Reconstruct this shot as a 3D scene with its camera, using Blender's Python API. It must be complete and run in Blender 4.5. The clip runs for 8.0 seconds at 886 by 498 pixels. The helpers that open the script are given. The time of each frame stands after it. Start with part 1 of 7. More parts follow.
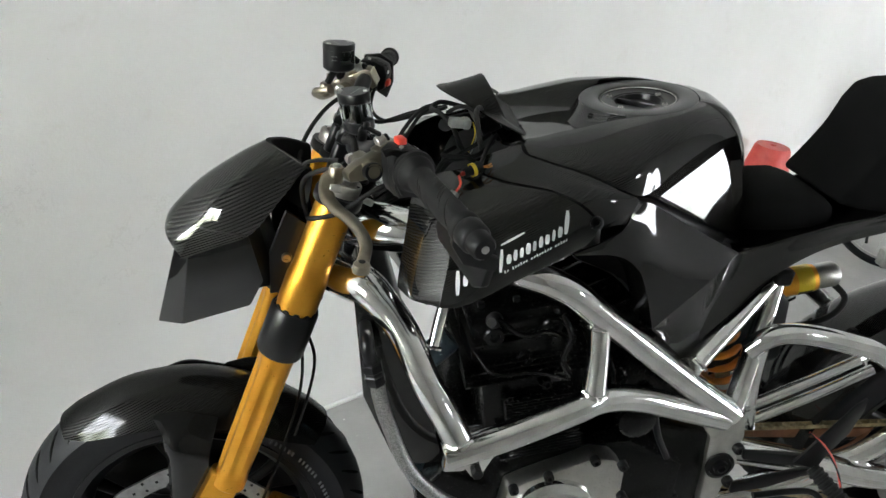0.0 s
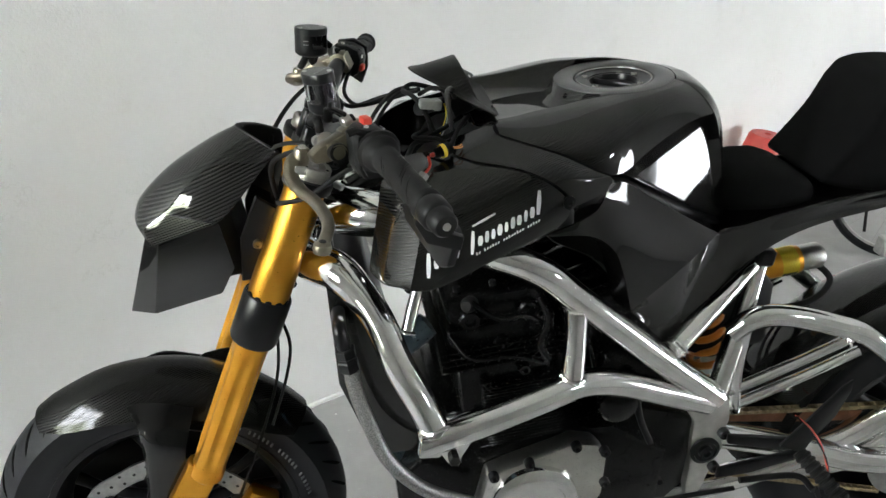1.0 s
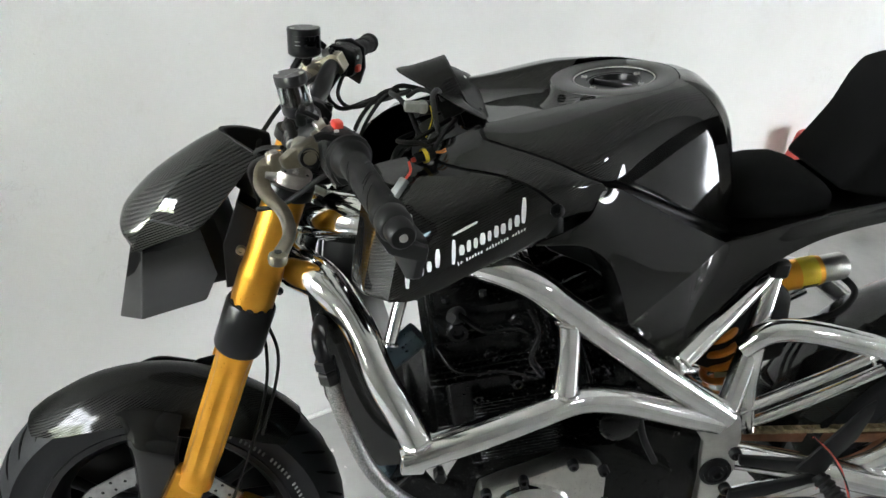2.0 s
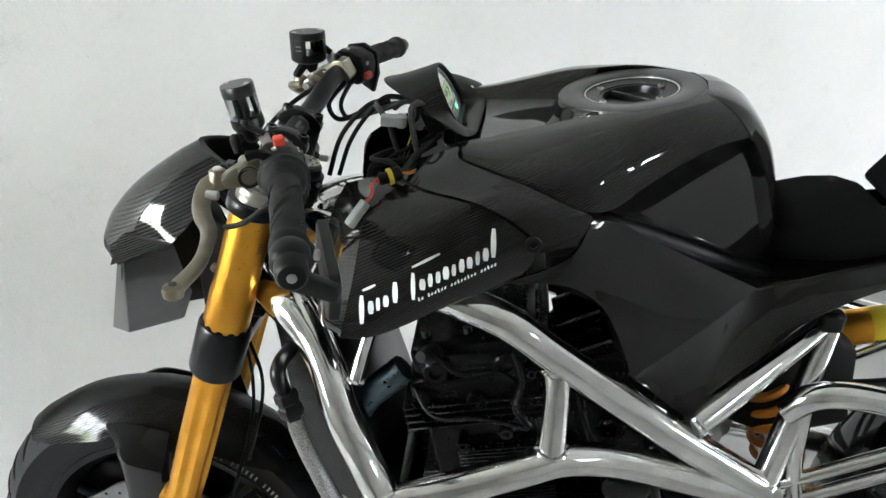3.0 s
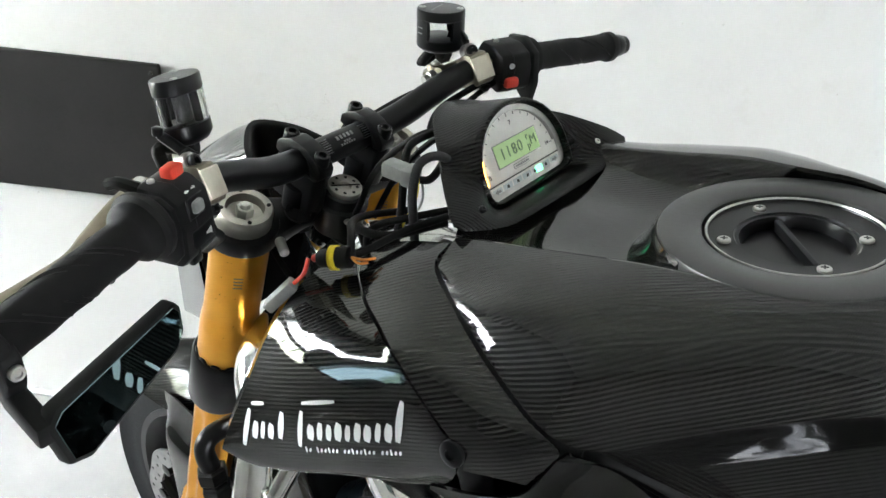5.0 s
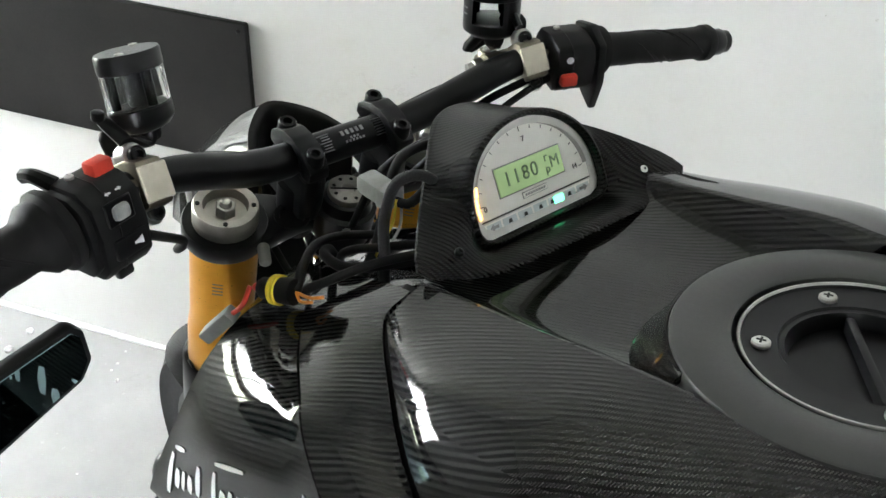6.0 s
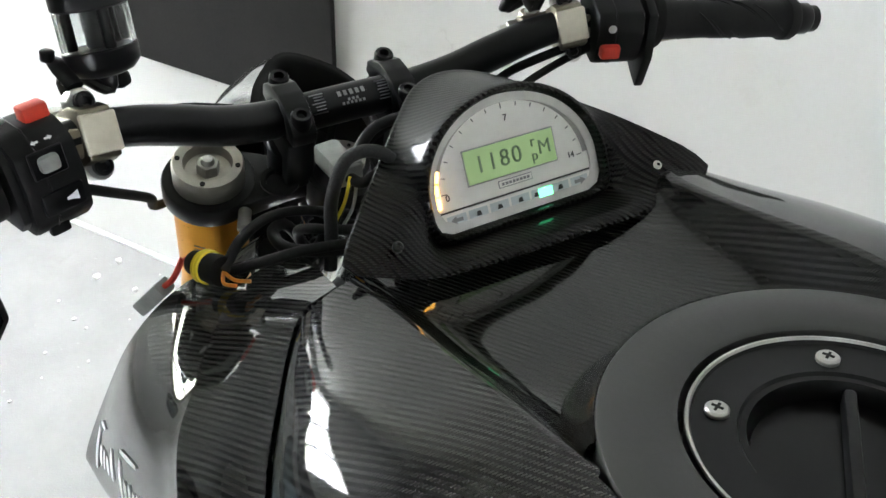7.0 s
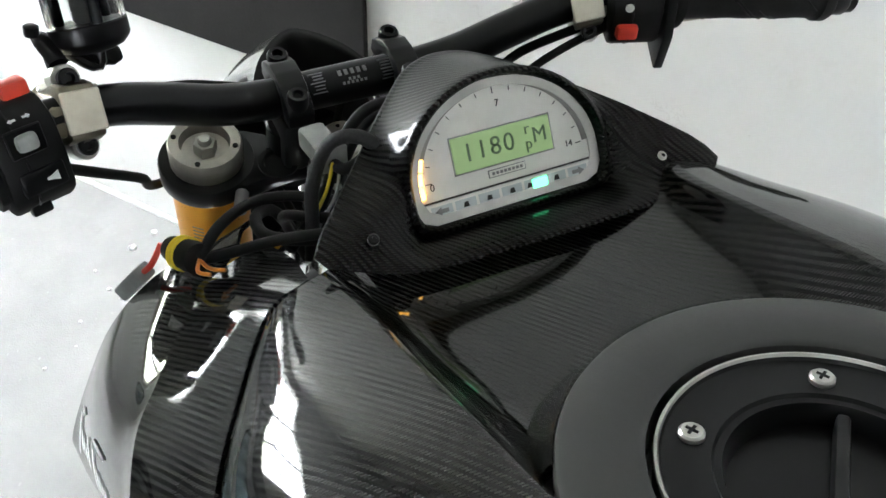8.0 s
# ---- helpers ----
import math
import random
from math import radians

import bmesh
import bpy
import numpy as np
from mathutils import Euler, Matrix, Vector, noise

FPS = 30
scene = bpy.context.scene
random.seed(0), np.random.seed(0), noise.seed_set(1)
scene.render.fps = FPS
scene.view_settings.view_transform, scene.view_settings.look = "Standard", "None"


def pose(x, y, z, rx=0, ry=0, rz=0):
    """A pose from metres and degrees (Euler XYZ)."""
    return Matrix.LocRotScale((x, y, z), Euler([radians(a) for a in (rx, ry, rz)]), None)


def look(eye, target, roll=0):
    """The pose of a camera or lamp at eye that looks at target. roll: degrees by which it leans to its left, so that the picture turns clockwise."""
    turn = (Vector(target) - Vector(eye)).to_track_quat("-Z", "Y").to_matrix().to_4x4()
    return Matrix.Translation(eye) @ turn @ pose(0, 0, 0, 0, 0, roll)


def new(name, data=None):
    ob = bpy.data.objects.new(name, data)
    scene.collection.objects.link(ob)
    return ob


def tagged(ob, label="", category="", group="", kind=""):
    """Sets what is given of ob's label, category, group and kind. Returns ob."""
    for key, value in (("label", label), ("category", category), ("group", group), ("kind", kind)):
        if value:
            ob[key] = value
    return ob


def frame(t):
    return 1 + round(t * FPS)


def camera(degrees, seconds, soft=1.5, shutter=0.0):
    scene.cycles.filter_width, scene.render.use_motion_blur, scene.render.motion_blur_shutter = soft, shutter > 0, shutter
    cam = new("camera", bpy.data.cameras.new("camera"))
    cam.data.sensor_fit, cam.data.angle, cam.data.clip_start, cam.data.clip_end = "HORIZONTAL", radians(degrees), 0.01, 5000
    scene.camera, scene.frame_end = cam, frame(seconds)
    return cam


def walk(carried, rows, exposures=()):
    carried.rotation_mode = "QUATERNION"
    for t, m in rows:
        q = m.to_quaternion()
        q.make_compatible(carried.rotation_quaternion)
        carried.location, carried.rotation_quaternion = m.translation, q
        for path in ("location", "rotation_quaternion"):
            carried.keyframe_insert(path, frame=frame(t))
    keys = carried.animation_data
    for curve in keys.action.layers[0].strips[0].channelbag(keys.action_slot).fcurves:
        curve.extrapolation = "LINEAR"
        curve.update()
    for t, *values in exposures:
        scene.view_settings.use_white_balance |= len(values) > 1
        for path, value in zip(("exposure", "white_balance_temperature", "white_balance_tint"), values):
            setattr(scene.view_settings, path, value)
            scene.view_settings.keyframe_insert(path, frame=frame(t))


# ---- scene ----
cam = camera(56.3, 8.0)
METRES, TILT, LEAN, TURN = 1.38, -25.687, -8.164, -9.263
FIRST = (-0.1307, -1.1888, 1.6856)
ROWS = [
    (0.0, 0.0, 0.0, 0.0, -0.0, 0.0, -0.0),
    (0.5, 0.02, 0.0083, -0.0132, 0.23, -0.05, 0.48),
    (1.0, 0.0318, 0.0129, -0.0165, 0.25, -0.06, 0.88),
    (2.5, 0.1682, 0.0925, 0.0039, 8.55, -0.17, -0.71),
    (3.0, 0.2471, 0.161, 0.025, 14.44, -0.46, -2.31),
    (3.5, 0.2875, 0.2695, 0.0635, 19.91, -0.94, -4.46),
    (4.0, 0.3197, 0.3615, 0.1029, 26.76, -3.18, -7.63),
    (4.5, 0.3933, 0.4566, 0.1513, 37.5, -7.02, -13.59),
    (6.0, 0.3399, 0.6473, 0.2218, 56.96, -16.59, -21.15),
    (6.5, 0.3341, 0.701, 0.2408, 62.89, -20.23, -23.16),
    (7.0, 0.3216, 0.7305, 0.2428, 67.08, -23.17, -23.76),
    (7.5, 0.3162, 0.7469, 0.2499, 69.9, -25.17, -23.56),
    (8.0, 0.3122, 0.757, 0.2507, 70.69, -26.29, -23.75),
]
walk(cam, [(t, pose(*FIRST, TILT, LEAN, TURN) @ pose(METRES * x, METRES * y, METRES * z, 90 + pitch, roll, yaw)) for t, x, y, z, yaw, pitch, roll in ROWS],
     [(0.0, 1.10, 6450, 10), (1.0, 1.14, 6450, 10), (2.5, 1.36, 6350, 10), (3.5, 1.50, 6300, 10), (4.5, 1.66, 6300, 10), (6.0, 1.40, 6400, 10), (8.0, 1.34, 6300, 10)])

# ---- light ----
world = bpy.data.worlds.new("world")
scene.world = world
world.use_nodes = True
wn = world.node_tree
sky = wn.nodes.new("ShaderNodeTexSky")
sky.sky_type, sky.sun_disc = "NISHITA", False
sky.sun_elevation, sky.sun_rotation = radians(45), radians(116.6)
wn.links.new(sky.outputs[0], wn.nodes["Background"].inputs[0])
wn.nodes["Background"].inputs[1].default_value = 0.12

# The room: W0 is the wall behind the motorcycle; s runs along it, q away from it into the room
P0, ALONG, INTO = Vector((0.051, 1.012, 0)), Vector((0.8390, 0.5440, 0)), Vector((0.5440, -0.8390, 0))
S0, S1, Q1, HIGH = -3.4, 6.2, 4.8, 3.5
SOUTH_WINDOW, SOUTH_HOLE, WEST_HOLE, DAYLIGHT = (0.5, 1.0, 2.52, 2.80), (2.95, 4.2, 0.0, 2.0), (0.12, 1.25, 1.1, 2.05), 28.5


def room(s, q, z=0.0):
    return P0 + ALONG * s + INTO * q + Vector((0, 0, z))


ROOM_TURN = Matrix(((ALONG.x, INTO.x, 0), (ALONG.y, INTO.y, 0), (0, 0, 1))).to_4x4()


def room_m(s, q, z=0.0):
    return Matrix.Translation(room(s, q, z)) @ ROOM_TURN


sun_data = bpy.data.lights.new("sun", "SUN")
sun_data.energy, sun_data.angle, sun_data.color = 1.6, radians(2), (1.0, 0.96, 0.9)
sun = new("sun", sun_data)
sun.matrix_world = look((0, 0, 10), (-8.94, 4.47, 0))

# ---- materials ----


def material(name, colour, rough=0.5, metal=0.0, **more):
    m = bpy.data.materials.new(name)
    m.use_nodes = True
    b = m.node_tree.nodes["Principled BSDF"]
    b.inputs["Base Color"].default_value = (*colour, 1)
    b.inputs["Roughness"].default_value = rough
    b.inputs["Metallic"].default_value = metal
    for key, value in more.items():
        b.inputs[key.replace("_", " ")].default_value = value
    return m


def node(m, kind, **props):
    n = m.node_tree.nodes.new(kind)
    for key, value in props.items():
        n.inputs[key.replace("_", " ")].default_value = value
    return n


def link(m, a, b):
    m.node_tree.links.new(a, b)


def bsdf(m):
    return m.node_tree.nodes["Principled BSDF"]


def coords(m):
    return node(m, "ShaderNodeNewGeometry").outputs["Position"]


def noise_of(m, scale, detail=4.0, rough=0.55, vec=None):
    n = node(m, "ShaderNodeTexNoise", Scale=scale, Detail=detail, Roughness=rough)
    link(m, vec or coords(m), n.inputs["Vector"])
    return n.outputs["Fac"]


def ramp(m, fac, *stops):
    r = m.node_tree.nodes.new("ShaderNodeValToRGB")
    e = r.color_ramp.elements
    while len(e) < len(stops):
        e.new(0.5)
    for el, (p, c) in zip(e, stops):
        el.position, el.color = p, (c, c, c, 1) if isinstance(c, float) else (*c, 1)
    link(m, fac, r.inputs[0])
    return r.outputs[0]


def maths(m, op, a, b=None, c=None):
    n = m.node_tree.nodes.new("ShaderNodeMath")
    n.operation = op
    for i, v in enumerate((a, b, c)):
        if v is None:
            continue
        if isinstance(v, (int, float)):
            n.inputs[i].default_value = v
        else:
            link(m, v, n.inputs[i])
    return n.outputs[0]


def bump(m, height, strength=0.2, dist=0.001, into="Normal"):
    n = node(m, "ShaderNodeBump", Strength=strength, Distance=dist)
    link(m, height, n.inputs["Height"])
    link(m, n.outputs[0], bsdf(m).inputs[into])


def mix(m, fac, a, b):
    n = m.node_tree.nodes.new("ShaderNodeMix")
    n.data_type = "RGBA"
    for sock, v in ((n.inputs[0], fac), (n.inputs[6], a), (n.inputs[7], b)):
        if isinstance(v, (int, float)):
            sock.default_value = v
        elif isinstance(v, tuple):
            sock.default_value = (*v, 1)
        else:
            link(m, v, sock)
    return n.outputs[2]


def worn(m, colour_a, colour_b, scale=6.0, rough=None, fine=90.0, bump_strength=0.1, dist=0.001):
    """Two scales of variation: blotches in colour, fine grain in roughness and relief."""
    big = ramp(m, noise_of(m, scale), (0.3, 0.0), (0.7, 1.0))
    link(m, mix(m, big, colour_a, colour_b), bsdf(m).inputs["Base Color"])
    small = noise_of(m, fine, 3)
    if rough:
        link(m, maths(m, "MULTIPLY_ADD", small, rough[1] - rough[0], rough[0]), bsdf(m).inputs["Roughness"])
    if bump_strength:
        bump(m, small, bump_strength, dist)
    return m


def carbon(name, gloss=0.045, tow=0.0011, dark=0.0022, light=0.0095, coat=1.0, rough=0.36, steep=True, sheen=0.17, ripple=0.06, side_glint=1.0):
    """Twill-woven carbon fibre, square to whichever axis the surface faces, under clear lacquer."""
    m = material(name, (0.012, 0.012, 0.012), rough, 0.0)
    b = bsdf(m)
    geo = node(m, "ShaderNodeNewGeometry")
    p = m.node_tree.nodes.new("ShaderNodeSeparateXYZ")
    nn = m.node_tree.nodes.new("ShaderNodeSeparateXYZ")
    link(m, geo.outputs["Position"], p.inputs[0])
    link(m, geo.outputs["Normal"], nn.inputs[0])
    side = maths(m, "GREATER_THAN", maths(m, "ABSOLUTE", nn.outputs[1]), maths(m, "MULTIPLY", maths(m, "ABSOLUTE", nn.outputs[2]), 0.9))
    u0 = p.outputs[0]
    v0 = maths(m, "ADD", maths(m, "MULTIPLY", p.outputs[2], side), maths(m, "MULTIPLY", p.outputs[1], maths(m, "SUBTRACT", 1.0, side)))
    u = maths(m, "ADD", maths(m, "MULTIPLY", u0, 0.966), maths(m, "MULTIPLY", v0, -0.259))
    v = maths(m, "ADD", maths(m, "MULTIPLY", v0, 0.966), maths(m, "MULTIPLY", u0, 0.259))
    iu = maths(m, "FLOOR", maths(m, "DIVIDE", u, tow))
    iv = maths(m, "FLOOR", maths(m, "DIVIDE", v, tow))
    w = maths(m, "FLOORED_MODULO", maths(m, "ADD" if steep else "SUBTRACT", iu, iv), 4.0)
    warp = maths(m, "LESS_THAN", w, 1.5)
    drift = noise_of(m, 9.0, 3)
    side_dim = ramp(m, maths(m, "ABSOLUTE", nn.outputs[1]), (0.18, 1.0), (0.65, side_glint))  # turns the painted glint down on cloth that faces sideways
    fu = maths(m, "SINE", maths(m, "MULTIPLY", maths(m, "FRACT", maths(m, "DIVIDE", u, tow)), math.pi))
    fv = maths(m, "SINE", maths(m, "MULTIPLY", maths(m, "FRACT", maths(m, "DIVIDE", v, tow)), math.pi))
    # glint of the fibres is put into the colour, strongest mid-tow
    weave_glint = maths(m, "MULTIPLY", maths(m, "MULTIPLY", maths(m, "MULTIPLY", warp, fu), side_dim), maths(m, "MULTIPLY_ADD", drift, 0.8, 0.4))
    link(m, mix(m, weave_glint, (dark, dark, dark), (light, light * 0.98, light * 0.88)), b.inputs["Base Color"])
    link(m, maths(m, "MULTIPLY_ADD", weave_glint, 0.14, rough), b.inputs["Roughness"])
    b.inputs["Coat Weight"].default_value = coat
    b.inputs["Coat Roughness"].default_value = gloss
    link(m, maths(m, "MULTIPLY_ADD", weave_glint, sheen, 0.02), b.inputs["Specular IOR Level"])
    b.inputs["Coat IOR"].default_value = 1.5
    # each tow is a low rounded bundle across its own run
    tows = maths(m, "ADD", maths(m, "MULTIPLY", fu, warp), maths(m, "MULTIPLY", fv, maths(m, "SUBTRACT", 1.0, warp)))
    bump(m, tows, 0.22, tow * 0.25)
    wave = node(m, "ShaderNodeBump", Strength=ripple, Distance=0.004)
    link(m, noise_of(m, 14.0, 2), wave.inputs["Height"])
    link(m, wave.outputs[0], b.inputs["Coat Normal"])
    return m


CARBON = carbon("lacquered_carbon", light=0.021, sheen=0.05, steep=False, side_glint=0.85)
# same carbon, less glint painted into its weave
CARBON_QUIET = carbon("low_glint_carbon", light=0.008, sheen=0.05, ripple=0.08, steep=False, side_glint=0.6)
CARBON_SATIN = carbon("satin_lacquered_carbon", gloss=0.10, coat=0.35, light=0.020, sheen=0.05, steep=False, side_glint=0.8)
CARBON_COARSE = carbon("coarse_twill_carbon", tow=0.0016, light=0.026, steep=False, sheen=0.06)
COLLAR = worn(material("satin_dark_laminate", (0.012, 0.012, 0.011), 0.45, Coat_Weight=0.5, Coat_Roughness=0.3, Specular_IOR_Level=0.5), (0.009, 0.009, 0.008), (0.016, 0.016, 0.0145), 30, (0.38, 0.55), 700, 0.08, 0.0005)
CHROME = worn(material("polished_aluminium", (0.80, 0.80, 0.79), 0.12, 1.0), (0.70, 0.70, 0.695), (0.86, 0.86, 0.85), 25, (0.07, 0.16), 130, 0.06, 0.0008)
ALU = worn(material("satin_aluminium", (0.55, 0.55, 0.53), 0.35, 1.0), (0.46, 0.46, 0.44), (0.62, 0.61, 0.58), 40, (0.25, 0.45), 400, 0.06, 0.0004)
COVER = worn(material("blasted_cover", (0.62, 0.61, 0.57), 0.3, 1.0), (0.52, 0.51, 0.48), (0.68, 0.67, 0.63), 20, (0.22, 0.38), 500, 0.05, 0.0004)
BRONZE = worn(material("champagne_anodised", (0.26, 0.235, 0.185), 0.34, 1.0), (0.22, 0.195, 0.15), (0.31, 0.28, 0.22), 40, (0.26, 0.42), 500, 0.05, 0.0003)
GOLD = worn(material("gold_anodised", (0.84, 0.40, 0.045), 0.22, 1.0), (0.76, 0.34, 0.035), (0.88, 0.44, 0.06), 18, (0.24, 0.36), 300, 0.04, 0.0003)
BLACK = worn(material("black_anodised", (0.004, 0.004, 0.0045), 0.3, Specular_IOR_Level=0.28), (0.003, 0.003, 0.0034), (0.006, 0.006, 0.0065), 30, (0.26, 0.33), 500, 0.02, 0.0002)
PLASTIC = worn(material("black_moulded_plastic", (0.007, 0.007, 0.007), 0.5, Specular_IOR_Level=0.22), (0.005, 0.005, 0.005), (0.009, 0.009, 0.009), 30, (0.38, 0.58), 800, 0.12, 0.0004)
RUBBER = worn(material("grip_rubber", (0.008, 0.008, 0.008), 0.7, Specular_IOR_Level=0.2), (0.006, 0.006, 0.006), (0.011, 0.0105, 0.010), 40, (0.5, 0.75), 900, 0.15, 0.0005)
TYRE = worn(material("tyre_rubber", (0.009, 0.010, 0.011), 0.5, Specular_IOR_Level=0.22), (0.007, 0.0075, 0.0085), (0.012, 0.0125, 0.014), 12, (0.38, 0.62), 300, 0.15, 0.0008)
FOAM_GROOVE = worn(material("seat_foam_and_groove_shade", (0.004, 0.004, 0.004), 0.95, Specular_IOR_Level=0.1), (0.003, 0.003, 0.003), (0.005, 0.005, 0.005), 25, (0.9, 1.0), 900, 0.5, 0.001)
ENGINE = worn(material("black_engine_enamel", (0.002, 0.002, 0.002), 0.3, Specular_IOR_Level=0.22), (0.001, 0.001, 0.001), (0.003, 0.003, 0.003), 20, (0.16, 0.34), 250, 0.25, 0.0008)
GREY_PLUG = worn(material("grey_plug", (0.28, 0.29, 0.28), 0.5), (0.22, 0.23, 0.22), (0.34, 0.35, 0.33), 60, (0.4, 0.6), 600, 0.05)
RED = worn(material("red_plastic", (0.62, 0.04, 0.02), 0.4), (0.55, 0.035, 0.02), (0.68, 0.06, 0.03), 60, (0.35, 0.5), 600, 0.05)
YELLOW = material("yellow_seal", (0.75, 0.55, 0.02), 0.5)
WHITE = material("white_print", (0.8, 0.8, 0.8), 0.45)
GREY_PRINT = material("grey_print", (0.26, 0.26, 0.26), 0.5)
TURNED = worn(material("turned_grey_alloy", (0.46, 0.44, 0.395), 0.4, 1.0), (0.39, 0.37, 0.33), (0.54, 0.515, 0.465), 40, (0.32, 0.5), 400, 0.06, 0.0004)
SPRING = worn(material("orange_spring", (0.62, 0.2, 0.02), 0.35), (0.55, 0.17, 0.015), (0.68, 0.24, 0.03), 40, (0.28, 0.45), 300, 0.05)
SMOKE = material("smoked_plastic", (0.80, 0.81, 0.81), 0.03, Transmission_Weight=1.0, IOR=1.2)
CLEAR = material("clear_plastic", (0.93, 0.95, 0.95), 0.02, Transmission_Weight=1.0, IOR=1.08)
FLUID = material("dark_bellows", (0.05, 0.05, 0.05), 0.4)
DIAL = worn(material("silver_dial", (0.86, 0.85, 0.80), 0.45, 0.0), (0.83, 0.82, 0.77), (0.89, 0.88, 0.83), 80, (0.34, 0.46), 900, 0.03)
BRAID = worn(material("braided_steel", (0.4, 0.4, 0.39), 0.4, 1.0), (0.16, 0.16, 0.155), (0.55, 0.55, 0.54), 500, (0.3, 0.5), 900, 0.5)
SLEEVE = worn(material("woven_sleeve", (0.02, 0.02, 0.02), 0.5), (0.004, 0.004, 0.004), (0.022, 0.022, 0.022), 900, (0.4, 0.6), 1200, 0.6, 0.001)
MIRROR = material("mirror_glass", (0.20, 0.28, 0.30), 0.03, 1.0)
DISC = worn(material("brake_disc_steel", (0.32, 0.32, 0.32), 0.32, 1.0), (0.26, 0.26, 0.26), (0.38, 0.38, 0.37), 60, (0.25, 0.42), 500, 0.05)
CHAIN = worn(material("oily_chain", (0.3, 0.24, 0.15), 0.4, 1.0), (0.2, 0.16, 0.1), (0.42, 0.35, 0.22), 120, (0.3, 0.5), 500, 0.1)
LCD = material("lit_display", (0.36, 0.48, 0.24), 0.3, Emission_Strength=0.10, Emission_Color=(0.45, 0.72, 0.30, 1))
TRACK = material("smoked_track", (0.34, 0.33, 0.31), 0.25)
CELL = material("pale_icon_cell", (0.58, 0.63, 0.63), 0.35)
INK = material("display_ink", (0.17, 0.24, 0.15), 0.5)
PRINT_INK = material("dial_ink", (0.03, 0.03, 0.03), 0.5)
CREAM = worn(material("pale_machined_face", (0.72, 0.67, 0.56), 0.42, 0.7), (0.66, 0.61, 0.50), (0.78, 0.73, 0.62), 60, (0.36, 0.5), 500, 0.05)
GREEN_LED = material("green_lamp", (0.05, 0.8, 0.35), 0.3, Emission_Strength=2.2, Emission_Color=(0.10, 1.0, 0.38, 1))
AMBER = material("amber_lamp", (1.0, 0.5, 0.1), 0.3, Emission_Strength=4.0, Emission_Color=(1.0, 0.5, 0.08, 1))
RED_CAN = worn(material("red_enamel", (0.55, 0.06, 0.05), 0.45), (0.5, 0.05, 0.045), (0.6, 0.09, 0.07), 30, (0.35, 0.55), 200, 0.05)
BEIGE = worn(material("grey_beige_plastic", (0.36, 0.35, 0.31), 0.5), (0.33, 0.32, 0.285), (0.39, 0.38, 0.34), 8, (0.42, 0.6), 200, 0.05)
BOARD = worn(material("black_board_panel", (0.016, 0.015, 0.014), 0.6, Specular_IOR_Level=0.3), (0.009, 0.0085, 0.008), (0.020, 0.018, 0.017), 5, (0.5, 0.7), 200, 0.1)


def plaster():
    m = material("painted_plaster", (0.78, 0.77, 0.74), 0.75)
    big = ramp(m, noise_of(m, 1.3, 5), (0.3, 0.0), (0.72, 1.0))
    base = mix(m, big, (0.72, 0.715, 0.69), (0.80, 0.795, 0.775))
    scuff = ramp(m, noise_of(m, 7.0, 8, 0.7), (0.60, 0.0), (0.70, 1.0))
    base = mix(m, maths(m, "MULTIPLY", scuff, 0.30), base, (0.62, 0.60, 0.55))
    spot = ramp(m, noise_of(m, 55.0, 3, 0.6), (0.735, 0.0), (0.78, 1.0))
    base = mix(m, maths(m, "MULTIPLY", spot, 0.8), base, (0.48, 0.46, 0.41))
    crack = maths(m, "LESS_THAN", maths(m, "ABSOLUTE", maths(m, "SUBTRACT", noise_of(m, 2.6, 7, 0.62), 0.5)), 0.0034)
    gate = ramp(m, noise_of(m, 3.1, 3, 0.5), (0.59, 0.0), (0.63, 1.0))
    base = mix(m, maths(m, "MULTIPLY", maths(m, "MULTIPLY", crack, gate), 0.16), base, (0.46, 0.44, 0.40))
    link(m, base, bsdf(m).inputs["Base Color"])
    trowel = maths(m, "ADD", noise_of(m, 9.0, 6, 0.6), maths(m, "MULTIPLY", noise_of(m, 160.0, 2), 0.25))
    bump(m, trowel, 0.28, 0.006)
    return m


def concrete():
    m = material("bare_concrete", (0.4, 0.4, 0.38), 0.75)
    big = ramp(m, noise_of(m, 2.2, 6, 0.65), (0.3, 0.0), (0.7, 1.0))
    base = mix(m, big, (0.34, 0.335, 0.32), (0.46, 0.455, 0.44))
    stain = ramp(m, noise_of(m, 5.5, 7, 0.7), (0.60, 0.0), (0.75, 1.0))
    base = mix(m, maths(m, "MULTIPLY", stain, 0.5), base, (0.30, 0.28, 0.25))
    fleck = ramp(m, noise_of(m, 60.0, 3, 0.6), (0.66, 0.0), (0.76, 1.0))
    base = mix(m, maths(m, "MULTIPLY", fleck, 0.5), base, (0.62, 0.62, 0.60))
    link(m, base, bsdf(m).inputs["Base Color"])
    bump(m, maths(m, "ADD", noise_of(m, 30.0, 6), noise_of(m, 220.0, 2)), 0.25, 0.003)
    return m


PLASTER, CONCRETE = plaster(), concrete()
# grey of the added, unseen walls, set by how bright the carbon mirrors them
DIM = worn(material("unseen_wall_grey", (0.52, 0.51, 0.49), 0.85), (0.48, 0.475, 0.455), (0.56, 0.555, 0.54), 2, (0.75, 0.95), 60, 0.2, 0.003)
CEILING = worn(material("whitewashed_ceiling", (0.6, 0.59, 0.57), 0.85), (0.54, 0.535, 0.52), (0.64, 0.635, 0.62), 2, (0.75, 0.95), 60, 0.2, 0.003)

# ---- shape tools ----


def soften(bm, angle=38):
    bm.normal_update()
    for f in bm.faces:
        f.smooth = True
    for e in bm.edges:
        if len(e.link_faces) != 2 or e.calc_face_angle(0) > radians(angle):
            e.smooth = False
    return bm


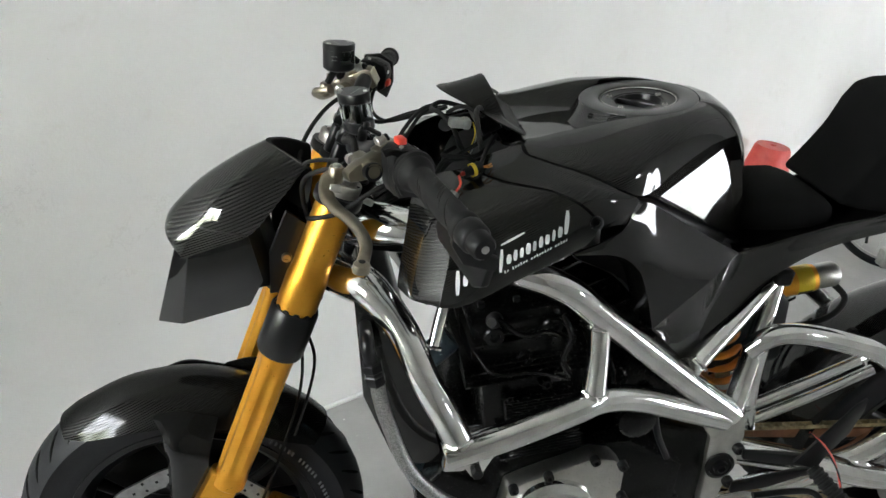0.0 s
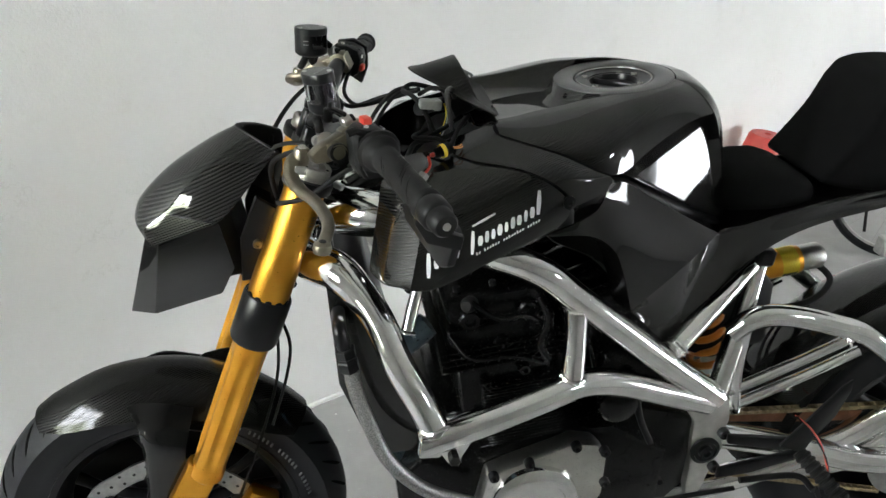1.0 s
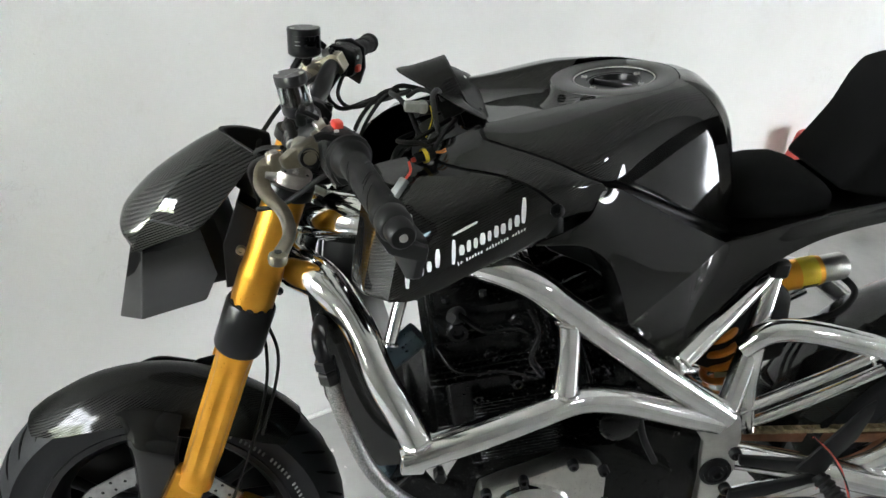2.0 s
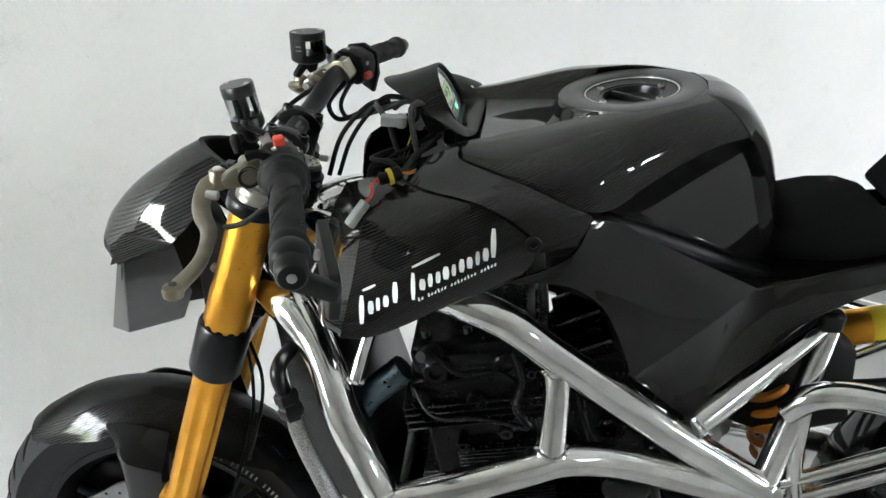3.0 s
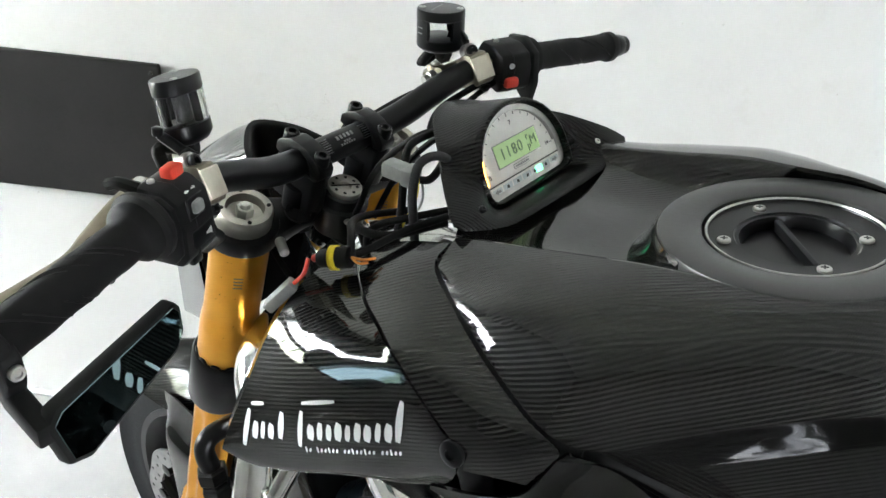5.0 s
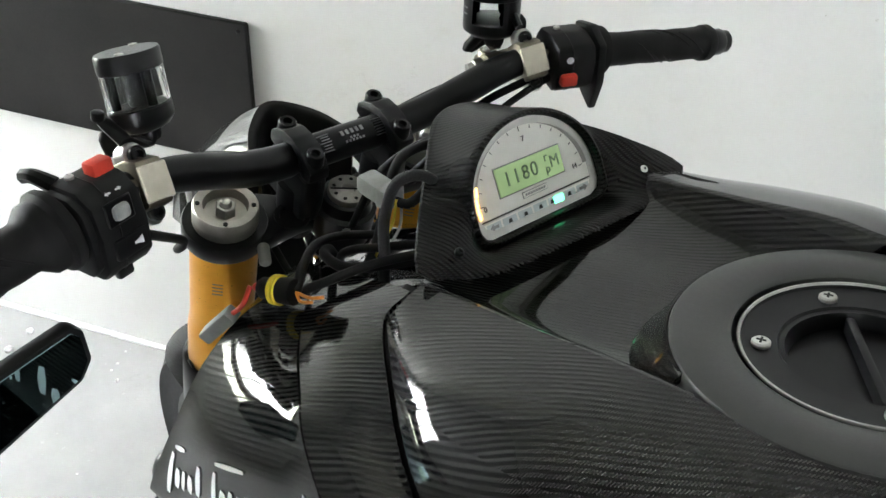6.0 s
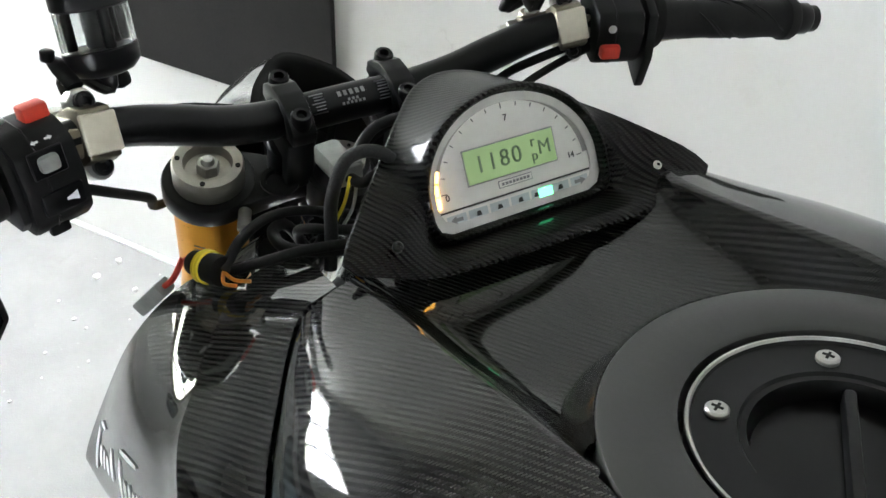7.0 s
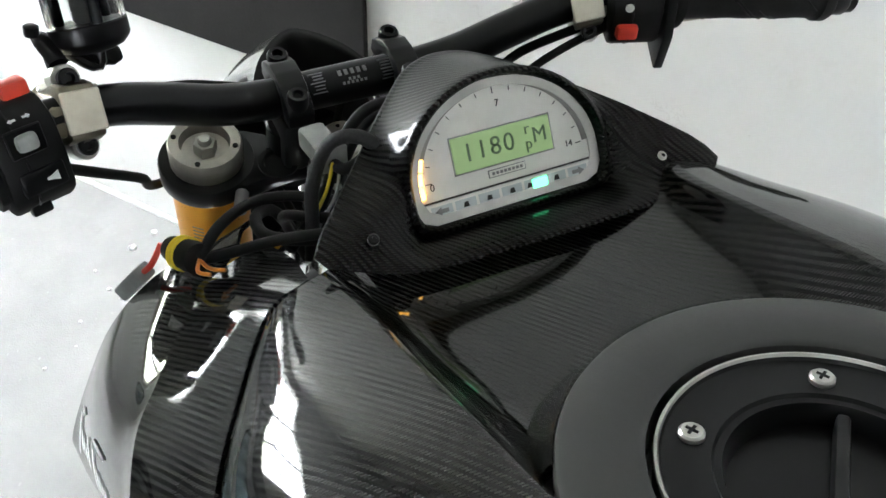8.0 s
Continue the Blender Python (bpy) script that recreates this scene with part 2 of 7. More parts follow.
def part(name, bm, mat, parent=None, label="", angle=38):
    """Links bm as one mesh object, under parent where one is given."""
    soften(bm, angle)
    mesh = bpy.data.meshes.new(name)
    bm.to_mesh(mesh)
    bm.free()
    mesh.materials.append(mat)
    ob = new(name, mesh)
    ob.parent = parent
    return tagged(ob, label)


def thing(name, label, category, kind="", group=""):
    ob = new(name)
    ob.empty_display_size = 0.05
    return tagged(ob, label, category, group, kind)


def V(*a):
    return Vector(a)


def spline(pts, n=6, closed=False):
    """Catmull-Rom through the points, n steps a span."""
    pts = [Vector(p) for p in pts]
    k = len(pts)
    if n <= 1:
        return pts
    out = []
    for i in range(k if closed else k - 1):
        if closed:
            a, b, c, d = (pts[(i + j) % k] for j in (-1, 0, 1, 2))
        else:
            b, c = pts[i], pts[i + 1]
            a = pts[i - 1] if i else b * 2 - c
            d = pts[i + 2] if i + 2 < k else c * 2 - b
        for s in range(n):
            t = s / n
            out.append(0.5 * (2 * b + (c - a) * t + (2 * a - 5 * b + 4 * c - d) * t * t + (3 * b - a - 3 * c + d) * t ** 3))
    if not closed:
        out.append(pts[-1])
    return out


def rings(bm, loops, cap=True, closed=True):
    """Skins a row of loops of equal length."""
    vs = [[bm.verts.new(p) for p in loop] for loop in loops]
    k = len(vs[0])
    for a, b in zip(vs, vs[1:]):
        for i in range(k if closed else k - 1):
            j = (i + 1) % k
            bm.faces.new((a[i], a[j], b[j], b[i]))
    if cap:
        bm.faces.new(vs[0][::-1])
        bm.faces.new(vs[-1])
    return bm


def tube(pts, r, seg=14, n=6, bm=None, flat=1.0):
    """A round bar along a smooth line; r: one radius, or one for each point."""
    bm = bm or bmesh.new()
    radii = [r] * len(pts) if isinstance(r, (int, float)) else list(r)
    line = spline(pts, n)
    rr = [v.x for v in spline([(x, 0, 0) for x in radii], n)]
    t0 = (line[1] - line[0]).normalized()
    side = t0.orthogonal().normalized()
    loops = []
    for i, p in enumerate(line):
        t = (line[min(i + 1, len(line) - 1)] - line[max(i - 1, 0)]).normalized()
        side = (side - t * side.dot(t)).normalized()
        up = t.cross(side)
        loops.append([p + (side * math.cos(a) + up * math.sin(a) * flat) * rr[i] for a in (2 * math.pi * j / seg for j in range(seg))])
    rings(bm, loops)
    bmesh.ops.recalc_face_normals(bm, faces=bm.faces[:])
    return bm


def axis_m(a, b):
    """A pose at a whose z axis points to b."""
    a, b = Vector(a), Vector(b)
    return Matrix.Translation(a) @ (b - a).to_track_quat("Z", "Y").to_matrix().to_4x4()


def lathe(profile, m=Matrix(), seg=28, bm=None):
    """A turned piece: profile of (radius, height) from bottom to top, closed at both ends."""
    bm = bm or bmesh.new()
    loops = []
    for r, h in profile:
        r = max(r, 1e-5)
        loops.append([m @ V(r * math.cos(2 * math.pi * j / seg), r * math.sin(2 * math.pi * j / seg), h) for j in range(seg)])
    rings(bm, loops)
    bmesh.ops.recalc_face_normals(bm, faces=bm.faces[:])
    return bm


def ring(profile, m=Matrix(), seg=40):
    """A turned hollow ring: a closed profile with no end discs."""
    bm = bmesh.new()
    rings(bm, [[m @ V(r * math.cos(2 * math.pi * j / seg), r * math.sin(2 * math.pi * j / seg), h) for j in range(seg)] for r, h in list(profile) + [profile[0]]], cap=False)
    bmesh.ops.remove_doubles(bm, verts=bm.verts[:], dist=1e-7)
    bmesh.ops.recalc_face_normals(bm, faces=bm.faces[:])
    return bm


def rod(a, b, r, seg=16, edge=0.0012, bm=None):
    a, b = Vector(a), Vector(b)
    h = (b - a).length
    e = min(edge, r * 0.4, h * 0.4)
    return lathe([(r - e, 0), (r, e), (r, h - e), (r - e, h)], axis_m(a, b), seg, bm)


def box(sx, sy, sz, m=Matrix(), edge=0.002, bm=None, seg=1):
    b2 = bmesh.new()
    bmesh.ops.create_cube(b2, size=1, matrix=Matrix.Diagonal((sx, sy, sz, 1)))
    if edge:
        bmesh.ops.bevel(b2, geom=b2.edges[:], offset=min(edge, 0.45 * min(sx, sy, sz)), segments=seg, profile=0.5, affect="EDGES")
    bmesh.ops.transform(b2, matrix=m, verts=b2.verts[:])
    if bm is None:
        return b2
    mesh = bpy.data.meshes.new("tmp")
    b2.to_mesh(mesh)
    b2.free()
    bm.from_mesh(mesh)
    bpy.data.meshes.remove(mesh)
    return bm


def prism(poly, depth, m=Matrix(), edge=0.002, seg=1, bm=None):
    """A plate of that outline (x, y), from z = 0 to depth."""
    b2 = bmesh.new()
    rings(b2, [[V(x, y, 0) for x, y in poly], [V(x, y, depth) for x, y in poly]])
    bmesh.ops.recalc_face_normals(b2, faces=b2.faces[:])
    if edge:
        bmesh.ops.bevel(b2, geom=b2.edges[:], offset=edge, segments=seg, profile=0.5, affect="EDGES", clamp_overlap=True)
    bmesh.ops.transform(b2, matrix=m, verts=b2.verts[:])
    if bm is None:
        return b2
    mesh = bpy.data.meshes.new("tmp")
    b2.to_mesh(mesh)
    b2.free()
    bm.from_mesh(mesh)
    bpy.data.meshes.remove(mesh)
    return bm


def side_plate(poly, y0, y1, edge=0.002, seg=1, bm=None):
    """A plate of outline (x, z) that stands upright between two y planes."""
    m = Matrix(((1, 0, 0, 0), (0, 0, 1, min(y0, y1)), (0, 1, 0, 0), (0, 0, 0, 1)))
    b2 = prism(poly, abs(y1 - y0), m, edge, seg, bm)
    bmesh.ops.recalc_face_normals(b2, faces=b2.faces[:])
    return b2


def patch(rows, n=5, thick=0.003, mirror=1, m=None, inward=None, cut=None):
    """A shell through a small net of guide points, smooth both ways, with real thickness towards inward."""
    rows = [[V(p[0], p[1] * mirror, p[2]) for p in r] for r in rows]
    first = [spline(r, n) for r in rows]
    cols = list(zip(*first))
    full = list(zip(*[spline(c, m or n) for c in cols]))
    bm = bmesh.new()
    vs = [[bm.verts.new(p) for p in r] for r in full]
    for a, b in zip(vs, vs[1:]):
        for i in range(len(a) - 1):
            if len({tuple(round(c, 5) for c in v.co) for v in (a[i], a[i + 1], b[i + 1], b[i])}) > 3:
                bm.faces.new((a[i], a[i + 1], b[i + 1], b[i]))
            else:
                try:
                    bm.faces.new((a[i], a[i + 1], b[i + 1], b[i]))
                except ValueError:
                    pass
    bmesh.ops.remove_doubles(bm, verts=bm.verts[:], dist=1e-5)
    if cut:
        bmesh.ops.delete(bm, geom=[f for f in bm.faces if cut(f.calc_center_median())], context="FACES")
    bm.normal_update()
    inward = Vector(inward or (0, 1, -0.6))
    inward = V(inward.x, inward.y * mirror, inward.z)
    total = sum((f.normal * f.calc_area() for f in bm.faces), Vector())
    if total.dot(inward) > 0:
        bmesh.ops.reverse_faces(bm, faces=bm.faces[:])
        bm.normal_update()
    skin = bm.faces[:]
    edge = [e for e in bm.edges if e.is_boundary]
    got = bmesh.ops.duplicate(bm, geom=bm.verts[:] + bm.edges[:] + skin)
    back = {v: got["vert_map"][v] for v in list(got["vert_map"]) if isinstance(v, bmesh.types.BMVert)}
    originals = {v for f in skin for v in f.verts}
    for v in originals:
        back[v].co = v.co - v.normal * thick
    for f in got["geom"]:
        if isinstance(f, bmesh.types.BMFace):
            f.normal_flip()
    for e in edge:
        a, b = e.verts
        bm.faces.new((a, b, back[b], back[a]))
    bmesh.ops.recalc_face_normals(bm, faces=bm.faces[:])
    return bm


def slab(name, s0, s1, q0, q1, z0, z1, mat, label):
    bm = box(s1 - s0, q1 - q0, z1 - z0, room_m((s0 + s1) / 2, (q0 + q1) / 2, (z0 + z1) / 2), 0)
    bmesh.ops.recalc_face_normals(bm, faces=bm.faces[:])
    return tagged(part(name, bm, mat), label, name.split("_")[0], kind="structure")


slab("floor", S0 - 0.2, S1 + 0.2, -0.2, Q1 + 0.2, -0.12, 0, CONCRETE, "pale worn concrete workshop floor with flecks of plaster")
slab("wall_north", S0 - 0.2, S1 + 0.2, -0.2, 0, 0, HIGH, PLASTER, "white painted plaster wall, scuffed and lightly stained")
slab("wall_east", S1, S1 + 0.2, 0, Q1, 0, HIGH, DIM, "unseen plain grey wall added to close the room")
slab("ceiling", S0 - 0.2, S1 + 0.2, -0.2, Q1 + 0.2, HIGH, HIGH + 0.15, CEILING, "whitewashed workshop ceiling")


def pierced(name, along, holes, label):
    """A wall with openings: along s at q = Q1, or along q at s = S0; holes are (from, to, sill, head)."""
    bm = bmesh.new()
    lo, hi = (S0, S1) if along == "s" else (0, Q1)
    at = lo
    for h0, h1, sill, head in holes + [(hi, hi, 0, 0)]:
        for c0, c1, z0, z1 in ((at, h0, 0, HIGH), (h0, h1, 0, sill), (h0, h1, head, HIGH)):
            if c1 - c0 > 0.01 and z1 - z0 > 0.01:
                if along == "s":
                    box(c1 - c0, 0.2, z1 - z0, room_m((c0 + c1) / 2, Q1 + 0.1, (z0 + z1) / 2), 0, bm)
                else:
                    box(0.2, c1 - c0, z1 - z0, room_m(S0 - 0.1, (c0 + c1) / 2, (z0 + z1) / 2), 0, bm)
        at = h1
    bmesh.ops.recalc_face_normals(bm, faces=bm.faces[:])
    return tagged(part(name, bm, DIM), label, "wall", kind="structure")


# unseen walls, added to shape the reflections and let daylight in
pierced("wall_south", "s", [SOUTH_WINDOW, SOUTH_HOLE], "unseen grey wall added to shape reflections, with an open door and a high strip window")
pierced("wall_west", "q", [WEST_HOLE], "unseen grey wall added to shape reflections, with a wide window opening")

# slim bars added to the unseen west window, to break up its reflections
bars = thing("window_1", "slim grey bars added out of view to split the window reflection", "window", kind="structure")
for q0, q1, z0, z1 in ((0.50, 0.535, WEST_HOLE[2], WEST_HOLE[3]), (0.86, 0.895, WEST_HOLE[2], WEST_HOLE[3]), (WEST_HOLE[0], WEST_HOLE[1], 1.70, 1.73)):
    part("window_bar", box(0.04, q1 - q0, z1 - z0, room_m(S0 - (0.10 if q1 - q0 < 0.1 else 0.145), (q0 + q1) / 2, (z0 + z1) / 2), 0.003), DIM, bars)
# a low skirting of mortar along the foot of the wall
tagged(part("baseboard", box(S1 - S0, 0.016, 0.014, room_m((S0 + S1) / 2, 0.010, 0.007), 0.004), PLASTER), "low uneven plaster kick strip along the wall", "baseboard", kind="structure")
# outside: ground and a hedge beyond the gate
PAVING = worn(material("pale_paving", (0.4, 0.39, 0.36), 0.8), (0.34, 0.33, 0.31), (0.45, 0.44, 0.41), 2, (0.7, 0.9), 60, 0.2, 0.004)
tagged(part("ground", box(80, 80, 0.1, room_m(0, 0, -0.19), 0), PAVING), "pale paved yard outside the gates", "ground", kind="structure")


def distance(name, m, wide, high, power, crown):
    """Far daylight outside an opening: pale sky above a ragged line of trees."""
    mat = bpy.data.materials.new(name)
    mat.use_nodes = True
    nt = mat.node_tree
    nt.nodes.remove(nt.nodes["Principled BSDF"])
    em = nt.nodes.new("ShaderNodeEmission")
    p = nt.nodes.new("ShaderNodeSeparateXYZ")
    nt.links.new(coords(mat), p.inputs[0])
    edge = maths(mat, "ADD", p.outputs[2], maths(mat, "MULTIPLY", noise_of(mat, 1.6, 6, 0.65), 1.3))
    leafy = ramp(mat, noise_of(mat, 9.0, 5, 0.7), (0.35, (0.20, 0.23, 0.16)), (0.65, (0.58, 0.62, 0.50)))
    sky_c = ramp(mat, noise_of(mat, 0.7, 4), (0.35, (0.80, 0.88, 1.0)), (0.65, (1.0, 1.0, 1.0)))
    fac = ramp(mat, maths(mat, "DIVIDE", edge, 6.0), ((crown + 0.65) / 6 - 0.025, 0.0), ((crown + 0.65) / 6 + 0.025, 1.0))
    nt.links.new(mix(mat, fac, leafy, sky_c), em.inputs[0])
    em.inputs[1].default_value = power
    nt.links.new(em.outputs[0], nt.nodes["Material Output"].inputs[0])
    bm = box(wide, 0.05, high, m @ Matrix.Translation((0, 0, high / 2)), 0)
    return tagged(part(name, bm, mat), "bright sky over distant green trees outside", "backdrop", kind="structure")


for k, (h0, h1, sill, head, power) in enumerate((SOUTH_WINDOW + (24.0,), SOUTH_HOLE + (12.0,))):
    distance("backdrop_south_%d" % (k + 1), room_m((h0 + h1) / 2, Q1 + 0.75, max(sill - 0.6, -0.13)), h1 - h0 + 1.1, head - max(sill - 0.6, -0.13) + 0.7, power, 0.3)
distance("backdrop_west", room_m(S0 - 0.75, (WEST_HOLE[0] + WEST_HOLE[1]) / 2, WEST_HOLE[2] - 0.6) @ Matrix.Rotation(radians(90), 4, "Z"), WEST_HOLE[1] - WEST_HOLE[0] + 1.1, 2.1, DAYLIGHT, 1.54)

# the black panel on the wall
board = thing("black_panel", "flat black panel screwed to the white wall", "wall panel")
board.matrix_world = room_m(-1.5325, 0.0, 0.6725)
bpanel = part("panel", box(0.765, 0.014, 0.325, room_m(-1.5325, 0.009, 0.835), 0.003), BOARD, board)
bpanel.matrix_parent_inverse = board.matrix_world.inverted()
for u in (-0.365, 0.365):
    for h in (0.69, 0.98):
        bs = part("panel_screw", lathe([(0.005, 0), (0.005, 0.002), (0.003, 0.0035), (0, 0.0035)], axis_m(room(-1.5325 + u, 0.0155, h), room(-1.5325 + u, 0.1, h)), 14), BLACK, board)
        bs.matrix_parent_inverse = board.matrix_world.inverted()

# ---- the motorcycle ----
bike = thing("motorcycle", "naked motorcycle in lacquered carbon with polished tube frame, gold fork", "motorcycle")
WX, WZ = -0.227, 0.546


def bp(name, bm, mat, label="", parent=None, angle=38):
    return part(name, bm, mat, parent or bike, label, angle)


# frame: polished tubes, near side as written
def frame_tube(name, pts, r, s, n=6, seg=20):
    return bp(name, tube([(x, y * s, z) for x, y, z in pts], r, seg, n), CHROME)


def weld(at, axis, r, s, parent=None):
    """A bead of weld round a joint."""
    p, a = V(at[0], at[1] * s, at[2]), V(axis[0], axis[1] * s, axis[2]).normalized()
    u = a.orthogonal().normalized()
    w = a.cross(u)
    bm = bmesh.new()
    k = 30
    loops = []
    for i in range(k):
        t = 2 * math.pi * i / k
        rad = u * math.cos(t) + w * math.sin(t)
        rr = 0.0028 * (1 + 0.3 * math.sin(i * 2.6))
        loops.append([p + rad * (r + rr * math.cos(c)) + a * rr * math.sin(c) for c in (2 * math.pi * j / 6 for j in range(6))])
    rings(bm, loops + [loops[0]], cap=False)
    bmesh.ops.remove_doubles(bm, verts=bm.verts[:], dist=1e-6)
    bmesh.ops.recalc_face_normals(bm, faces=bm.faces[:])
    return part("weld_bead", bm, CHROME, parent or bike)


R_MAIN = 0.0205
for s in (1, -1):
    top = frame_tube("frame_top_tube", [(0.150, -0.120, 1.150), (0.225, -0.180, 1.163), (0.290, -0.200, 1.150), (0.353, -0.198, 1.107), (0.500, -0.180, 1.005), (0.655, -0.150, 0.900)], R_MAIN + 0.002, s)
    down = frame_tube("frame_down_tube", [(-0.034, -0.045, 1.082), (-0.012, -0.090, 1.092), (0.014, -0.132, 1.099), (0.045, -0.160, 1.079), (0.072, -0.190, 1.050), (0.100, -0.226, 1.003), (0.130, -0.248, 0.962), (0.160, -0.265, 0.915)], [0.033, 0.032, 0.029, 0.025, 0.0235, 0.0225, 0.022, 0.022], s)
    low = frame_tube("frame_lower_tube", [(0.136, -0.270, 0.902), (0.230, -0.262, 0.938), (0.320, -0.245, 0.968), (0.380, -0.225, 0.978), (0.450, -0.203, 0.963), (0.540, -0.178, 0.928), (0.640, -0.155, 0.892)], R_MAIN + 0.001, s)
    strut = frame_tube("frame_strut", [(0.352, -0.200, 1.100), (0.358, -0.212, 1.050), (0.358, -0.232, 0.985)], [0.0175, 0.016, 0.0185], s)
    rear = frame_tube("subframe_tube", [(0.535, -0.178, 1.010), (0.630, -0.116, 1.068), (0.722, -0.056, 1.124)], [0.0185, 0.018, 0.0145], s)
    rear2 = frame_tube("subframe_stay", [(0.655, -0.150, 0.905), (0.690, -0.104, 1.012), (0.724, -0.056, 1.120)], [0.0185, 0.018, 0.014], s)
    spur = frame_tube("frame_gusset_tube", [(0.128, -0.165, 1.130), (0.118, -0.182, 1.090), (0.108, -0.204, 1.044)], 0.009, s)
    weld((0.352, -0.200, 1.090), (0, 0.15, 1), 0.0178, s, strut)
    weld((0.358, -0.231, 0.998), (0, 0.2, -1), 0.0185, s, strut)
    weld((0.545, -0.175, 1.018), (0.07, 0.03, 0.07), 0.0185, s, rear)
    weld((0.657, -0.149, 0.915), (0.02, 0.01, 0.1), 0.0185, s, rear2)
    weld((0.156, -0.262, 0.926), (0.03, -0.02, -0.06), 0.0215, s, down)
    weld((0.1085, -0.203, 1.047), (-0.01, -0.022, -0.046), 0.0095, s, spur)
    # end block of the lower tube and engine mount lug
    lug = bmesh.new()
    prism([(-0.016, -0.017), (0.016, -0.015), (0.020, 0.0), (0.016, 0.018), (-0.016, 0.018)], 0.030, Matrix(((1, 0, 0, 0.148), (0, 0, 1, -0.272 * s - 0.015), (0, 1, 0, 0.905), (0, 0, 0, 1))), 0.004, 2, lug)
    bp("frame_end_block", lug, CHROME)
    mount = side_plate([(0.140, 0.900), (0.150, 0.922), (0.245, 0.938), (0.217, 0.906), (0.204, 0.874), (0.198, 0.855), (0.183, 0.858), (0.164, 0.883)], -0.262 * s, -0.246 * s, 0.003, 2)
    lug2 = bp("engine_mount_lug", mount, CHROME)
    part("mount_bolt", rod((0.191, -0.270 * s, 0.868), (0.191, -0.240 * s, 0.868), 0.0095, 6), BLACK, lug2)
    # pivot plate
    plate = side_plate([(0.612, 0.872), (0.640, 0.898), (0.688, 0.892), (0.699, 0.850), (0.694, 0.816), (0.704, 0.790), (0.694, 0.758), (0.688, 0.700), (0.670, 0.660), (0.656, 0.700), (0.650, 0.760), (0.638, 0.812), (0.634, 0.846)], -0.150 * s, -0.128 * s, 0.004, 2)
    pl = bp("pivot_plate", plate, ALU, "machined aluminium swingarm pivot plate")
    part("pivot_washer", lathe([(0.025, 0), (0.027, 0.002), (0.027, 0.006), (0.021, 0.008), (0.020, 0.005), (0.013, 0.005), (0.013, 0.012), (0.008, 0.013), (0.008, 0.006), (0.0, 0.006)], axis_m((0.668, -0.149 * s, 0.787), (0.668, -0.2 * s, 0.787)), 24), BLACK, pl)
    for bx, bz in ((0.692, 0.826), (0.694, 0.752)):
        part("plate_bolt", lathe([(0.0105, 0), (0.0105, 0.010), (0.009, 0.012), (0.005, 0.012), (0.005, 0.006), (0, 0.006)], axis_m((bx, -0.149 * s, bz), (bx, -0.2 * s, bz)), 18), BLACK, pl)

# head tube and the front spine
HEAD_TOP, HEAD_AXIS = V(-0.008, -0.006, 1.198), V(0.2507, 0, 0.968)
ht = bp("head_tube", lathe([(0.0, 0.002), (0.024, 0.002), (0.0345, 0.0), (0.0365, -0.002), (0.0365, -0.010), (0.0345, -0.013), (0.0325, -0.020), (0.0335, -0.040), (0.0345, -0.100), (0.0375, -0.112), (0.0375, -0.140), (0.034, -0.144), (0.0, -0.144)], Matrix.Translation(HEAD_TOP) @ V(0, 0, 1).rotation_difference(HEAD_AXIS).to_matrix().to_4x4(), 36), CHROME, "polished aluminium steering head tube")
for s in (1, -1):
    bp("frame_spine_tube", tube([(-0.016, -0.012 * s, 1.150), (0.020, -0.042 * s, 1.160), (0.062, -0.074 * s, 1.170), (0.13, -0.10 * s, 1.172), (0.24, -0.13 * s, 1.165)], [0.034, 0.037, 0.035, 0.028, 0.024], 22), CHROME)


# fork
def fork_x(z):
    return -0.030 - 0.259 * (1.262 - z)


def fp(z, s):
    return V(fork_x(z), -0.104 * s, z)


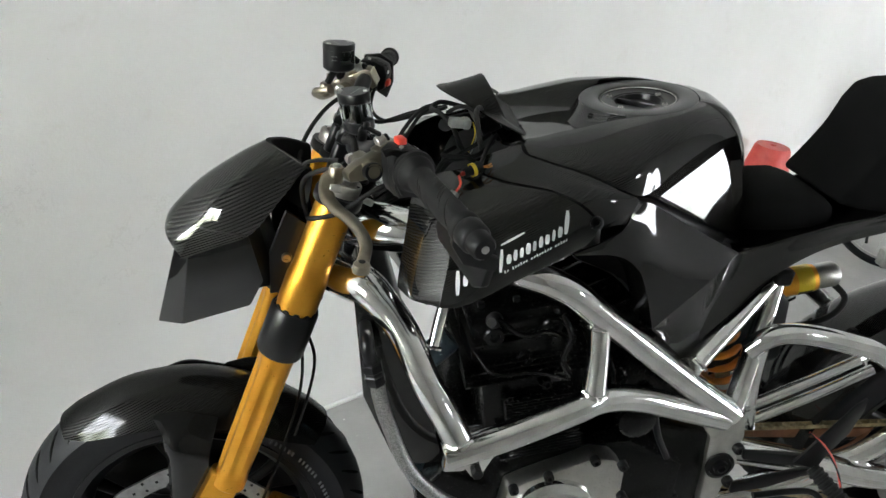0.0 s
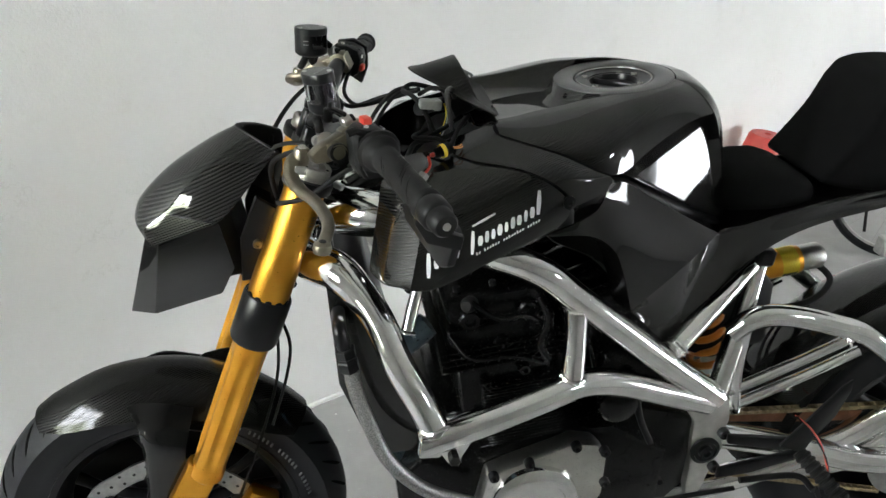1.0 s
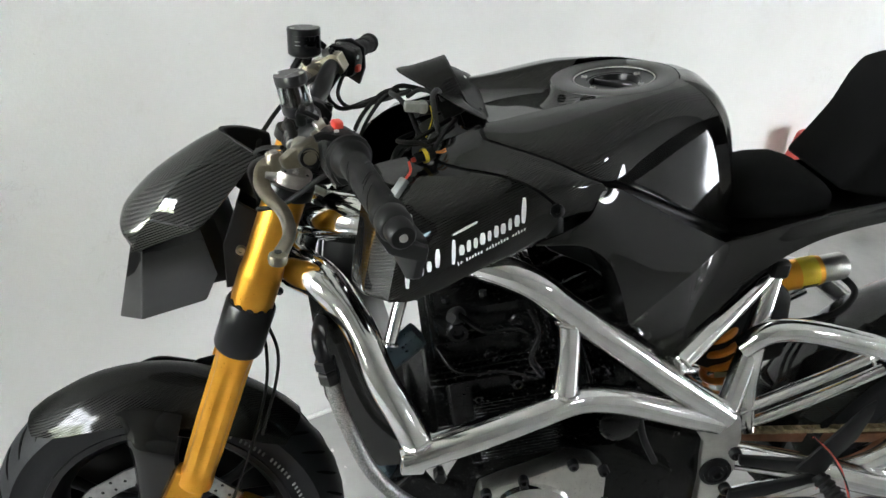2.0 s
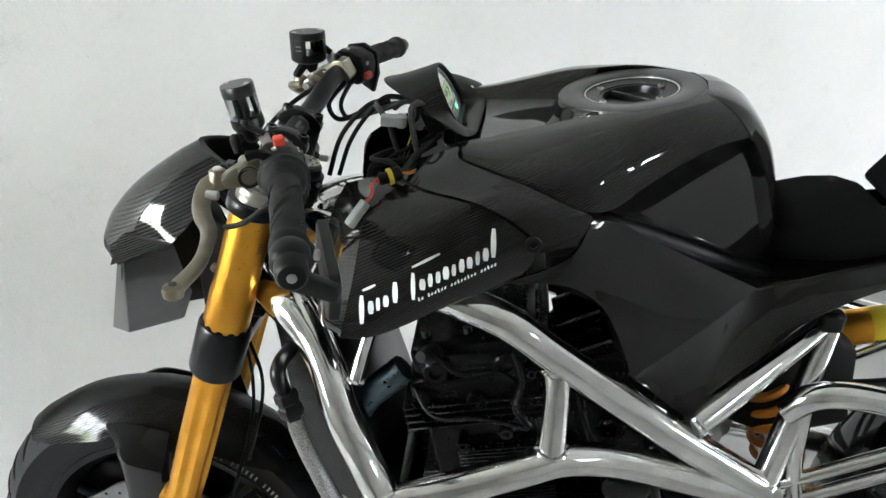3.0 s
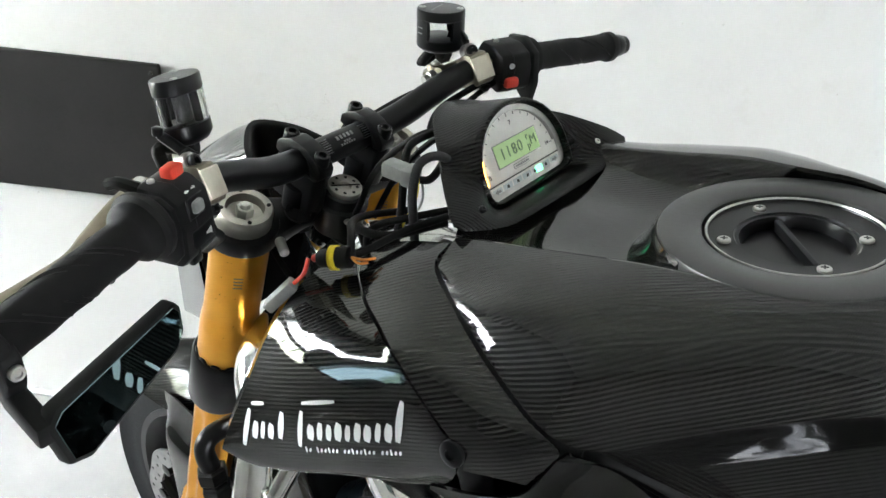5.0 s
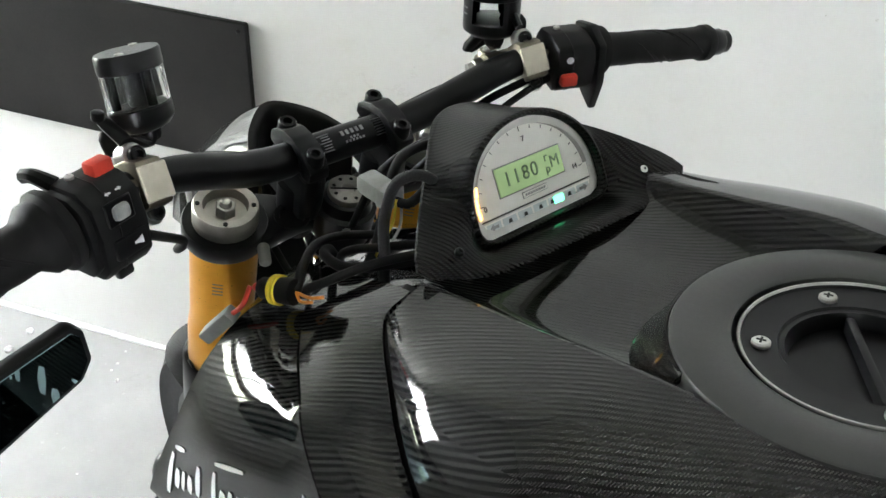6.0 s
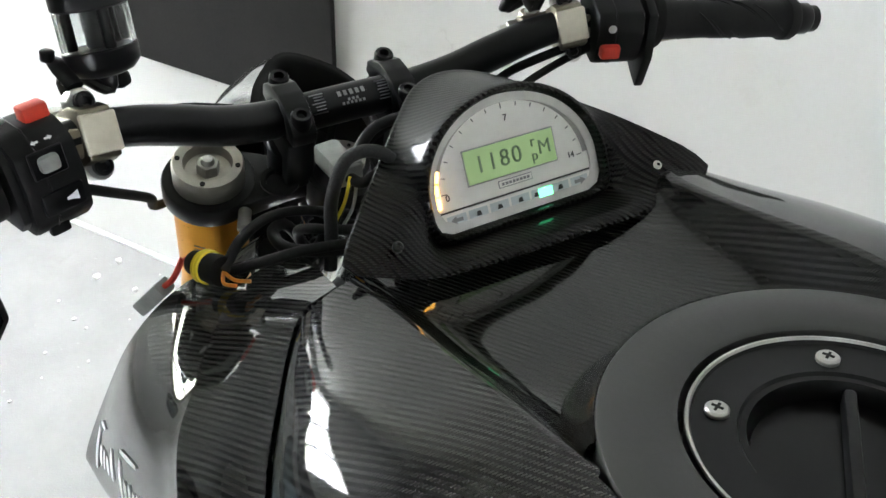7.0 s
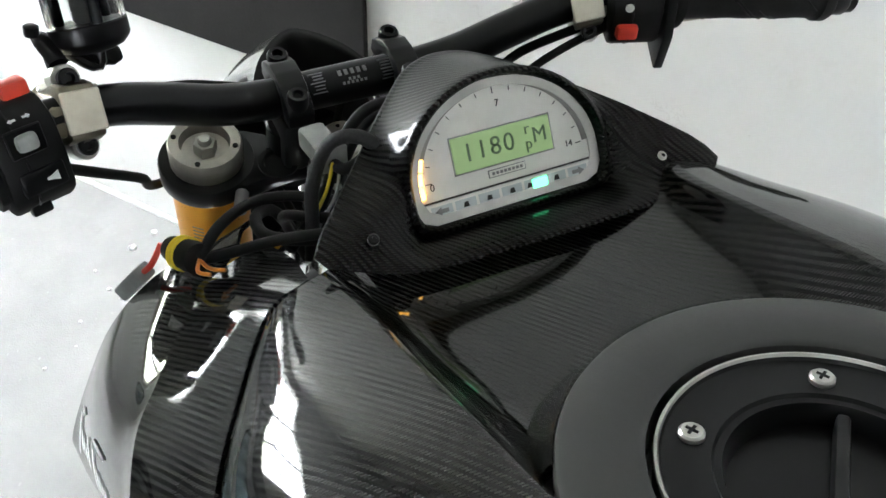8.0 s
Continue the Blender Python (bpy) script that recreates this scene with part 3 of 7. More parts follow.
for s in (1, -1):
    m = axis_m(fp(1.262, s), fp(0.5, s))
    ftube = lathe([(0.0275, 0.04), (0.0290, 0.05), (0.0290, 0.150), (0.0294, 0.154), (0.0310, 0.170), (0.0312, 0.174), (0.0312, 0.225), (0.0285, 0.226), (0.0285, 0.245)], m, 32)
    leg = bp("fork_tube", ftube, GOLD, "gold anodised upside-down fork tube")
    for k in range(4):
        for a in (-0.9, 2.3):
            part("engraved_mark", box(0.0005, 0.009, 0.0011, m @ Matrix.Rotation(a, 4, "Z") @ Matrix.Translation((0.0290, 0, 0.078 + 0.0045 * k)), 0), BRONZE, leg)
    for k in range(12):
        part("collar_tab", rod(m @ Matrix.Rotation(k * math.pi / 6, 4, "Z") @ V(0.029, 0, 0.224), m @ Matrix.Rotation(k * math.pi / 6, 4, "Z") @ V(0.0330, 0, 0.224), 0.0062, 14, 0.0006), BLACK, leg)
    # fluted lower section
    bm = bmesh.new()
    seg = 72
    loops = []
    for h, r, d in ((0.235, 0.0285, 0.0), (0.305, 0.0285, 0.0), (0.320, 0.0278, 0.0010), (0.345, 0.0276, 0.0055), (0.42, 0.0276, 0.0062), (0.50, 0.0274, 0.0062), (0.535, 0.0264, 0.004), (0.548, 0.0262, 0.0), (0.556, 0.0275, 0), (0.572, 0.0275, 0), (0.576, 0.0235, 0)):
        loops.append([m @ V((r - d * max(0, math.cos(5 * a)) ** 0.8) * math.cos(a), (r - d * max(0, math.cos(5 * a)) ** 0.8) * math.sin(a), h) for a in (2 * math.pi * j / seg for j in range(seg))])
    rings(bm, loops)
    bmesh.ops.recalc_face_normals(bm, faces=bm.faces[:])
    part("fork_lower", bm, GOLD, leg)
    foot = side_plate([(fork_x(0.72) - 0.03, 0.735), (fork_x(0.72) + 0.026, 0.735), (-0.185, 0.62), (WX + 0.04, WZ - 0.01), (WX + 0.02, WZ - 0.04), (WX - 0.02, WZ - 0.04), (WX - 0.035, WZ + 0.005), (WX - 0.02, WZ + 0.07)], -0.086 * s, -0.118 * s, 0.006, 2)
    part("axle_foot", foot, GOLD, leg)
    part("fork_cap", lathe([(0.020, 0.050), (0.0262, 0.048), (0.0262, 0.030), (0.0268, 0.028), (0.0268, 0.022), (0.0262, 0.020), (0.0268, 0.018), (0.0268, 0.010), (0.0255, 0.008), (0.0185, 0.008), (0.0172, 0.017), (0.0, 0.018)], m, 32), TURNED, leg, "turned aluminium fork cap with adjuster holes")
    nut = lathe([(0.0088, 0.019), (0.0088, 0.0095), (0.0078, 0.0083), (0.0, 0.0083)], m, 6)
    part("adjuster_screw", lathe([(0.0052, 0.0084), (0.0050, 0.0060), (0.0036, 0.0042), (0.0, 0.0036)], m, 18), ALU, leg)
    part("adjuster_nut", nut, ALU, leg)
    for k in range(4):
        a = k * math.pi / 2 + 0.5
        part("cap_hole", lathe([(0.0020, 0.0070), (0.0020, 0.0085), (0, 0.0085)], m @ Matrix.Translation((0.0222 * math.cos(a), 0.0222 * math.sin(a), 0)), 10), BLACK, leg)
    part("clamp_collar", lathe([(0.0300, 0.222), (0.0345, 0.222), (0.0365, 0.226), (0.0365, 0.298), (0.0345, 0.303), (0.0285, 0.303)], m, 36), BLACK, leg, "black lower clamp collar")
    part("upper_collar", lathe([(0.0285, 0.026), (0.0345, 0.026), (0.0355, 0.028), (0.0355, 0.041), (0.0345, 0.043), (0.0285, 0.043)], m, 36), BLACK, leg)

# triple clamps
up = (fp(1.2, 1) - fp(1.0, 1)).normalized()
def clamp_plate(name, z, th):
    c = V(fork_x(z), 0, z)
    m = Matrix.Translation(c) @ Matrix(((up.z, 0, up.x), (0, 1, 0), (-up.x, 0, up.z))).to_4x4()
    outline = [(-0.030, -0.100), (-0.020, -0.070), (-0.004, -0.045), (0.004, 0.0), (-0.004, 0.045), (-0.020, 0.070), (-0.030, 0.100), (0.006, 0.128), (0.028, 0.118), (0.034, 0.084), (0.030, 0.050), (0.032, 0.0), (0.030, -0.050), (0.034, -0.084), (0.028, -0.118), (0.006, -0.128)]
    return bp(name, prism(outline, th, m, 0.004, 2), BLACK, "black machined triple clamp"), m


tc, tcm = clamp_plate("upper_triple_clamp", 1.219, 0.018)
for y in (-0.058, 0.058):
    part("clamp_pocket", lathe([(0.013, 0.0), (0.015, 0.002), (0.015, 0.004), (0.011, 0.004), (0.010, 0.001), (0, 0.001)], tcm @ Matrix.Translation((0.028, y, 0.0245)), 20), PLASTIC, tc)
STEM = Matrix.Translation((0.007, -0.011, 1.256)) @ tcm.to_3x3().to_4x4()
part("stem_collar", lathe([(0.026, -0.050), (0.027, -0.018), (0.023, -0.016), (0.021, -0.006), (0.0195, -0.005), (0.010, -0.005)], STEM, 36), BLACK, tc, "black stem collar")
nut = part("stem_nut", lathe([(0.0165, -0.007), (0.0172, -0.006), (0.0172, -0.001), (0.0165, 0.0), (0.0066, 0.0), (0.0060, -0.0006), (0.0060, -0.004), (0, -0.004)], STEM, 40), TURNED, tc, "drilled alloy steering stem nut")
for k in range(8):
    part("stem_hole", lathe([(0.0017, 0.0), (0.0017, 0.0003), (0, 0.0003)], STEM @ Matrix.Translation((0.0122 * math.cos(k * 0.785), 0.0122 * math.sin(k * 0.785), 0)), 10), BLACK, nut)
part("nut_slot", box(0.030, 0.0016, 0.0004, STEM @ Matrix.Rotation(radians(62), 4, "Z") @ Matrix.Translation((0, 0, 0.0003)), 0), BLACK, nut)
part("clamp_screw", lathe([(0.0032, 0), (0.0036, 0.001), (0.0036, 0.005), (0.002, 0.006), (0, 0.005)], axis_m(STEM @ V(0.020, -0.012, -0.024), STEM @ V(0.060, -0.030, -0.020)), 14), ALU, tc)
for s in (1, -1):
    part("pinch_bolt", rod(tcm @ V(0.034, -0.088 * s, 0.012), tcm @ V(0.052, -0.096 * s, 0.012), 0.005, 12), ALU, tc)
clamp_plate("lower_triple_clamp", 0.985, 0.028)

# front wheel
def wheel_m(s=1):
    return Matrix.Translation((WX, 0, WZ)) @ Matrix.Rotation(radians(90), 4, "X")


rim = bp("front_wheel", lathe([(0.205, -0.045), (0.216, -0.046), (0.218, -0.038), (0.196, -0.025), (0.192, 0.0), (0.196, 0.025), (0.218, 0.038), (0.216, 0.046), (0.205, 0.045), (0.186, 0.024), (0.182, 0.0), (0.186, -0.024), (0.205, -0.045)], wheel_m(), 64), BLACK, "black five-spoke front wheel")
prof = []
for k in range(17):
    a = math.pi * k / 16
    prof.append((0.213 + 0.0865 * math.sin(a) ** 0.82, -0.060 * math.cos(a) if abs(math.cos(a)) < 0.72 else -(0.0432 + (0.060 - 0.0432) * (1 - (abs(math.cos(a)) - 0.72) / 0.28)) * math.copysign(1, math.cos(a))))
bm = bmesh.new()
seg = 96
rings(bm, [[wheel_m() @ V(r * math.cos(2 * math.pi * j / seg), r * math.sin(2 * math.pi * j / seg), h) for j in range(seg)] for r, h in prof + [(0.205, 0.038), (0.205, -0.038), prof[0]]], cap=False)
bmesh.ops.recalc_face_normals(bm, faces=bm.faces[:])
tyre = part("tyre", bm, TYRE, rim, "grooved black road tyre", 60)
for k in range(5):
    for d in (-0.16, 0.16):
        a = 2 * math.pi * k / 5 + 0.5
        p0 = wheel_m() @ V(0.036 * math.cos(a + d * 2), 0.036 * math.sin(a + d * 2), 0)
        p1 = wheel_m() @ V(0.12 * math.cos(a + d * 1.1), 0.12 * math.sin(a + d * 1.1), 0)
        p2 = wheel_m() @ V(0.192 * math.cos(a + d * 1.5), 0.192 * math.sin(a + d * 1.5), 0)
        part("spoke", tube([p0, p1, p2], [0.014, 0.009, 0.012], 10, 4), BLACK, rim)
part("hub", lathe([(0.02, -0.055), (0.034, -0.052), (0.040, -0.03), (0.040, 0.03), (0.034, 0.052), (0.02, 0.055)], wheel_m(), 28), BLACK, rim)
for s in (1, -1):
    dm = wheel_m() @ Matrix.Translation((0, 0, 0.066 * s))
    bm = bmesh.new()
    seg = 60
    loops = []
    for r, h in ((0.128, -0.0025), (0.160, -0.0025), (0.160, 0.0025), (0.128, 0.0025), (0.128, -0.0025)):
        loops.append([dm @ V((r + (0.003 * math.cos(10 * 2 * math.pi * j / seg) if r > 0.15 else 0)) * math.cos(2 * math.pi * j / seg), (r + (0.003 * math.cos(10 * 2 * math.pi * j / seg) if r > 0.15 else 0)) * math.sin(2 * math.pi * j / seg), h) for j in range(seg)])
    rings(bm, loops, cap=False)
    bmesh.ops.recalc_face_normals(bm, faces=bm.faces[:])
    disc = bp("brake_disc", bm, DISC, "drilled steel brake disc on a black carrier")
    for k in range(10):
        a = 2 * math.pi * k / 10
        part("disc_bobbin", lathe([(0.010, -0.004), (0.010, 0.004), (0.005, 0.005)], dm @ Matrix.Translation((0.126 * math.cos(a), 0.126 * math.sin(a), 0)), 14), BLACK, disc)
    arms = bmesh.new()
    for k in range(5):
        a = 2 * math.pi * k / 5 + 0.31
        tube([dm @ V(0.035 * math.cos(a), 0.035 * math.sin(a), -0.01 * s), dm @ V(0.08 * math.cos(a + 0.15), 0.08 * math.sin(a + 0.15), 0), dm @ V(0.124 * math.cos(a), 0.124 * math.sin(a), 0)], 0.009, 8, 3, arms)
    part("disc_carrier", arms, BLACK, disc)
    for ring_r in (0.136, 0.144, 0.152):
        for k in range(20):
            a = 2 * math.pi * (k + (ring_r - 0.136) * 60) / 20
            part("disc_hole", lathe([(0.0028, 0.0), (0.0028, 0.0006), (0, 0.0006)], dm @ Matrix.Translation((ring_r * math.cos(a), ring_r * math.sin(a), 0.0023 if s > 0 else -0.0029)), 8), BLACK, disc)
    cal = box(0.055, 0.034, 0.10, Matrix.Translation((WX + 0.13, -0.086 * s, WZ + 0.06)) @ Matrix.Rotation(radians(25), 4, "Y"), 0.008, seg=2)
    bp("brake_caliper", cal, GOLD, "gold radial brake caliper")

# front fender over the tyre
def fender_point(a, w, lift=0.0):
    r = 0.308 + lift - 0.058 * (abs(w) / 0.075) ** 2.1
    return (WX + r * math.cos(a), w, WZ + r * math.sin(a))


rows = []
for k, (deg, wide) in enumerate(((137, 0.044), (129, 0.062), (112, 0.074), (92, 0.076), (72, 0.075), (55, 0.068), (46, 0.056))):
    a = radians(deg)
    rows.append([fender_point(a, wide * w, 0.002 if k in (2, 3) else 0.0) for w in (-1, -0.8, -0.45, 0, 0.45, 0.8, 1)])
fender = bp("front_fender", patch(rows, 4, 0.003, inward=(0, 0, -1)), CARBON_SATIN, "lacquered carbon front fender")
for s in (1, -1):
    stay = patch([[(-0.300, -0.066, 0.812), (-0.258, -0.074, 0.826), (-0.195, -0.076, 0.818)], [(-0.282, -0.078, 0.782), (-0.260, -0.086, 0.784), (-0.203, -0.086, 0.770)], [(-0.277, -0.086, 0.765), (-0.258, -0.097, 0.758), (-0.206, -0.095, 0.745)], [(-0.270, -0.084, 0.70), (-0.256, -0.097, 0.69), (-0.206, -0.095, 0.69)], [(-0.268, -0.083, 0.60), (-0.254, -0.096, 0.60), (-0.208, -0.094, 0.60)]], 4, 0.003, s)
    part("fender_stay", stay, CARBON_QUIET, fender)
for s in (1,):
    part("fender_fin", patch([[(-0.21, 0.045 * s, 0.824), (-0.16, 0.050 * s, 0.822), (-0.11, 0.052 * s, 0.802)], [(-0.19, 0.052 * s, 0.838), (-0.15, 0.056 * s, 0.848), (-0.125, 0.058 * s, 0.842)]], 3, 0.003, 1, inward=(0, -s, 0)), CARBON, fender)

# ---- bodywork: near side as written, mirrored for the far side ----
MID = 0.004  # the body's middle plane


def body(rows, s, n=5, thick=0.003, inward=None, m=None, cut=None):
    return patch([[(x, (y) * s + (MID if abs(y) < 1e-6 else 0), z) for x, y, z in r] for r in rows], n, thick, 1, m, inward=(0, (inward or (0, 1, -0.6))[1] * s, (inward or (0, 1, -0.6))[2]), cut=cut)


def bezier_rows(pairs, bulge, steps=10):
    """Guide rows of a rolled shoulder between an upper and a lower edge."""
    rows = []
    for k in range(steps + 1):
        t = k / steps
        row = []
        for (u, l), (out, drop) in zip(pairs, bulge):
            c = (u[0] + (l[0] - u[0]) * 0.5, u[1] + (l[1] - u[1]) * out, u[2] + (l[2] - u[2]) * drop)
            row.append(tuple((1 - t) ** 2 * a + 2 * t * (1 - t) * b + t * t * d for a, b, d in zip(u, c, l)))
        rows.append(row)
    return rows


# tank cover: sunken middle channel, rolled shoulder, rear drop and recessed knee panel
CAP_AT, CAP_SLOPE, COLLAR_R = V(0.4174, 0.0, 1.3835), 0.20, 0.091
channel_rows = [
    [(0.186, 0, 1.318), (0.240, 0, 1.326), (0.290, 0, 1.334), (0.330, 0, 1.340), (0.372, 0, 1.346)],
    [(0.188, -0.040, 1.318), (0.240, -0.040, 1.326), (0.290, -0.040, 1.334), (0.330, -0.040, 1.341), (0.372, -0.040, 1.347)],
    [(0.190, -0.066, 1.319), (0.240, -0.064, 1.327), (0.290, -0.062, 1.335), (0.330, -0.060, 1.343), (0.372, -0.060, 1.352)],
    [(0.198, -0.082, 1.321), (0.242, -0.078, 1.329), (0.290, -0.075, 1.338), (0.332, -0.073, 1.350), (0.374, -0.072, 1.362)],
    [(0.204, -0.091, 1.326), (0.242, -0.087, 1.335), (0.290, -0.0845, 1.348), (0.336, -0.083, 1.364), (0.378, -0.081, 1.374)],
    [(0.208, -0.0955, 1.3305), (0.242, -0.0915, 1.3395), (0.290, -0.0895, 1.3535), (0.340, -0.0885, 1.3700), (0.382, -0.085, 1.3795)],
    [(0.212, -0.1000, 1.3330), (0.244, -0.0950, 1.3408), (0.290, -0.0930, 1.3550), (0.342, -0.0920, 1.3716), (0.384, -0.0880, 1.3808)],
]
shoulder = [
    ((0.212, -0.1000, 1.3330), (0.2180, -0.1290, 1.3230)),
    ((0.244, -0.0950, 1.3408), (0.2560, -0.1530, 1.3205)),
    ((0.290, -0.0930, 1.3550), (0.3000, -0.1760, 1.3160)),
    ((0.342, -0.0920, 1.3716), (0.3440, -0.1880, 1.3030)),
    ((0.374, -0.0888, 1.3788), (0.3660, -0.1868, 1.2965)),
    ((0.392, -0.0880, 1.3825), (0.3855, -0.1775, 1.2962)),
    ((0.408, -0.0895, 1.3858), (0.4035, -0.1660, 1.3030)),
    ((0.424, -0.0905, 1.3890), (0.4240, -0.1540, 1.3175)),
    ((0.450, -0.0850, 1.3942), (0.4600, -0.1340, 1.3385)),
    ((0.476, -0.0690, 1.3992), (0.5040, -0.1095, 1.3580)),
    ((0.495, -0.0470, 1.4030), (0.5500, -0.0850, 1.3670)),
]
roll = [(0.62, 0.16), (0.72, 0.10), (0.78, 0.06), (0.82, 0.04), (0.84, 0.05), (0.84, 0.055), (0.84, 0.06), (0.84, 0.06), (0.80, 0.05), (0.74, 0.06), (0.66, 0.08)]
rear_rows = [
    [(0.508, 0, 1.4058), (0.533, 0, 1.4040), (0.562, 0, 1.3870), (0.594, 0, 1.3450), (0.620, 0, 1.2700), (0.652, 0, 1.1820)],
    [(0.503, -0.0300, 1.4048), (0.530, -0.0340, 1.4020), (0.560, -0.0350, 1.3850), (0.592, -0.0310, 1.3430), (0.619, -0.0260, 1.2690), (0.651, -0.0210, 1.1820)],
    [(0.498, -0.0420, 1.4036), (0.526, -0.0560, 1.3990), (0.556, -0.0600, 1.3810), (0.587, -0.0520, 1.3400), (0.615, -0.0440, 1.2680), (0.649, -0.0340, 1.1820)],
    [(0.495, -0.0470, 1.4030), (0.524, -0.0680, 1.3930), (0.550, -0.0850, 1.3670), (0.580, -0.0700, 1.3220), (0.605, -0.0600, 1.2640), (0.643, -0.0430, 1.1800)],
]


def swell(net, s):
    """The far half of the cover stands a little fuller than the near one."""
    if s > 0:
        return net
    out = []
    for r in net:
        lift = [min(max((-p[1] - 0.05) / 0.04, 0), 1) * min(max((0.50 - p[0]) / 0.11, 0), 1) for p in r]
        out.append([(p[0], p[1] - 0.002 * k, p[2] + 0.0085 * k) for p, k in zip(r, lift)])
    return out


for s in (1, -1):
    cover = bp("tank_cover", body(swell(bezier_rows(shoulder, roll), s), s, 5, inward=(0, 0.6, -1), m=1), CARBON, "lacquered twill carbon tank cover", angle=60)
    part("tank_channel", body(swell(channel_rows, s), s, 4, inward=(0, 0.1, -1), m=3), CARBON, cover, "sunken twill channel ahead of the filler", 60)
    part("tank_rear", body(swell(rear_rows, s), s, 6, inward=(-1, 0.1, -1), m=4), CARBON, cover, "rear slope of the tank cover", 60)
    # recessed knee panel: three sides of the opening, rolled edge, dark wall, flat floor
    crease = spline([V(p[0], p[1] * s, p[2]) for p in swell([[l for _, l in shoulder[5:]]], s)[0]], 3)
    back = spline([V(x, y * s, z) for x, y, z in swell([rear_rows[3][2:]], s)[0]], 4)
    under = spline([V(x, y * s, z) for x, y, z in swell([[(0.643, -0.0430, 1.1800), (0.600, -0.0640, 1.1945), (0.530, -0.1000, 1.2260), (0.455, -0.1390, 1.2640), (0.3855, -0.1775, 1.2962)]], s)[0]], 3)
    p1, p2, p3 = (V(x, y * s, z) for x, y, z in ((0.430, -0.1310, 1.2770), (0.5560, -0.0610, 1.3440), (0.6140, -0.0590, 1.1900)))
    outer, floor_loop = [], []
    for side, a, b in ((crease, p1, p2), (back, p2, p3), (under, p3, p1)):
        k = len(side) - 1
        for i in range(k):
            outer.append(side[i])
            floor_loop.append(a.lerp(b, 0.5 - 0.5 * math.cos(math.pi * i / k) if 0 < i < k else 0.0))
    face = (p2 - p1).cross(p3 - p1).normalized()
    if face.y * s > 0:
        face = -face
    knee = bmesh.new()
    mid_p = (p1 + p2 + p3) / 3
    loops = [outer]
    for t, lift in ((0.10, -0.0005), (0.45, 0.0), (0.80, -0.001), (0.94, 0.0)):
        loops.append([p.lerp(q, t) + face * lift for p, q in zip(outer, floor_loop)])
    loops += [floor_loop, [q.lerp(mid_p, 0.06) for q in floor_loop]]
    rings(knee, loops, cap=False)
    knee.faces.new([knee.verts.new(q) for q in loops[-1]])
    bmesh.ops.remove_doubles(knee, verts=knee.verts[:], dist=1e-5)
    bmesh.ops.recalc_face_normals(knee, faces=knee.faces[:])
    part("knee_recess", knee, CARBON, cover, "recessed glossy carbon knee panel", 24)
    # curved wall from the channel floor up to the filler collar
    wall_rows = []
    for r, h in ((0.0910, 0.0040), (0.0925, 0.0005), (0.0945, -0.0060), (0.0975, -0.0140), (0.1030, -0.0230), (0.1120, -0.0320)):
        row = []
        for k in range(9):
            a = math.pi - k * 0.128
            x, y = r * math.cos(a), r * math.sin(a)
            row.append((CAP_AT.x + x, -y if k else 0.0, CAP_AT.z + x * CAP_SLOPE + h))
        wall_rows.append(row)
    part("collar_wall", body(wall_rows, s, 3, inward=(1, 0.2, -0.4), m=3), CARBON, cover, angle=60)

# side panel below the tank: shelf, flat facet, lower flap with the tail, arch lip
shelf_top = [(0.371, -0.1855, 1.2885), (0.401, -0.1630, 1.2760), (0.455, -0.1350, 1.2480), (0.530, -0.1000, 1.2120), (0.600, -0.0680, 1.1830)]
ridge_row = [(0.367, -0.1900, 1.2835), (0.398, -0.1690, 1.2795), (0.450, -0.1570, 1.2540), (0.520, -0.1420, 1.2210), (0.588, -0.1270, 1.1905)]
facet_rows = [
    ridge_row,
    [(0.353, -0.2000, 1.2500), (0.388, -0.1905, 1.2400), (0.440, -0.1755, 1.2150), (0.500, -0.1605, 1.1900), (0.560, -0.1440, 1.1720)],
    [(0.322, -0.2060, 1.2290), (0.368, -0.2005, 1.2240), (0.418, -0.1910, 1.2010), (0.466, -0.1785, 1.1680), (0.528, -0.1595, 1.1470)],
    [(0.286, -0.2080, 1.2115), (0.350, -0.2050, 1.2135), (0.3935, -0.1990, 1.1890), (0.422, -0.1920, 1.1440), (0.450, -0.1840, 1.0830)],
]
lip_row = [(x - 0.010, y + 0.048, z - 0.010) for x, y, z in facet_rows[3]]
fold_row = [(0.450, -0.1840, 1.0830), (0.528, -0.1595, 1.1470), (0.588, -0.1270, 1.1905), (0.645, -0.1170, 1.2060), (0.700, -0.1110, 1.2230), (0.800, -0.1000, 1.2490), (0.920, -0.0880, 1.2730)]
flap_low = [(0.452, -0.1825, 1.0780), (0.535, -0.1600, 1.0130), (0.557, -0.1520, 1.0470), (0.604, -0.1400, 1.0930), (0.655, -0.1270, 1.1460), (0.760, -0.1000, 1.1960), (0.920, -0.0780, 1.2360)]
flap_rows = [fold_row, [tuple(a * 0.5 + b * 0.5 + (0.0, 0.004, -0.004)[i] for i, (a, b) in enumerate(zip(p, q))) for p, q in zip(fold_row, flap_low)], flap_low]
tail_top = [(0.600, -0.0680, 1.1830), (0.645, -0.0620, 1.1830), (0.700, -0.0780, 1.2130), (0.800, -0.0850, 1.2440), (0.920, -0.0800, 1.2700)]
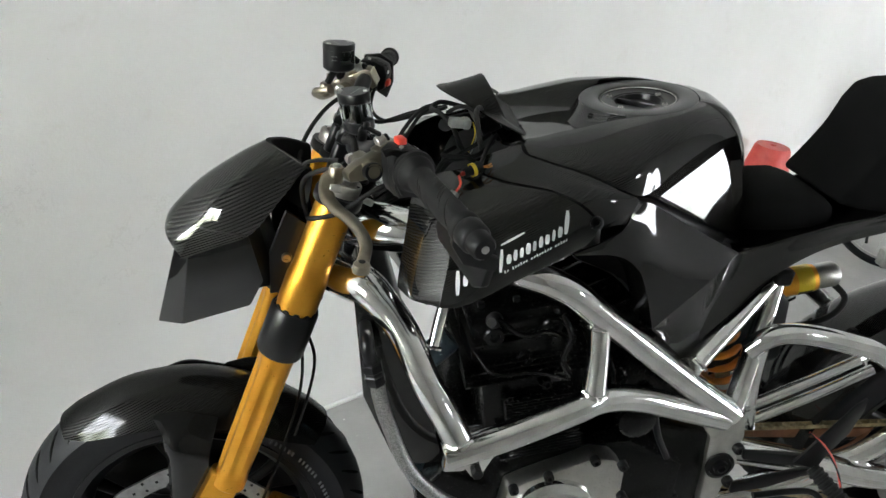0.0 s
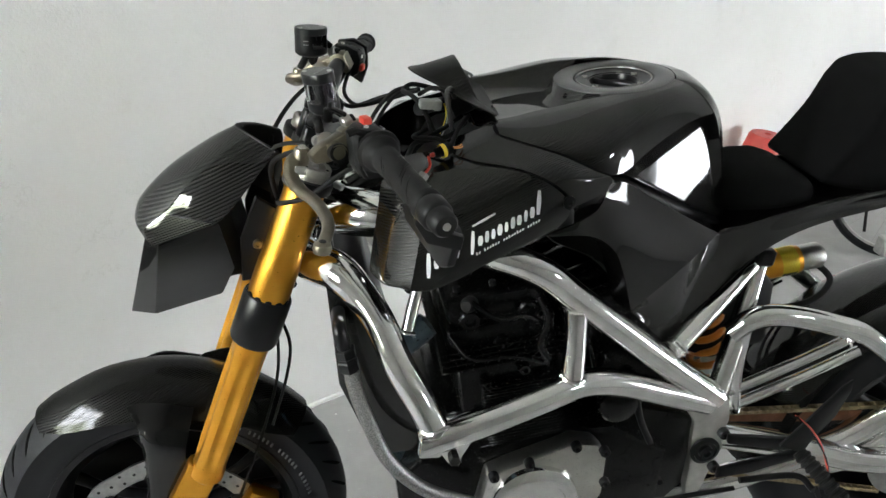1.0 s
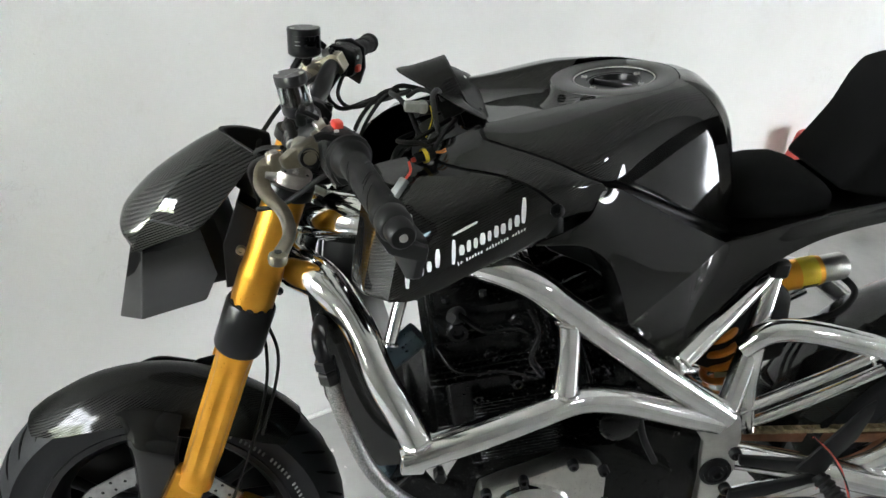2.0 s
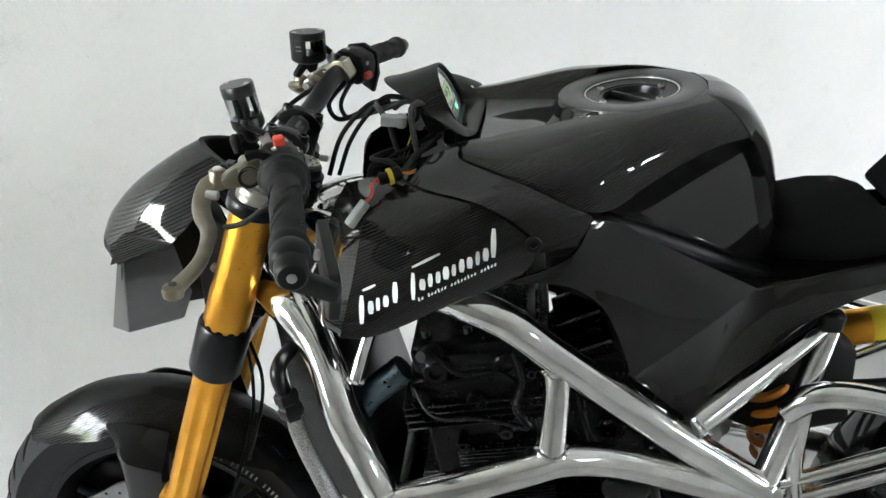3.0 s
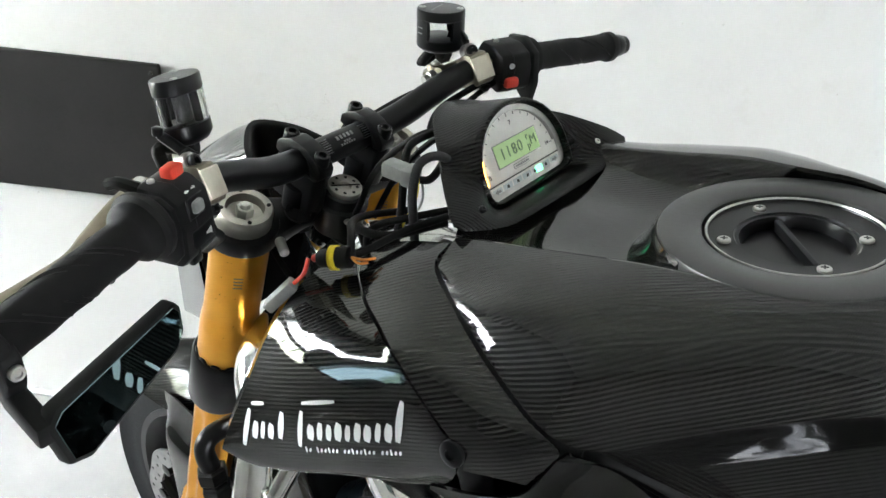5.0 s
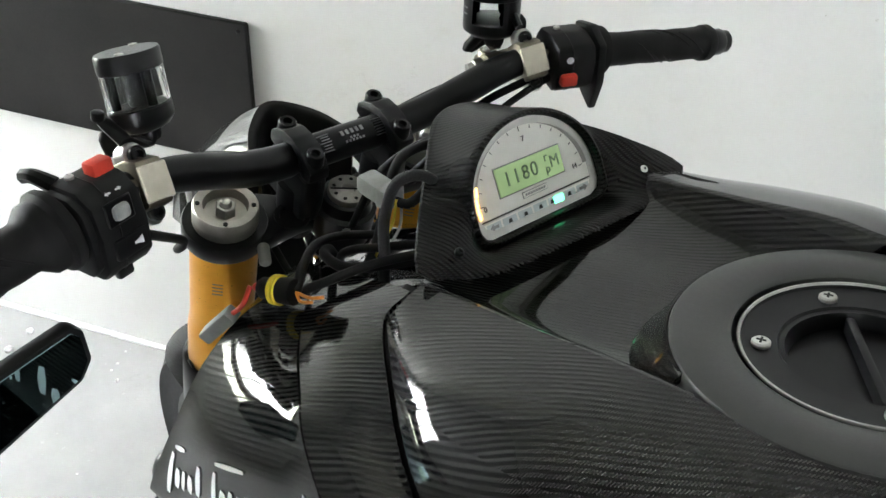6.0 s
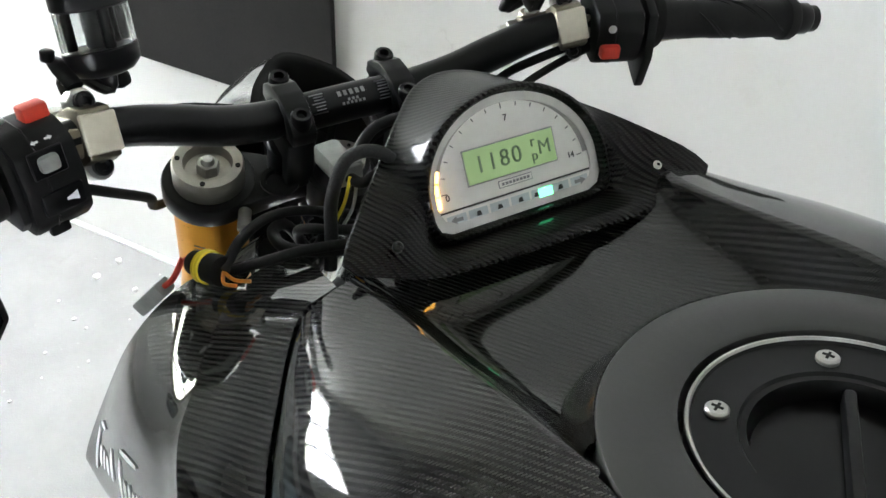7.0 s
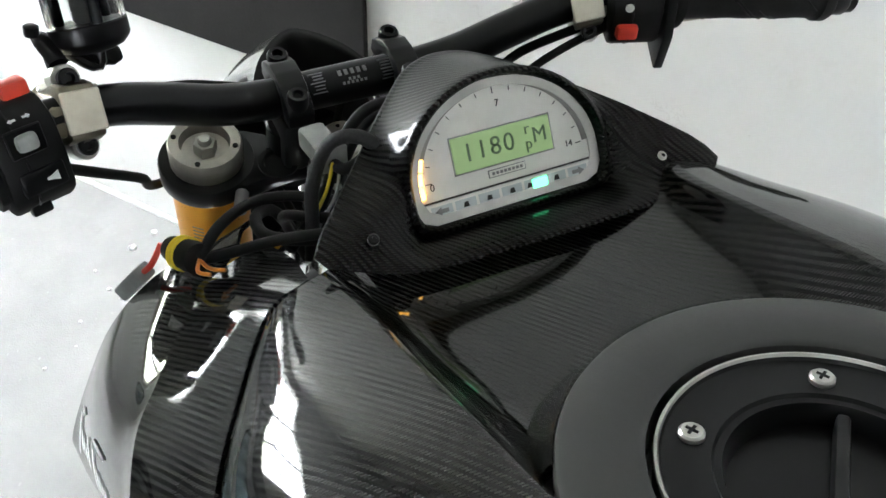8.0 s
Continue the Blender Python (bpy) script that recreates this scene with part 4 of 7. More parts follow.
for s in (1, -1):
    side = bp("side_panel", body(facet_rows, s, 6), CARBON_QUIET, "lacquered carbon side panel under the tank", angle=50)
    part("panel_shelf", body([shelf_top, ridge_row], s, 6, inward=(0, 0.3, -1), m=3), CARBON_QUIET, side, angle=50)
    part("panel_flap", body(flap_rows, s, 6, m=4), CARBON, side, "twill lower flap of the tail", 50)
    part("tail_shelf", body([tail_top, fold_row[2:]], s, 6, inward=(0, 0.2, -1), m=3), CARBON_QUIET, side, angle=50)
    part("arch_lip", body([facet_rows[3], lip_row], s, 6, inward=(0, 0, -1), m=2), CARBON_QUIET, side, angle=50)

# middle strip between the two seams, down to the fixing screw
strip_rows = [
    [(0.1400, -0.1100, 1.2990), (0.1760, -0.1040, 1.3145), (0.2100, -0.1060, 1.3300)],
    [(0.1530, -0.1420, 1.2955), (0.1860, -0.1340, 1.3115), (0.2145, -0.1285, 1.3222)],
    [(0.1830, -0.1660, 1.2955), (0.2170, -0.1570, 1.3105), (0.2535, -0.1545, 1.3193)],
    [(0.2135, -0.1840, 1.2985), (0.2540, -0.1760, 1.3110), (0.2970, -0.1778, 1.3148)],
    [(0.2425, -0.2000, 1.2990), (0.2900, -0.1945, 1.3065), (0.3405, -0.1895, 1.3015)],
    [(0.2790, -0.2110, 1.2875), (0.3200, -0.2035, 1.2945), (0.3660, -0.1905, 1.2935)],
    [(0.3110, -0.2115, 1.2640), (0.3380, -0.2055, 1.2720), (0.3650, -0.1925, 1.2830)],
    [(0.3140, -0.2120, 1.2520), (0.3360, -0.2065, 1.2580), (0.3540, -0.2000, 1.2600)],
]
for s in (1, -1):
    strip = bp("cowl_strip", body(strip_rows, s, 5, 0.003), CARBON, "narrow carbon cowl strip between panel seams", angle=50)

# front side pod that carries the white lettering
pod_rows = [
    [(0.128, -0.1220, 1.2920), (0.150, -0.1420, 1.2920), (0.180, -0.1660, 1.2920), (0.211, -0.1840, 1.2950), (0.240, -0.2000, 1.2960), (0.276, -0.2105, 1.2850), (0.308, -0.2105, 1.2620)],
    [(0.112, -0.1600, 1.2750), (0.140, -0.1720, 1.2780), (0.170, -0.1860, 1.2800), (0.204, -0.1980, 1.2820), (0.238, -0.2070, 1.2810), (0.275, -0.2135, 1.2710), (0.3085, -0.2120, 1.2525)],
    [(0.110, -0.1960, 1.2450), (0.138, -0.2040, 1.2500), (0.168, -0.2100, 1.2540), (0.203, -0.2140, 1.2570), (0.238, -0.2155, 1.2570), (0.274, -0.2155, 1.2500), (0.3070, -0.2110, 1.2400)],
    [(0.106, -0.2220, 1.1980), (0.134, -0.2260, 1.2030), (0.166, -0.2270, 1.2100), (0.202, -0.2245, 1.2180), (0.238, -0.2210, 1.2250), (0.271, -0.2155, 1.2260), (0.3000, -0.2080, 1.2260)],
    [(0.098, -0.2440, 1.1420), (0.128, -0.2400, 1.1430), (0.164, -0.2330, 1.1560), (0.202, -0.2260, 1.1760), (0.236, -0.2200, 1.1920), (0.266, -0.2120, 1.2020), (0.2900, -0.2030, 1.2100)],
    [(0.099, -0.2380, 1.1360), (0.128, -0.2320, 1.1360), (0.164, -0.2240, 1.1490), (0.202, -0.2170, 1.1690), (0.236, -0.2100, 1.1860), (0.266, -0.2020, 1.1970), (0.2900, -0.1940, 1.2060)],
    [(0.101, -0.2050, 1.1300), (0.128, -0.2000, 1.1300), (0.164, -0.1940, 1.1430), (0.202, -0.1880, 1.1630), (0.236, -0.1820, 1.1800), (0.266, -0.1740, 1.1910), (0.2900, -0.1660, 1.2000)],
]
front_rows = [
    [r[0] for r in pod_rows[:6]],
    [(0.100, -0.112, 1.280), (0.086, -0.142, 1.256), (0.080, -0.170, 1.222), (0.074, -0.192, 1.178), (0.068, -0.208, 1.136), (0.069, -0.206, 1.124)],
    [(0.074, -0.095, 1.264), (0.062, -0.120, 1.236), (0.058, -0.136, 1.200), (0.054, -0.150, 1.160), (0.052, -0.158, 1.128), (0.054, -0.156, 1.116)],
]
pods = []
for s in (1, -1):
    pod = bp("side_pod", body(pod_rows, s, 5), CARBON, "lacquered carbon side pod with white brush lettering", angle=50)
    part("pod_front", body(front_rows, s, 4, inward=(0, 1, 0)), CARBON, pod, angle=50)
    pods.append(pod)
    scr = axis_m((0.3050, -0.2105 * s, 1.2620), (0.3040, -0.26 * s, 1.2700))
    part("fixing_screw", lathe([(0.0085, 0), (0.0095, 0.001), (0.0095, 0.004), (0.0075, 0.0055), (0.004, 0.0055), (0.004, 0.003), (0, 0.003)], scr, 20), BLACK, pod)

# filler collar and cap
cap_n = V(-0.20, 0, 1).normalized()
CAP = Matrix.Translation((0.4174, 0.0, 1.3835)) @ cap_n.to_track_quat("Z", "Y").to_matrix().to_4x4()
collar = bmesh.new()
loops = []
seg = 72
for r, h, e in ((0.0905, -0.014, 0.0), (0.0908, 0.0030, 0.0), (0.0900, 0.0046, 0.0), (0.0885, 0.0052, 0.0), (0.0635, 0.0050, 0.0), (0.0612, 0.0035, 0.0), (0.0605, 0.000, 0.0), (0.0605, -0.012, 0.0), (0.0, -0.012, 0.0)):
    turn = []
    for j in range(seg):
        a = 2 * math.pi * j / seg
        grow = 1.0 + 0.10 * e * max(0, math.cos(a)) ** 2
        turn.append(CAP @ V(max(r, 1e-5) * grow * math.cos(a), max(r, 1e-5) * math.sin(a), h))
    loops.append(turn)
rings(collar, loops)
bmesh.ops.recalc_face_normals(collar, faces=collar.faces[:])
fc = bp("filler_collar", collar, COLLAR, "satin black raised filler collar on the tank")
part("cap_ring", lathe([(0.0580, -0.011), (0.0585, 0.0018), (0.0572, 0.0022), (0.0562, 0.0002), (0.0500, -0.0006), (0.0400, -0.0008), (0.0390, -0.0022), (0.0365, -0.0022), (0.0352, -0.0060), (0.0335, -0.0160), (0.0, -0.0160)], CAP, 72), BLACK, fc, "black fuel cap ring with bare rim")
part("cap_rim", ring([(0.0575, 0.0016), (0.0588, 0.0018), (0.0584, 0.0028), (0.0574, 0.0029), (0.0568, 0.0018)], CAP, 80), ALU, fc)
bar_dir = CAP.to_3x3().inverted() @ V(0.64, -0.77, 0.128)
BAR_M = CAP @ Matrix.Rotation(math.atan2(bar_dir.y, bar_dir.x), 4, "Z")
part("cap_bar", box(0.068, 0.0048, 0.013, BAR_M @ Matrix.Translation((0, 0, -0.0095)), 0.0016, seg=2), BLACK, fc)
for side in (-1, 1):
    for k in range(5):
        part("print_bar", box(0.0022, 0.0011, 0.0004, BAR_M @ Matrix.Translation((-0.008 + k * 0.0034, 0.013 * side, -0.0159)), 0), GREY_PRINT, fc)
for px, py in ((0.380, -0.028), (0.382, 0.030), (0.456, 0.016), (0.446, -0.036)):
    z = 1.3830 + (px - 0.4174) * 0.20
    sm = Matrix.Translation((px, py, z)) @ CAP.to_3x3().to_4x4()
    sc = part("cap_screw", lathe([(0.0046, -0.001), (0.0046, 0.0014), (0.0038, 0.0022), (0, 0.0024)], sm, 18), ALU, fc, "countersunk steel screw")
    for k in (0, 1):
        part("screw_slot", box(0.0046, 0.0011, 0.0005, sm @ Matrix.Translation((0, 0, 0.0024)) @ Matrix.Rotation(radians(90 * k + 20), 4, "Z"), 0), BLACK, sc)

# headlight shell
HL = dict(D=(-0.272, 0.018, 1.086), E=(-0.248, 0.055, 1.092), F=(-0.160, 0.084, 1.147), G=(-0.253, 0.050, 0.972), H=(-0.153, 0.086, 1.032), I=(-0.136, 0.092, 1.080), K=(-0.226, 0.050, 1.118), L=(-0.295, 0.017, 0.956), Q=(-0.255, 0.012, 0.958))


def hl(k, s):
    x, y, z = HL[k]
    return V(x, -y * s + MID, z)


# the lower half is folded flat, under a rounded crown
bm = bmesh.new()
verts = {}
for k in HL:
    for s in (1, -1):
        verts[k, s] = bm.verts.new(hl(k, s))
for s in (1, -1):
    for face in ("EFIH", "EHG", "DEGL", "LGQ", "QGH", "DKE", "KFE"):
        bm.faces.new([verts[k, s] for k in (face if s > 0 else face[::-1])])
for a, b in ("DL", "LQ", "KD"):
    bm.faces.new((verts[a, 1], verts[b, 1], verts[b, -1], verts[a, -1]))
bmesh.ops.recalc_face_normals(bm, faces=bm.faces[:])
bmesh.ops.bevel(bm, geom=[e for e in bm.edges if len(e.link_faces) == 2 and e.calc_face_angle(0) > radians(22)], offset=0.003, segments=2, profile=0.6, affect="EDGES")
shell = bp("headlight_shell", bm, CARBON_QUIET, "folded carbon headlight shell", angle=30)
CROWN = [
    [(-0.084, 0.054, 1.250), (-0.118, 0.034, 1.262), (-0.144, 0.0, 1.268)],
    [(-0.116, 0.070, 1.206), (-0.158, 0.046, 1.234), (-0.182, 0.0, 1.243)],
    [(-0.160, 0.086, 1.150), (-0.210, 0.056, 1.186), (-0.238, 0.0, 1.197)],
    [(-0.206, 0.072, 1.122), (-0.243, 0.052, 1.146), (-0.276, 0.0, 1.151)],
    [(-0.232, 0.062, 1.106), (-0.270, 0.049, 1.118), (-0.286, 0.0, 1.125)],
    [(-0.252, 0.056, 1.091), (-0.270, 0.043, 1.104), (-0.285, 0.0, 1.108)],
]
crown_rows = [[(x, -y + MID - 0.004, z) for x, y, z in r] + [(x, y + MID - 0.004, z) for x, y, z in r[-2::-1]] for r in CROWN]
part("headlight_crown", patch(crown_rows, 5, 0.003, inward=(0.6, 0, -1)), CARBON_COARSE, shell, "rounded carbon crown of the headlight", angle=40)
for s in (1, -1):
    # flat carbon facet along the fold, set proud to mirror the window
    pts = [V(x, -y * s, z) for x, y, z in ((-0.256, 0.062, 1.095), (-0.244, 0.061, 1.130), (-0.232, 0.059, 1.146), (-0.163, 0.089, 1.151))]
    facet_bm = bmesh.new()
    n = (pts[1] - pts[0]).cross(pts[3] - pts[0]).normalized()
    if n.y * s > 0:
        n = -n
    rings(facet_bm, [[p - n * 0.004 for p in pts], [p + n * 0.005 for p in pts]])
    bmesh.ops.recalc_face_normals(facet_bm, faces=facet_bm.faces[:])
    part("crown_facet", facet_bm, CARBON_SATIN, shell, "flat glossy facet of the crown")
    part("headlight_bracket", side_plate([(-0.125, 1.05), (-0.085, 1.06), (-0.060, 1.11), (-0.075, 1.17), (-0.11, 1.19), (-0.130, 1.12)], -0.070 * s, -0.076 * s, 0.002), BLACK, shell)
    part("bracket_screw", lathe([(0.0075, 0), (0.0075, 0.004), (0.006, 0.006), (0.003, 0.006), (0.003, 0.003), (0, 0.003)], axis_m((-0.104, -0.076 * s, 1.115), (-0.104, -0.2 * s, 1.115)), 16), BRONZE, shell)
lip = [V(*p) for p in crown_rows[0]]
part("scoop_flange", patch([[p + V(0, 0, 0.001) for p in lip], [p + V(0.008, -0.10 * (p.y - MID), -0.004) for p in lip], [p + V(0.010, -0.12 * (p.y - MID), -0.030) for p in lip], [p + V(0.004, -0.10 * (p.y - MID), -0.070) for p in lip]], 5, 0.002, inward=(-1, 0, 0)), PLASTIC, shell, "black inner flange of the crown", 50)
part("lamp_bowl", box(0.08, 0.12, 0.13, Matrix.Translation((-0.165, MID, 1.10)) @ Matrix.Rotation(radians(-18), 4, "Y"), 0.02, seg=2), PLASTIC, shell)

# seat pads and tail
bm = bmesh.new()
loops = []
for x, w, z0, z1 in ((0.612, 0.042, 1.196, 1.230), (0.620, 0.064, 1.194, 1.246), (0.645, 0.082, 1.198, 1.263), (0.690, 0.093, 1.206, 1.272), (0.728, 0.096, 1.216, 1.274), (0.756, 0.090, 1.226, 1.268), (0.766, 0.074, 1.232, 1.258)):
    loop = []
    for k in range(20):
        a = 2 * math.pi * k / 20
        c, d = math.cos(a), math.sin(a)
        loop.append(V(x, MID + w * math.copysign(abs(c) ** 0.55, c), (z0 + z1) / 2 + (z1 - z0) / 2 * math.copysign(abs(d) ** 0.6, d)))
    loops.append(loop)
rings(bm, loops)
bmesh.ops.recalc_face_normals(bm, faces=bm.faces[:])
bp("seat_pad", bm, FOAM_GROOVE, "black foam seat pad", angle=60)
bm = bmesh.new()
outline = [(0.772, 1.262), (0.815, 1.255), (0.900, 1.252), (1.02, 1.262), (1.16, 1.285), (1.20, 1.35), (1.12, 1.415), (1.00, 1.446), (0.93, 1.448), (0.888, 1.442), (0.858, 1.430), (0.842, 1.402), (0.826, 1.352), (0.800, 1.305)]
side_plate(outline, -0.075, 0.112, 0.012, 3, bm)
bp("seat_hump", bm, FOAM_GROOVE, "tall black foam tail hump", angle=40)
tail_rows = [[(0.62, -0.09, 1.185), (0.74, -0.095, 1.222), (0.90, -0.09, 1.255), (1.15, -0.075, 1.29)], [(0.62, 0, 1.195), (0.74, 0, 1.228), (0.90, 0, 1.262), (1.15, 0, 1.30)], [(0.62, 0.095, 1.185), (0.74, 0.10, 1.222), (0.90, 0.095, 1.255), (1.15, 0.08, 1.29)]]
bp("tail_tray", patch(tail_rows, 4, 0.004, inward=(0, 0, -1)), CARBON, "carbon tail tray under the seat")

# ---- handlebar and controls ----
BAR = [(-0.016, 0.0, 1.287), (-0.016, 0.055, 1.287), (-0.010, 0.092, 1.295), (-0.002, 0.125, 1.309), (0.006, 0.160, 1.322), (0.017, 0.195, 1.329), (0.038, 0.250, 1.330), (0.061, 0.325, 1.326), (0.080, 0.395, 1.321)]
bar_pts = [(x, -y, z) for x, y, z in BAR[::-1]] + BAR[1:]
rad = [0.0111, 0.0111, 0.0111, 0.0115, 0.0130, 0.0140, 0.0143, 0.0143, 0.0143]
handlebar = bp("handlebar", tube(bar_pts, rad + rad[::-1][1:], 20, 6), BLACK, "matt black wide tapered handlebar")


def bar_at(y, s):
    """Point and outward direction of the bar at that distance from the middle."""
    for a, b in zip(BAR, BAR[1:]):
        if a[1] <= y <= b[1]:
            t = (y - a[1]) / (b[1] - a[1])
            p = V(*a).lerp(V(*b), t)
            d = V(*b) - V(*a)
            return V(p.x, -p.y * s, p.z), V(d.x, -d.y * s, d.z).normalized()


def bar_frame(y, s, tilt=0.0):
    """x towards the rider, y up, z along the bar to the near side; tilt turns x upwards."""
    p, d = bar_at(y, s)
    zz = d * s
    xx = V(0, 0, 1).cross(zz).normalized() * -1
    if xx.x < 0:
        xx = -xx
    yy = zz.cross(xx).normalized()
    return Matrix(((xx.x, yy.x, zz.x, p.x), (xx.y, yy.y, zz.y, p.y), (xx.z, yy.z, zz.z, p.z), (0, 0, 0, 1))) @ Matrix.Rotation(radians(tilt), 4, "Z")


# risers and clamps in the middle
rake = Matrix.Rotation(radians(14), 4, "Y")
for s in (1, -1):
    c = Matrix.Translation((-0.016, -0.043 * s, 1.287)) @ rake
    outline = [(-0.030, -0.002), (-0.030, 0.008), (-0.024, 0.014), (-0.012, 0.021), (0.0, 0.0225), (0.012, 0.021), (0.024, 0.014), (0.030, 0.008), (0.030, -0.002), (0.018, -0.004), (0.0150, 0.002), (0.0106, 0.0106), (0, 0.0152), (-0.0106, 0.0106), (-0.0150, 0.002), (-0.018, -0.004)]
    m = c @ Matrix(((1, 0, 0, 0), (0, 0, 1, -0.0115), (0, 1, 0, 0), (0, 0, 0, 1)))
    cl = bp("bar_clamp", prism(outline, 0.019, m @ Matrix.Translation((0, 0, 0.002)), 0.0016, 2), BLACK, "black bar clamp with two socket bolts")
    for bx in (-0.0210, 0.0210):
        part("clamp_bolt", lathe([(0.0072, 0.006), (0.0076, 0.010), (0.0076, 0.0195), (0.0066, 0.0212), (0.0042, 0.0212), (0.0038, 0.0160), (0, 0.0160)], c @ Matrix.Translation((bx, 0, 0)), 18), BLACK, cl)
    riser = bmesh.new()
    prism([(-0.026, -0.0112), (0.026, -0.0112), (0.030, 0.0), (0.026, 0.0112), (-0.026, 0.0112), (-0.030, 0.0)], 0.046, c @ Matrix.Translation((0, 0, -0.050)), 0.003, 2, riser)
    part("riser", riser, BLACK, cl)
    rod((-0.030, -0.043 * s, 1.252), (-0.040, -0.043 * s, 1.205), 0.015, 20)
    part("riser_foot", rod((-0.020, -0.043 * s, 1.262), (-0.032, -0.043 * s, 1.208), 0.017, 20), BLACK, cl)
# printed scale marks on the bar
for k in range(7):
    for y0 in (-0.026, 0.026):
        mm = Matrix.Translation((-0.016, MID + y0, 1.287)) @ Matrix.Rotation(radians(42), 4, "Y") @ Matrix.Translation((0, 0, 0.01415)) @ Matrix.Translation((-0.009 + k * 0.003, 0, -0.00001 * k))
        part("scale_mark", box(0.0007, 0.0075 if k % 3 else 0.011, 0.0009, Matrix.Translation((-0.016, MID + y0 * (1.0 if k % 3 else 1.03), 1.287)) @ Matrix.Rotation(radians(12 + k * 10), 4, "Y") @ Matrix.Translation((0, 0, 0.0142)), 0), GREY_PRINT, handlebar)
for k, (w, r) in enumerate(((0.024, 28), (0.010, 50), (0.020, 60))):
    n_bars = (5, 3, 6)[k]
    for j in range(n_bars):
        part("print_bar", box(0.0042 if k == 0 else 0.0020, w / n_bars * 0.55, 0.0009, Matrix.Translation((-0.016, MID - w / 2 + w * (j + 0.5) / n_bars, 1.287)) @ Matrix.Rotation(radians(r), 4, "Y") @ Matrix.Translation((0, 0, 0.0142)), 0), GREY_PRINT, handlebar)

# grips, switch gear, perches, reservoirs, levers
for s in (1, -1):
    near = s > 0
    p0, p1 = bar_at(0.248, s)[0], bar_at(0.392 if near else 0.374, s)[0]
    m = axis_m(p0, p1)
    L = (p1 - p0).length
    thin = 1.0 if near else 0.92
    prof = [(0.0260, -0.004), (0.0275, -0.002), (0.0275, 0.003), (0.0240, 0.006), (0.0235, 0.012), (0.0195, 0.017), (0.0170, 0.020)]
    if not near:
        prof = [(0.0235, -0.004), (0.0245, -0.002), (0.0245, 0.003), (0.0190, 0.005), (0.0175, 0.010), (0.0170, 0.020)]
    for k in range(12):
        h = 0.024 + (L - 0.040) * k / 11
        prof.append((0.0166 + 0.0004 * math.sin(k * 1.7), h))
    prof += [(0.0170, L - 0.012), (0.0190, L - 0.010), (0.0192, L - 0.003), (0.0175, L)]
    grip = bp("grip", lathe([(r * thin, h) for r, h in prof], m, 32), RUBBER, "ribbed black rubber grip")
    for k in range(14):
        a0, h0 = k * 2.4, 0.026 + (k % 7) * (L - 0.060) / 7
        pts = [m @ V(0.0168 * thin * math.cos(a0 + 0.22 * j), 0.0168 * thin * math.sin(a0 + 0.22 * j), h0 + 0.0042 * j) for j in range(8)]
        part("grip_groove", tube(pts, 0.0006, 6, 2), PLASTIC, grip)
    d = (p1 - p0).normalized()
    if near:
        part("bar_end", lathe([(0.0170, 0), (0.0185, 0.003), (0.0185, 0.020), (0.0165, 0.023), (0.0150, 0.024), (0.0145, 0.040), (0.0120, 0.043), (0, 0.043)], axis_m(p1, p1 + d), 28), PLASTIC, grip)
        part("bar_end_plug", lathe([(0.0045, 0.042), (0.0045, 0.0445), (0, 0.0450)], axis_m(p1, p1 + d), 18), ALU, grip)
    else:
        part("bar_end", lathe([(0.0125, 0), (0.0130, 0.002), (0.0130, 0.013), (0.0115, 0.015), (0, 0.015)], axis_m(p1, p1 + d), 24), BLACK, grip)
    # switch housing
    f = bar_frame(0.219 if near else 0.216, s, 8 if near else 0)
    if near:
        block = [(-0.020, -0.026), (-0.014, -0.040), (0.014, -0.043), (0.023, -0.034), (0.026, -0.010), (0.024, 0.012), (0.012, 0.022), (-0.010, 0.024), (-0.021, 0.016)]
    else:
        block = [(-0.022, -0.020), (0.020, -0.026), (0.029, -0.020), (0.031, 0.004), (0.026, 0.018), (0.006, 0.024), (-0.016, 0.022), (-0.024, 0.010)]
    sw = bp("switch_housing", prism(block, 0.038, f @ Matrix.Translation((0, 0, -0.019)), 0.0035, 2), PLASTIC, "black plastic handlebar switch block")
    part("housing_step", prism([(x * 0.86, y * 0.86) for x, y in block], 0.006, f @ Matrix.Translation((0, 0, 0.018 * s if near else -0.024)), 0.0015, 2), PLASTIC, sw)
    part("housing_seam", prism([(x * 1.012, y * 1.012) for x, y in block], 0.0012, f @ Matrix.Translation((0, 0, 0.004)), 0.0003), BLACK, sw)
    part("housing_screw", lathe([(0.0030, 0), (0.0030, 0.002), (0.0018, 0.0026), (0.0012, 0.0016), (0, 0.0016)], f @ Matrix.Translation((-0.004, 0.0235, 0.008)) @ Matrix.Rotation(radians(-90), 4, "X"), 12), ALU, sw)
    part("red_button", box(0.012, 0.011, 0.016, f @ (Matrix.Translation((0.003, 0.0255, -0.009)) if near else Matrix.Translation((0.0300, -0.010, 0.008))), 0.0025, seg=2), RED, sw, "red push button")
    if near:
        part("grey_button", box(0.008, 0.0105, 0.0125, f @ Matrix.Translation((0.0262, 0.004, 0.001)), 0.003, seg=2), GREY_PLUG, sw, "grey turn switch button")
        part("button_well", box(0.002, 0.017, 0.021, f @ Matrix.Translation((0.0252, 0.004, 0.001)), 0.0008), BLACK, sw)
        part("horn_button", box(0.005, 0.015, 0.026, f @ Matrix.Translation((0.0245, -0.021, -0.001)), 0.0018, seg=2), BLACK, sw)
        part("horn_mark", prism([(-0.004, -0.0008), (-0.001, -0.0014), (0.003, -0.0030), (0.003, 0.0030), (-0.001, 0.0014), (-0.004, 0.0008)], 0.0006, f @ Matrix.Translation((0.0268, -0.021, -0.006)) @ Matrix.Rotation(radians(90), 4, "Y"), 0), WHITE, sw)
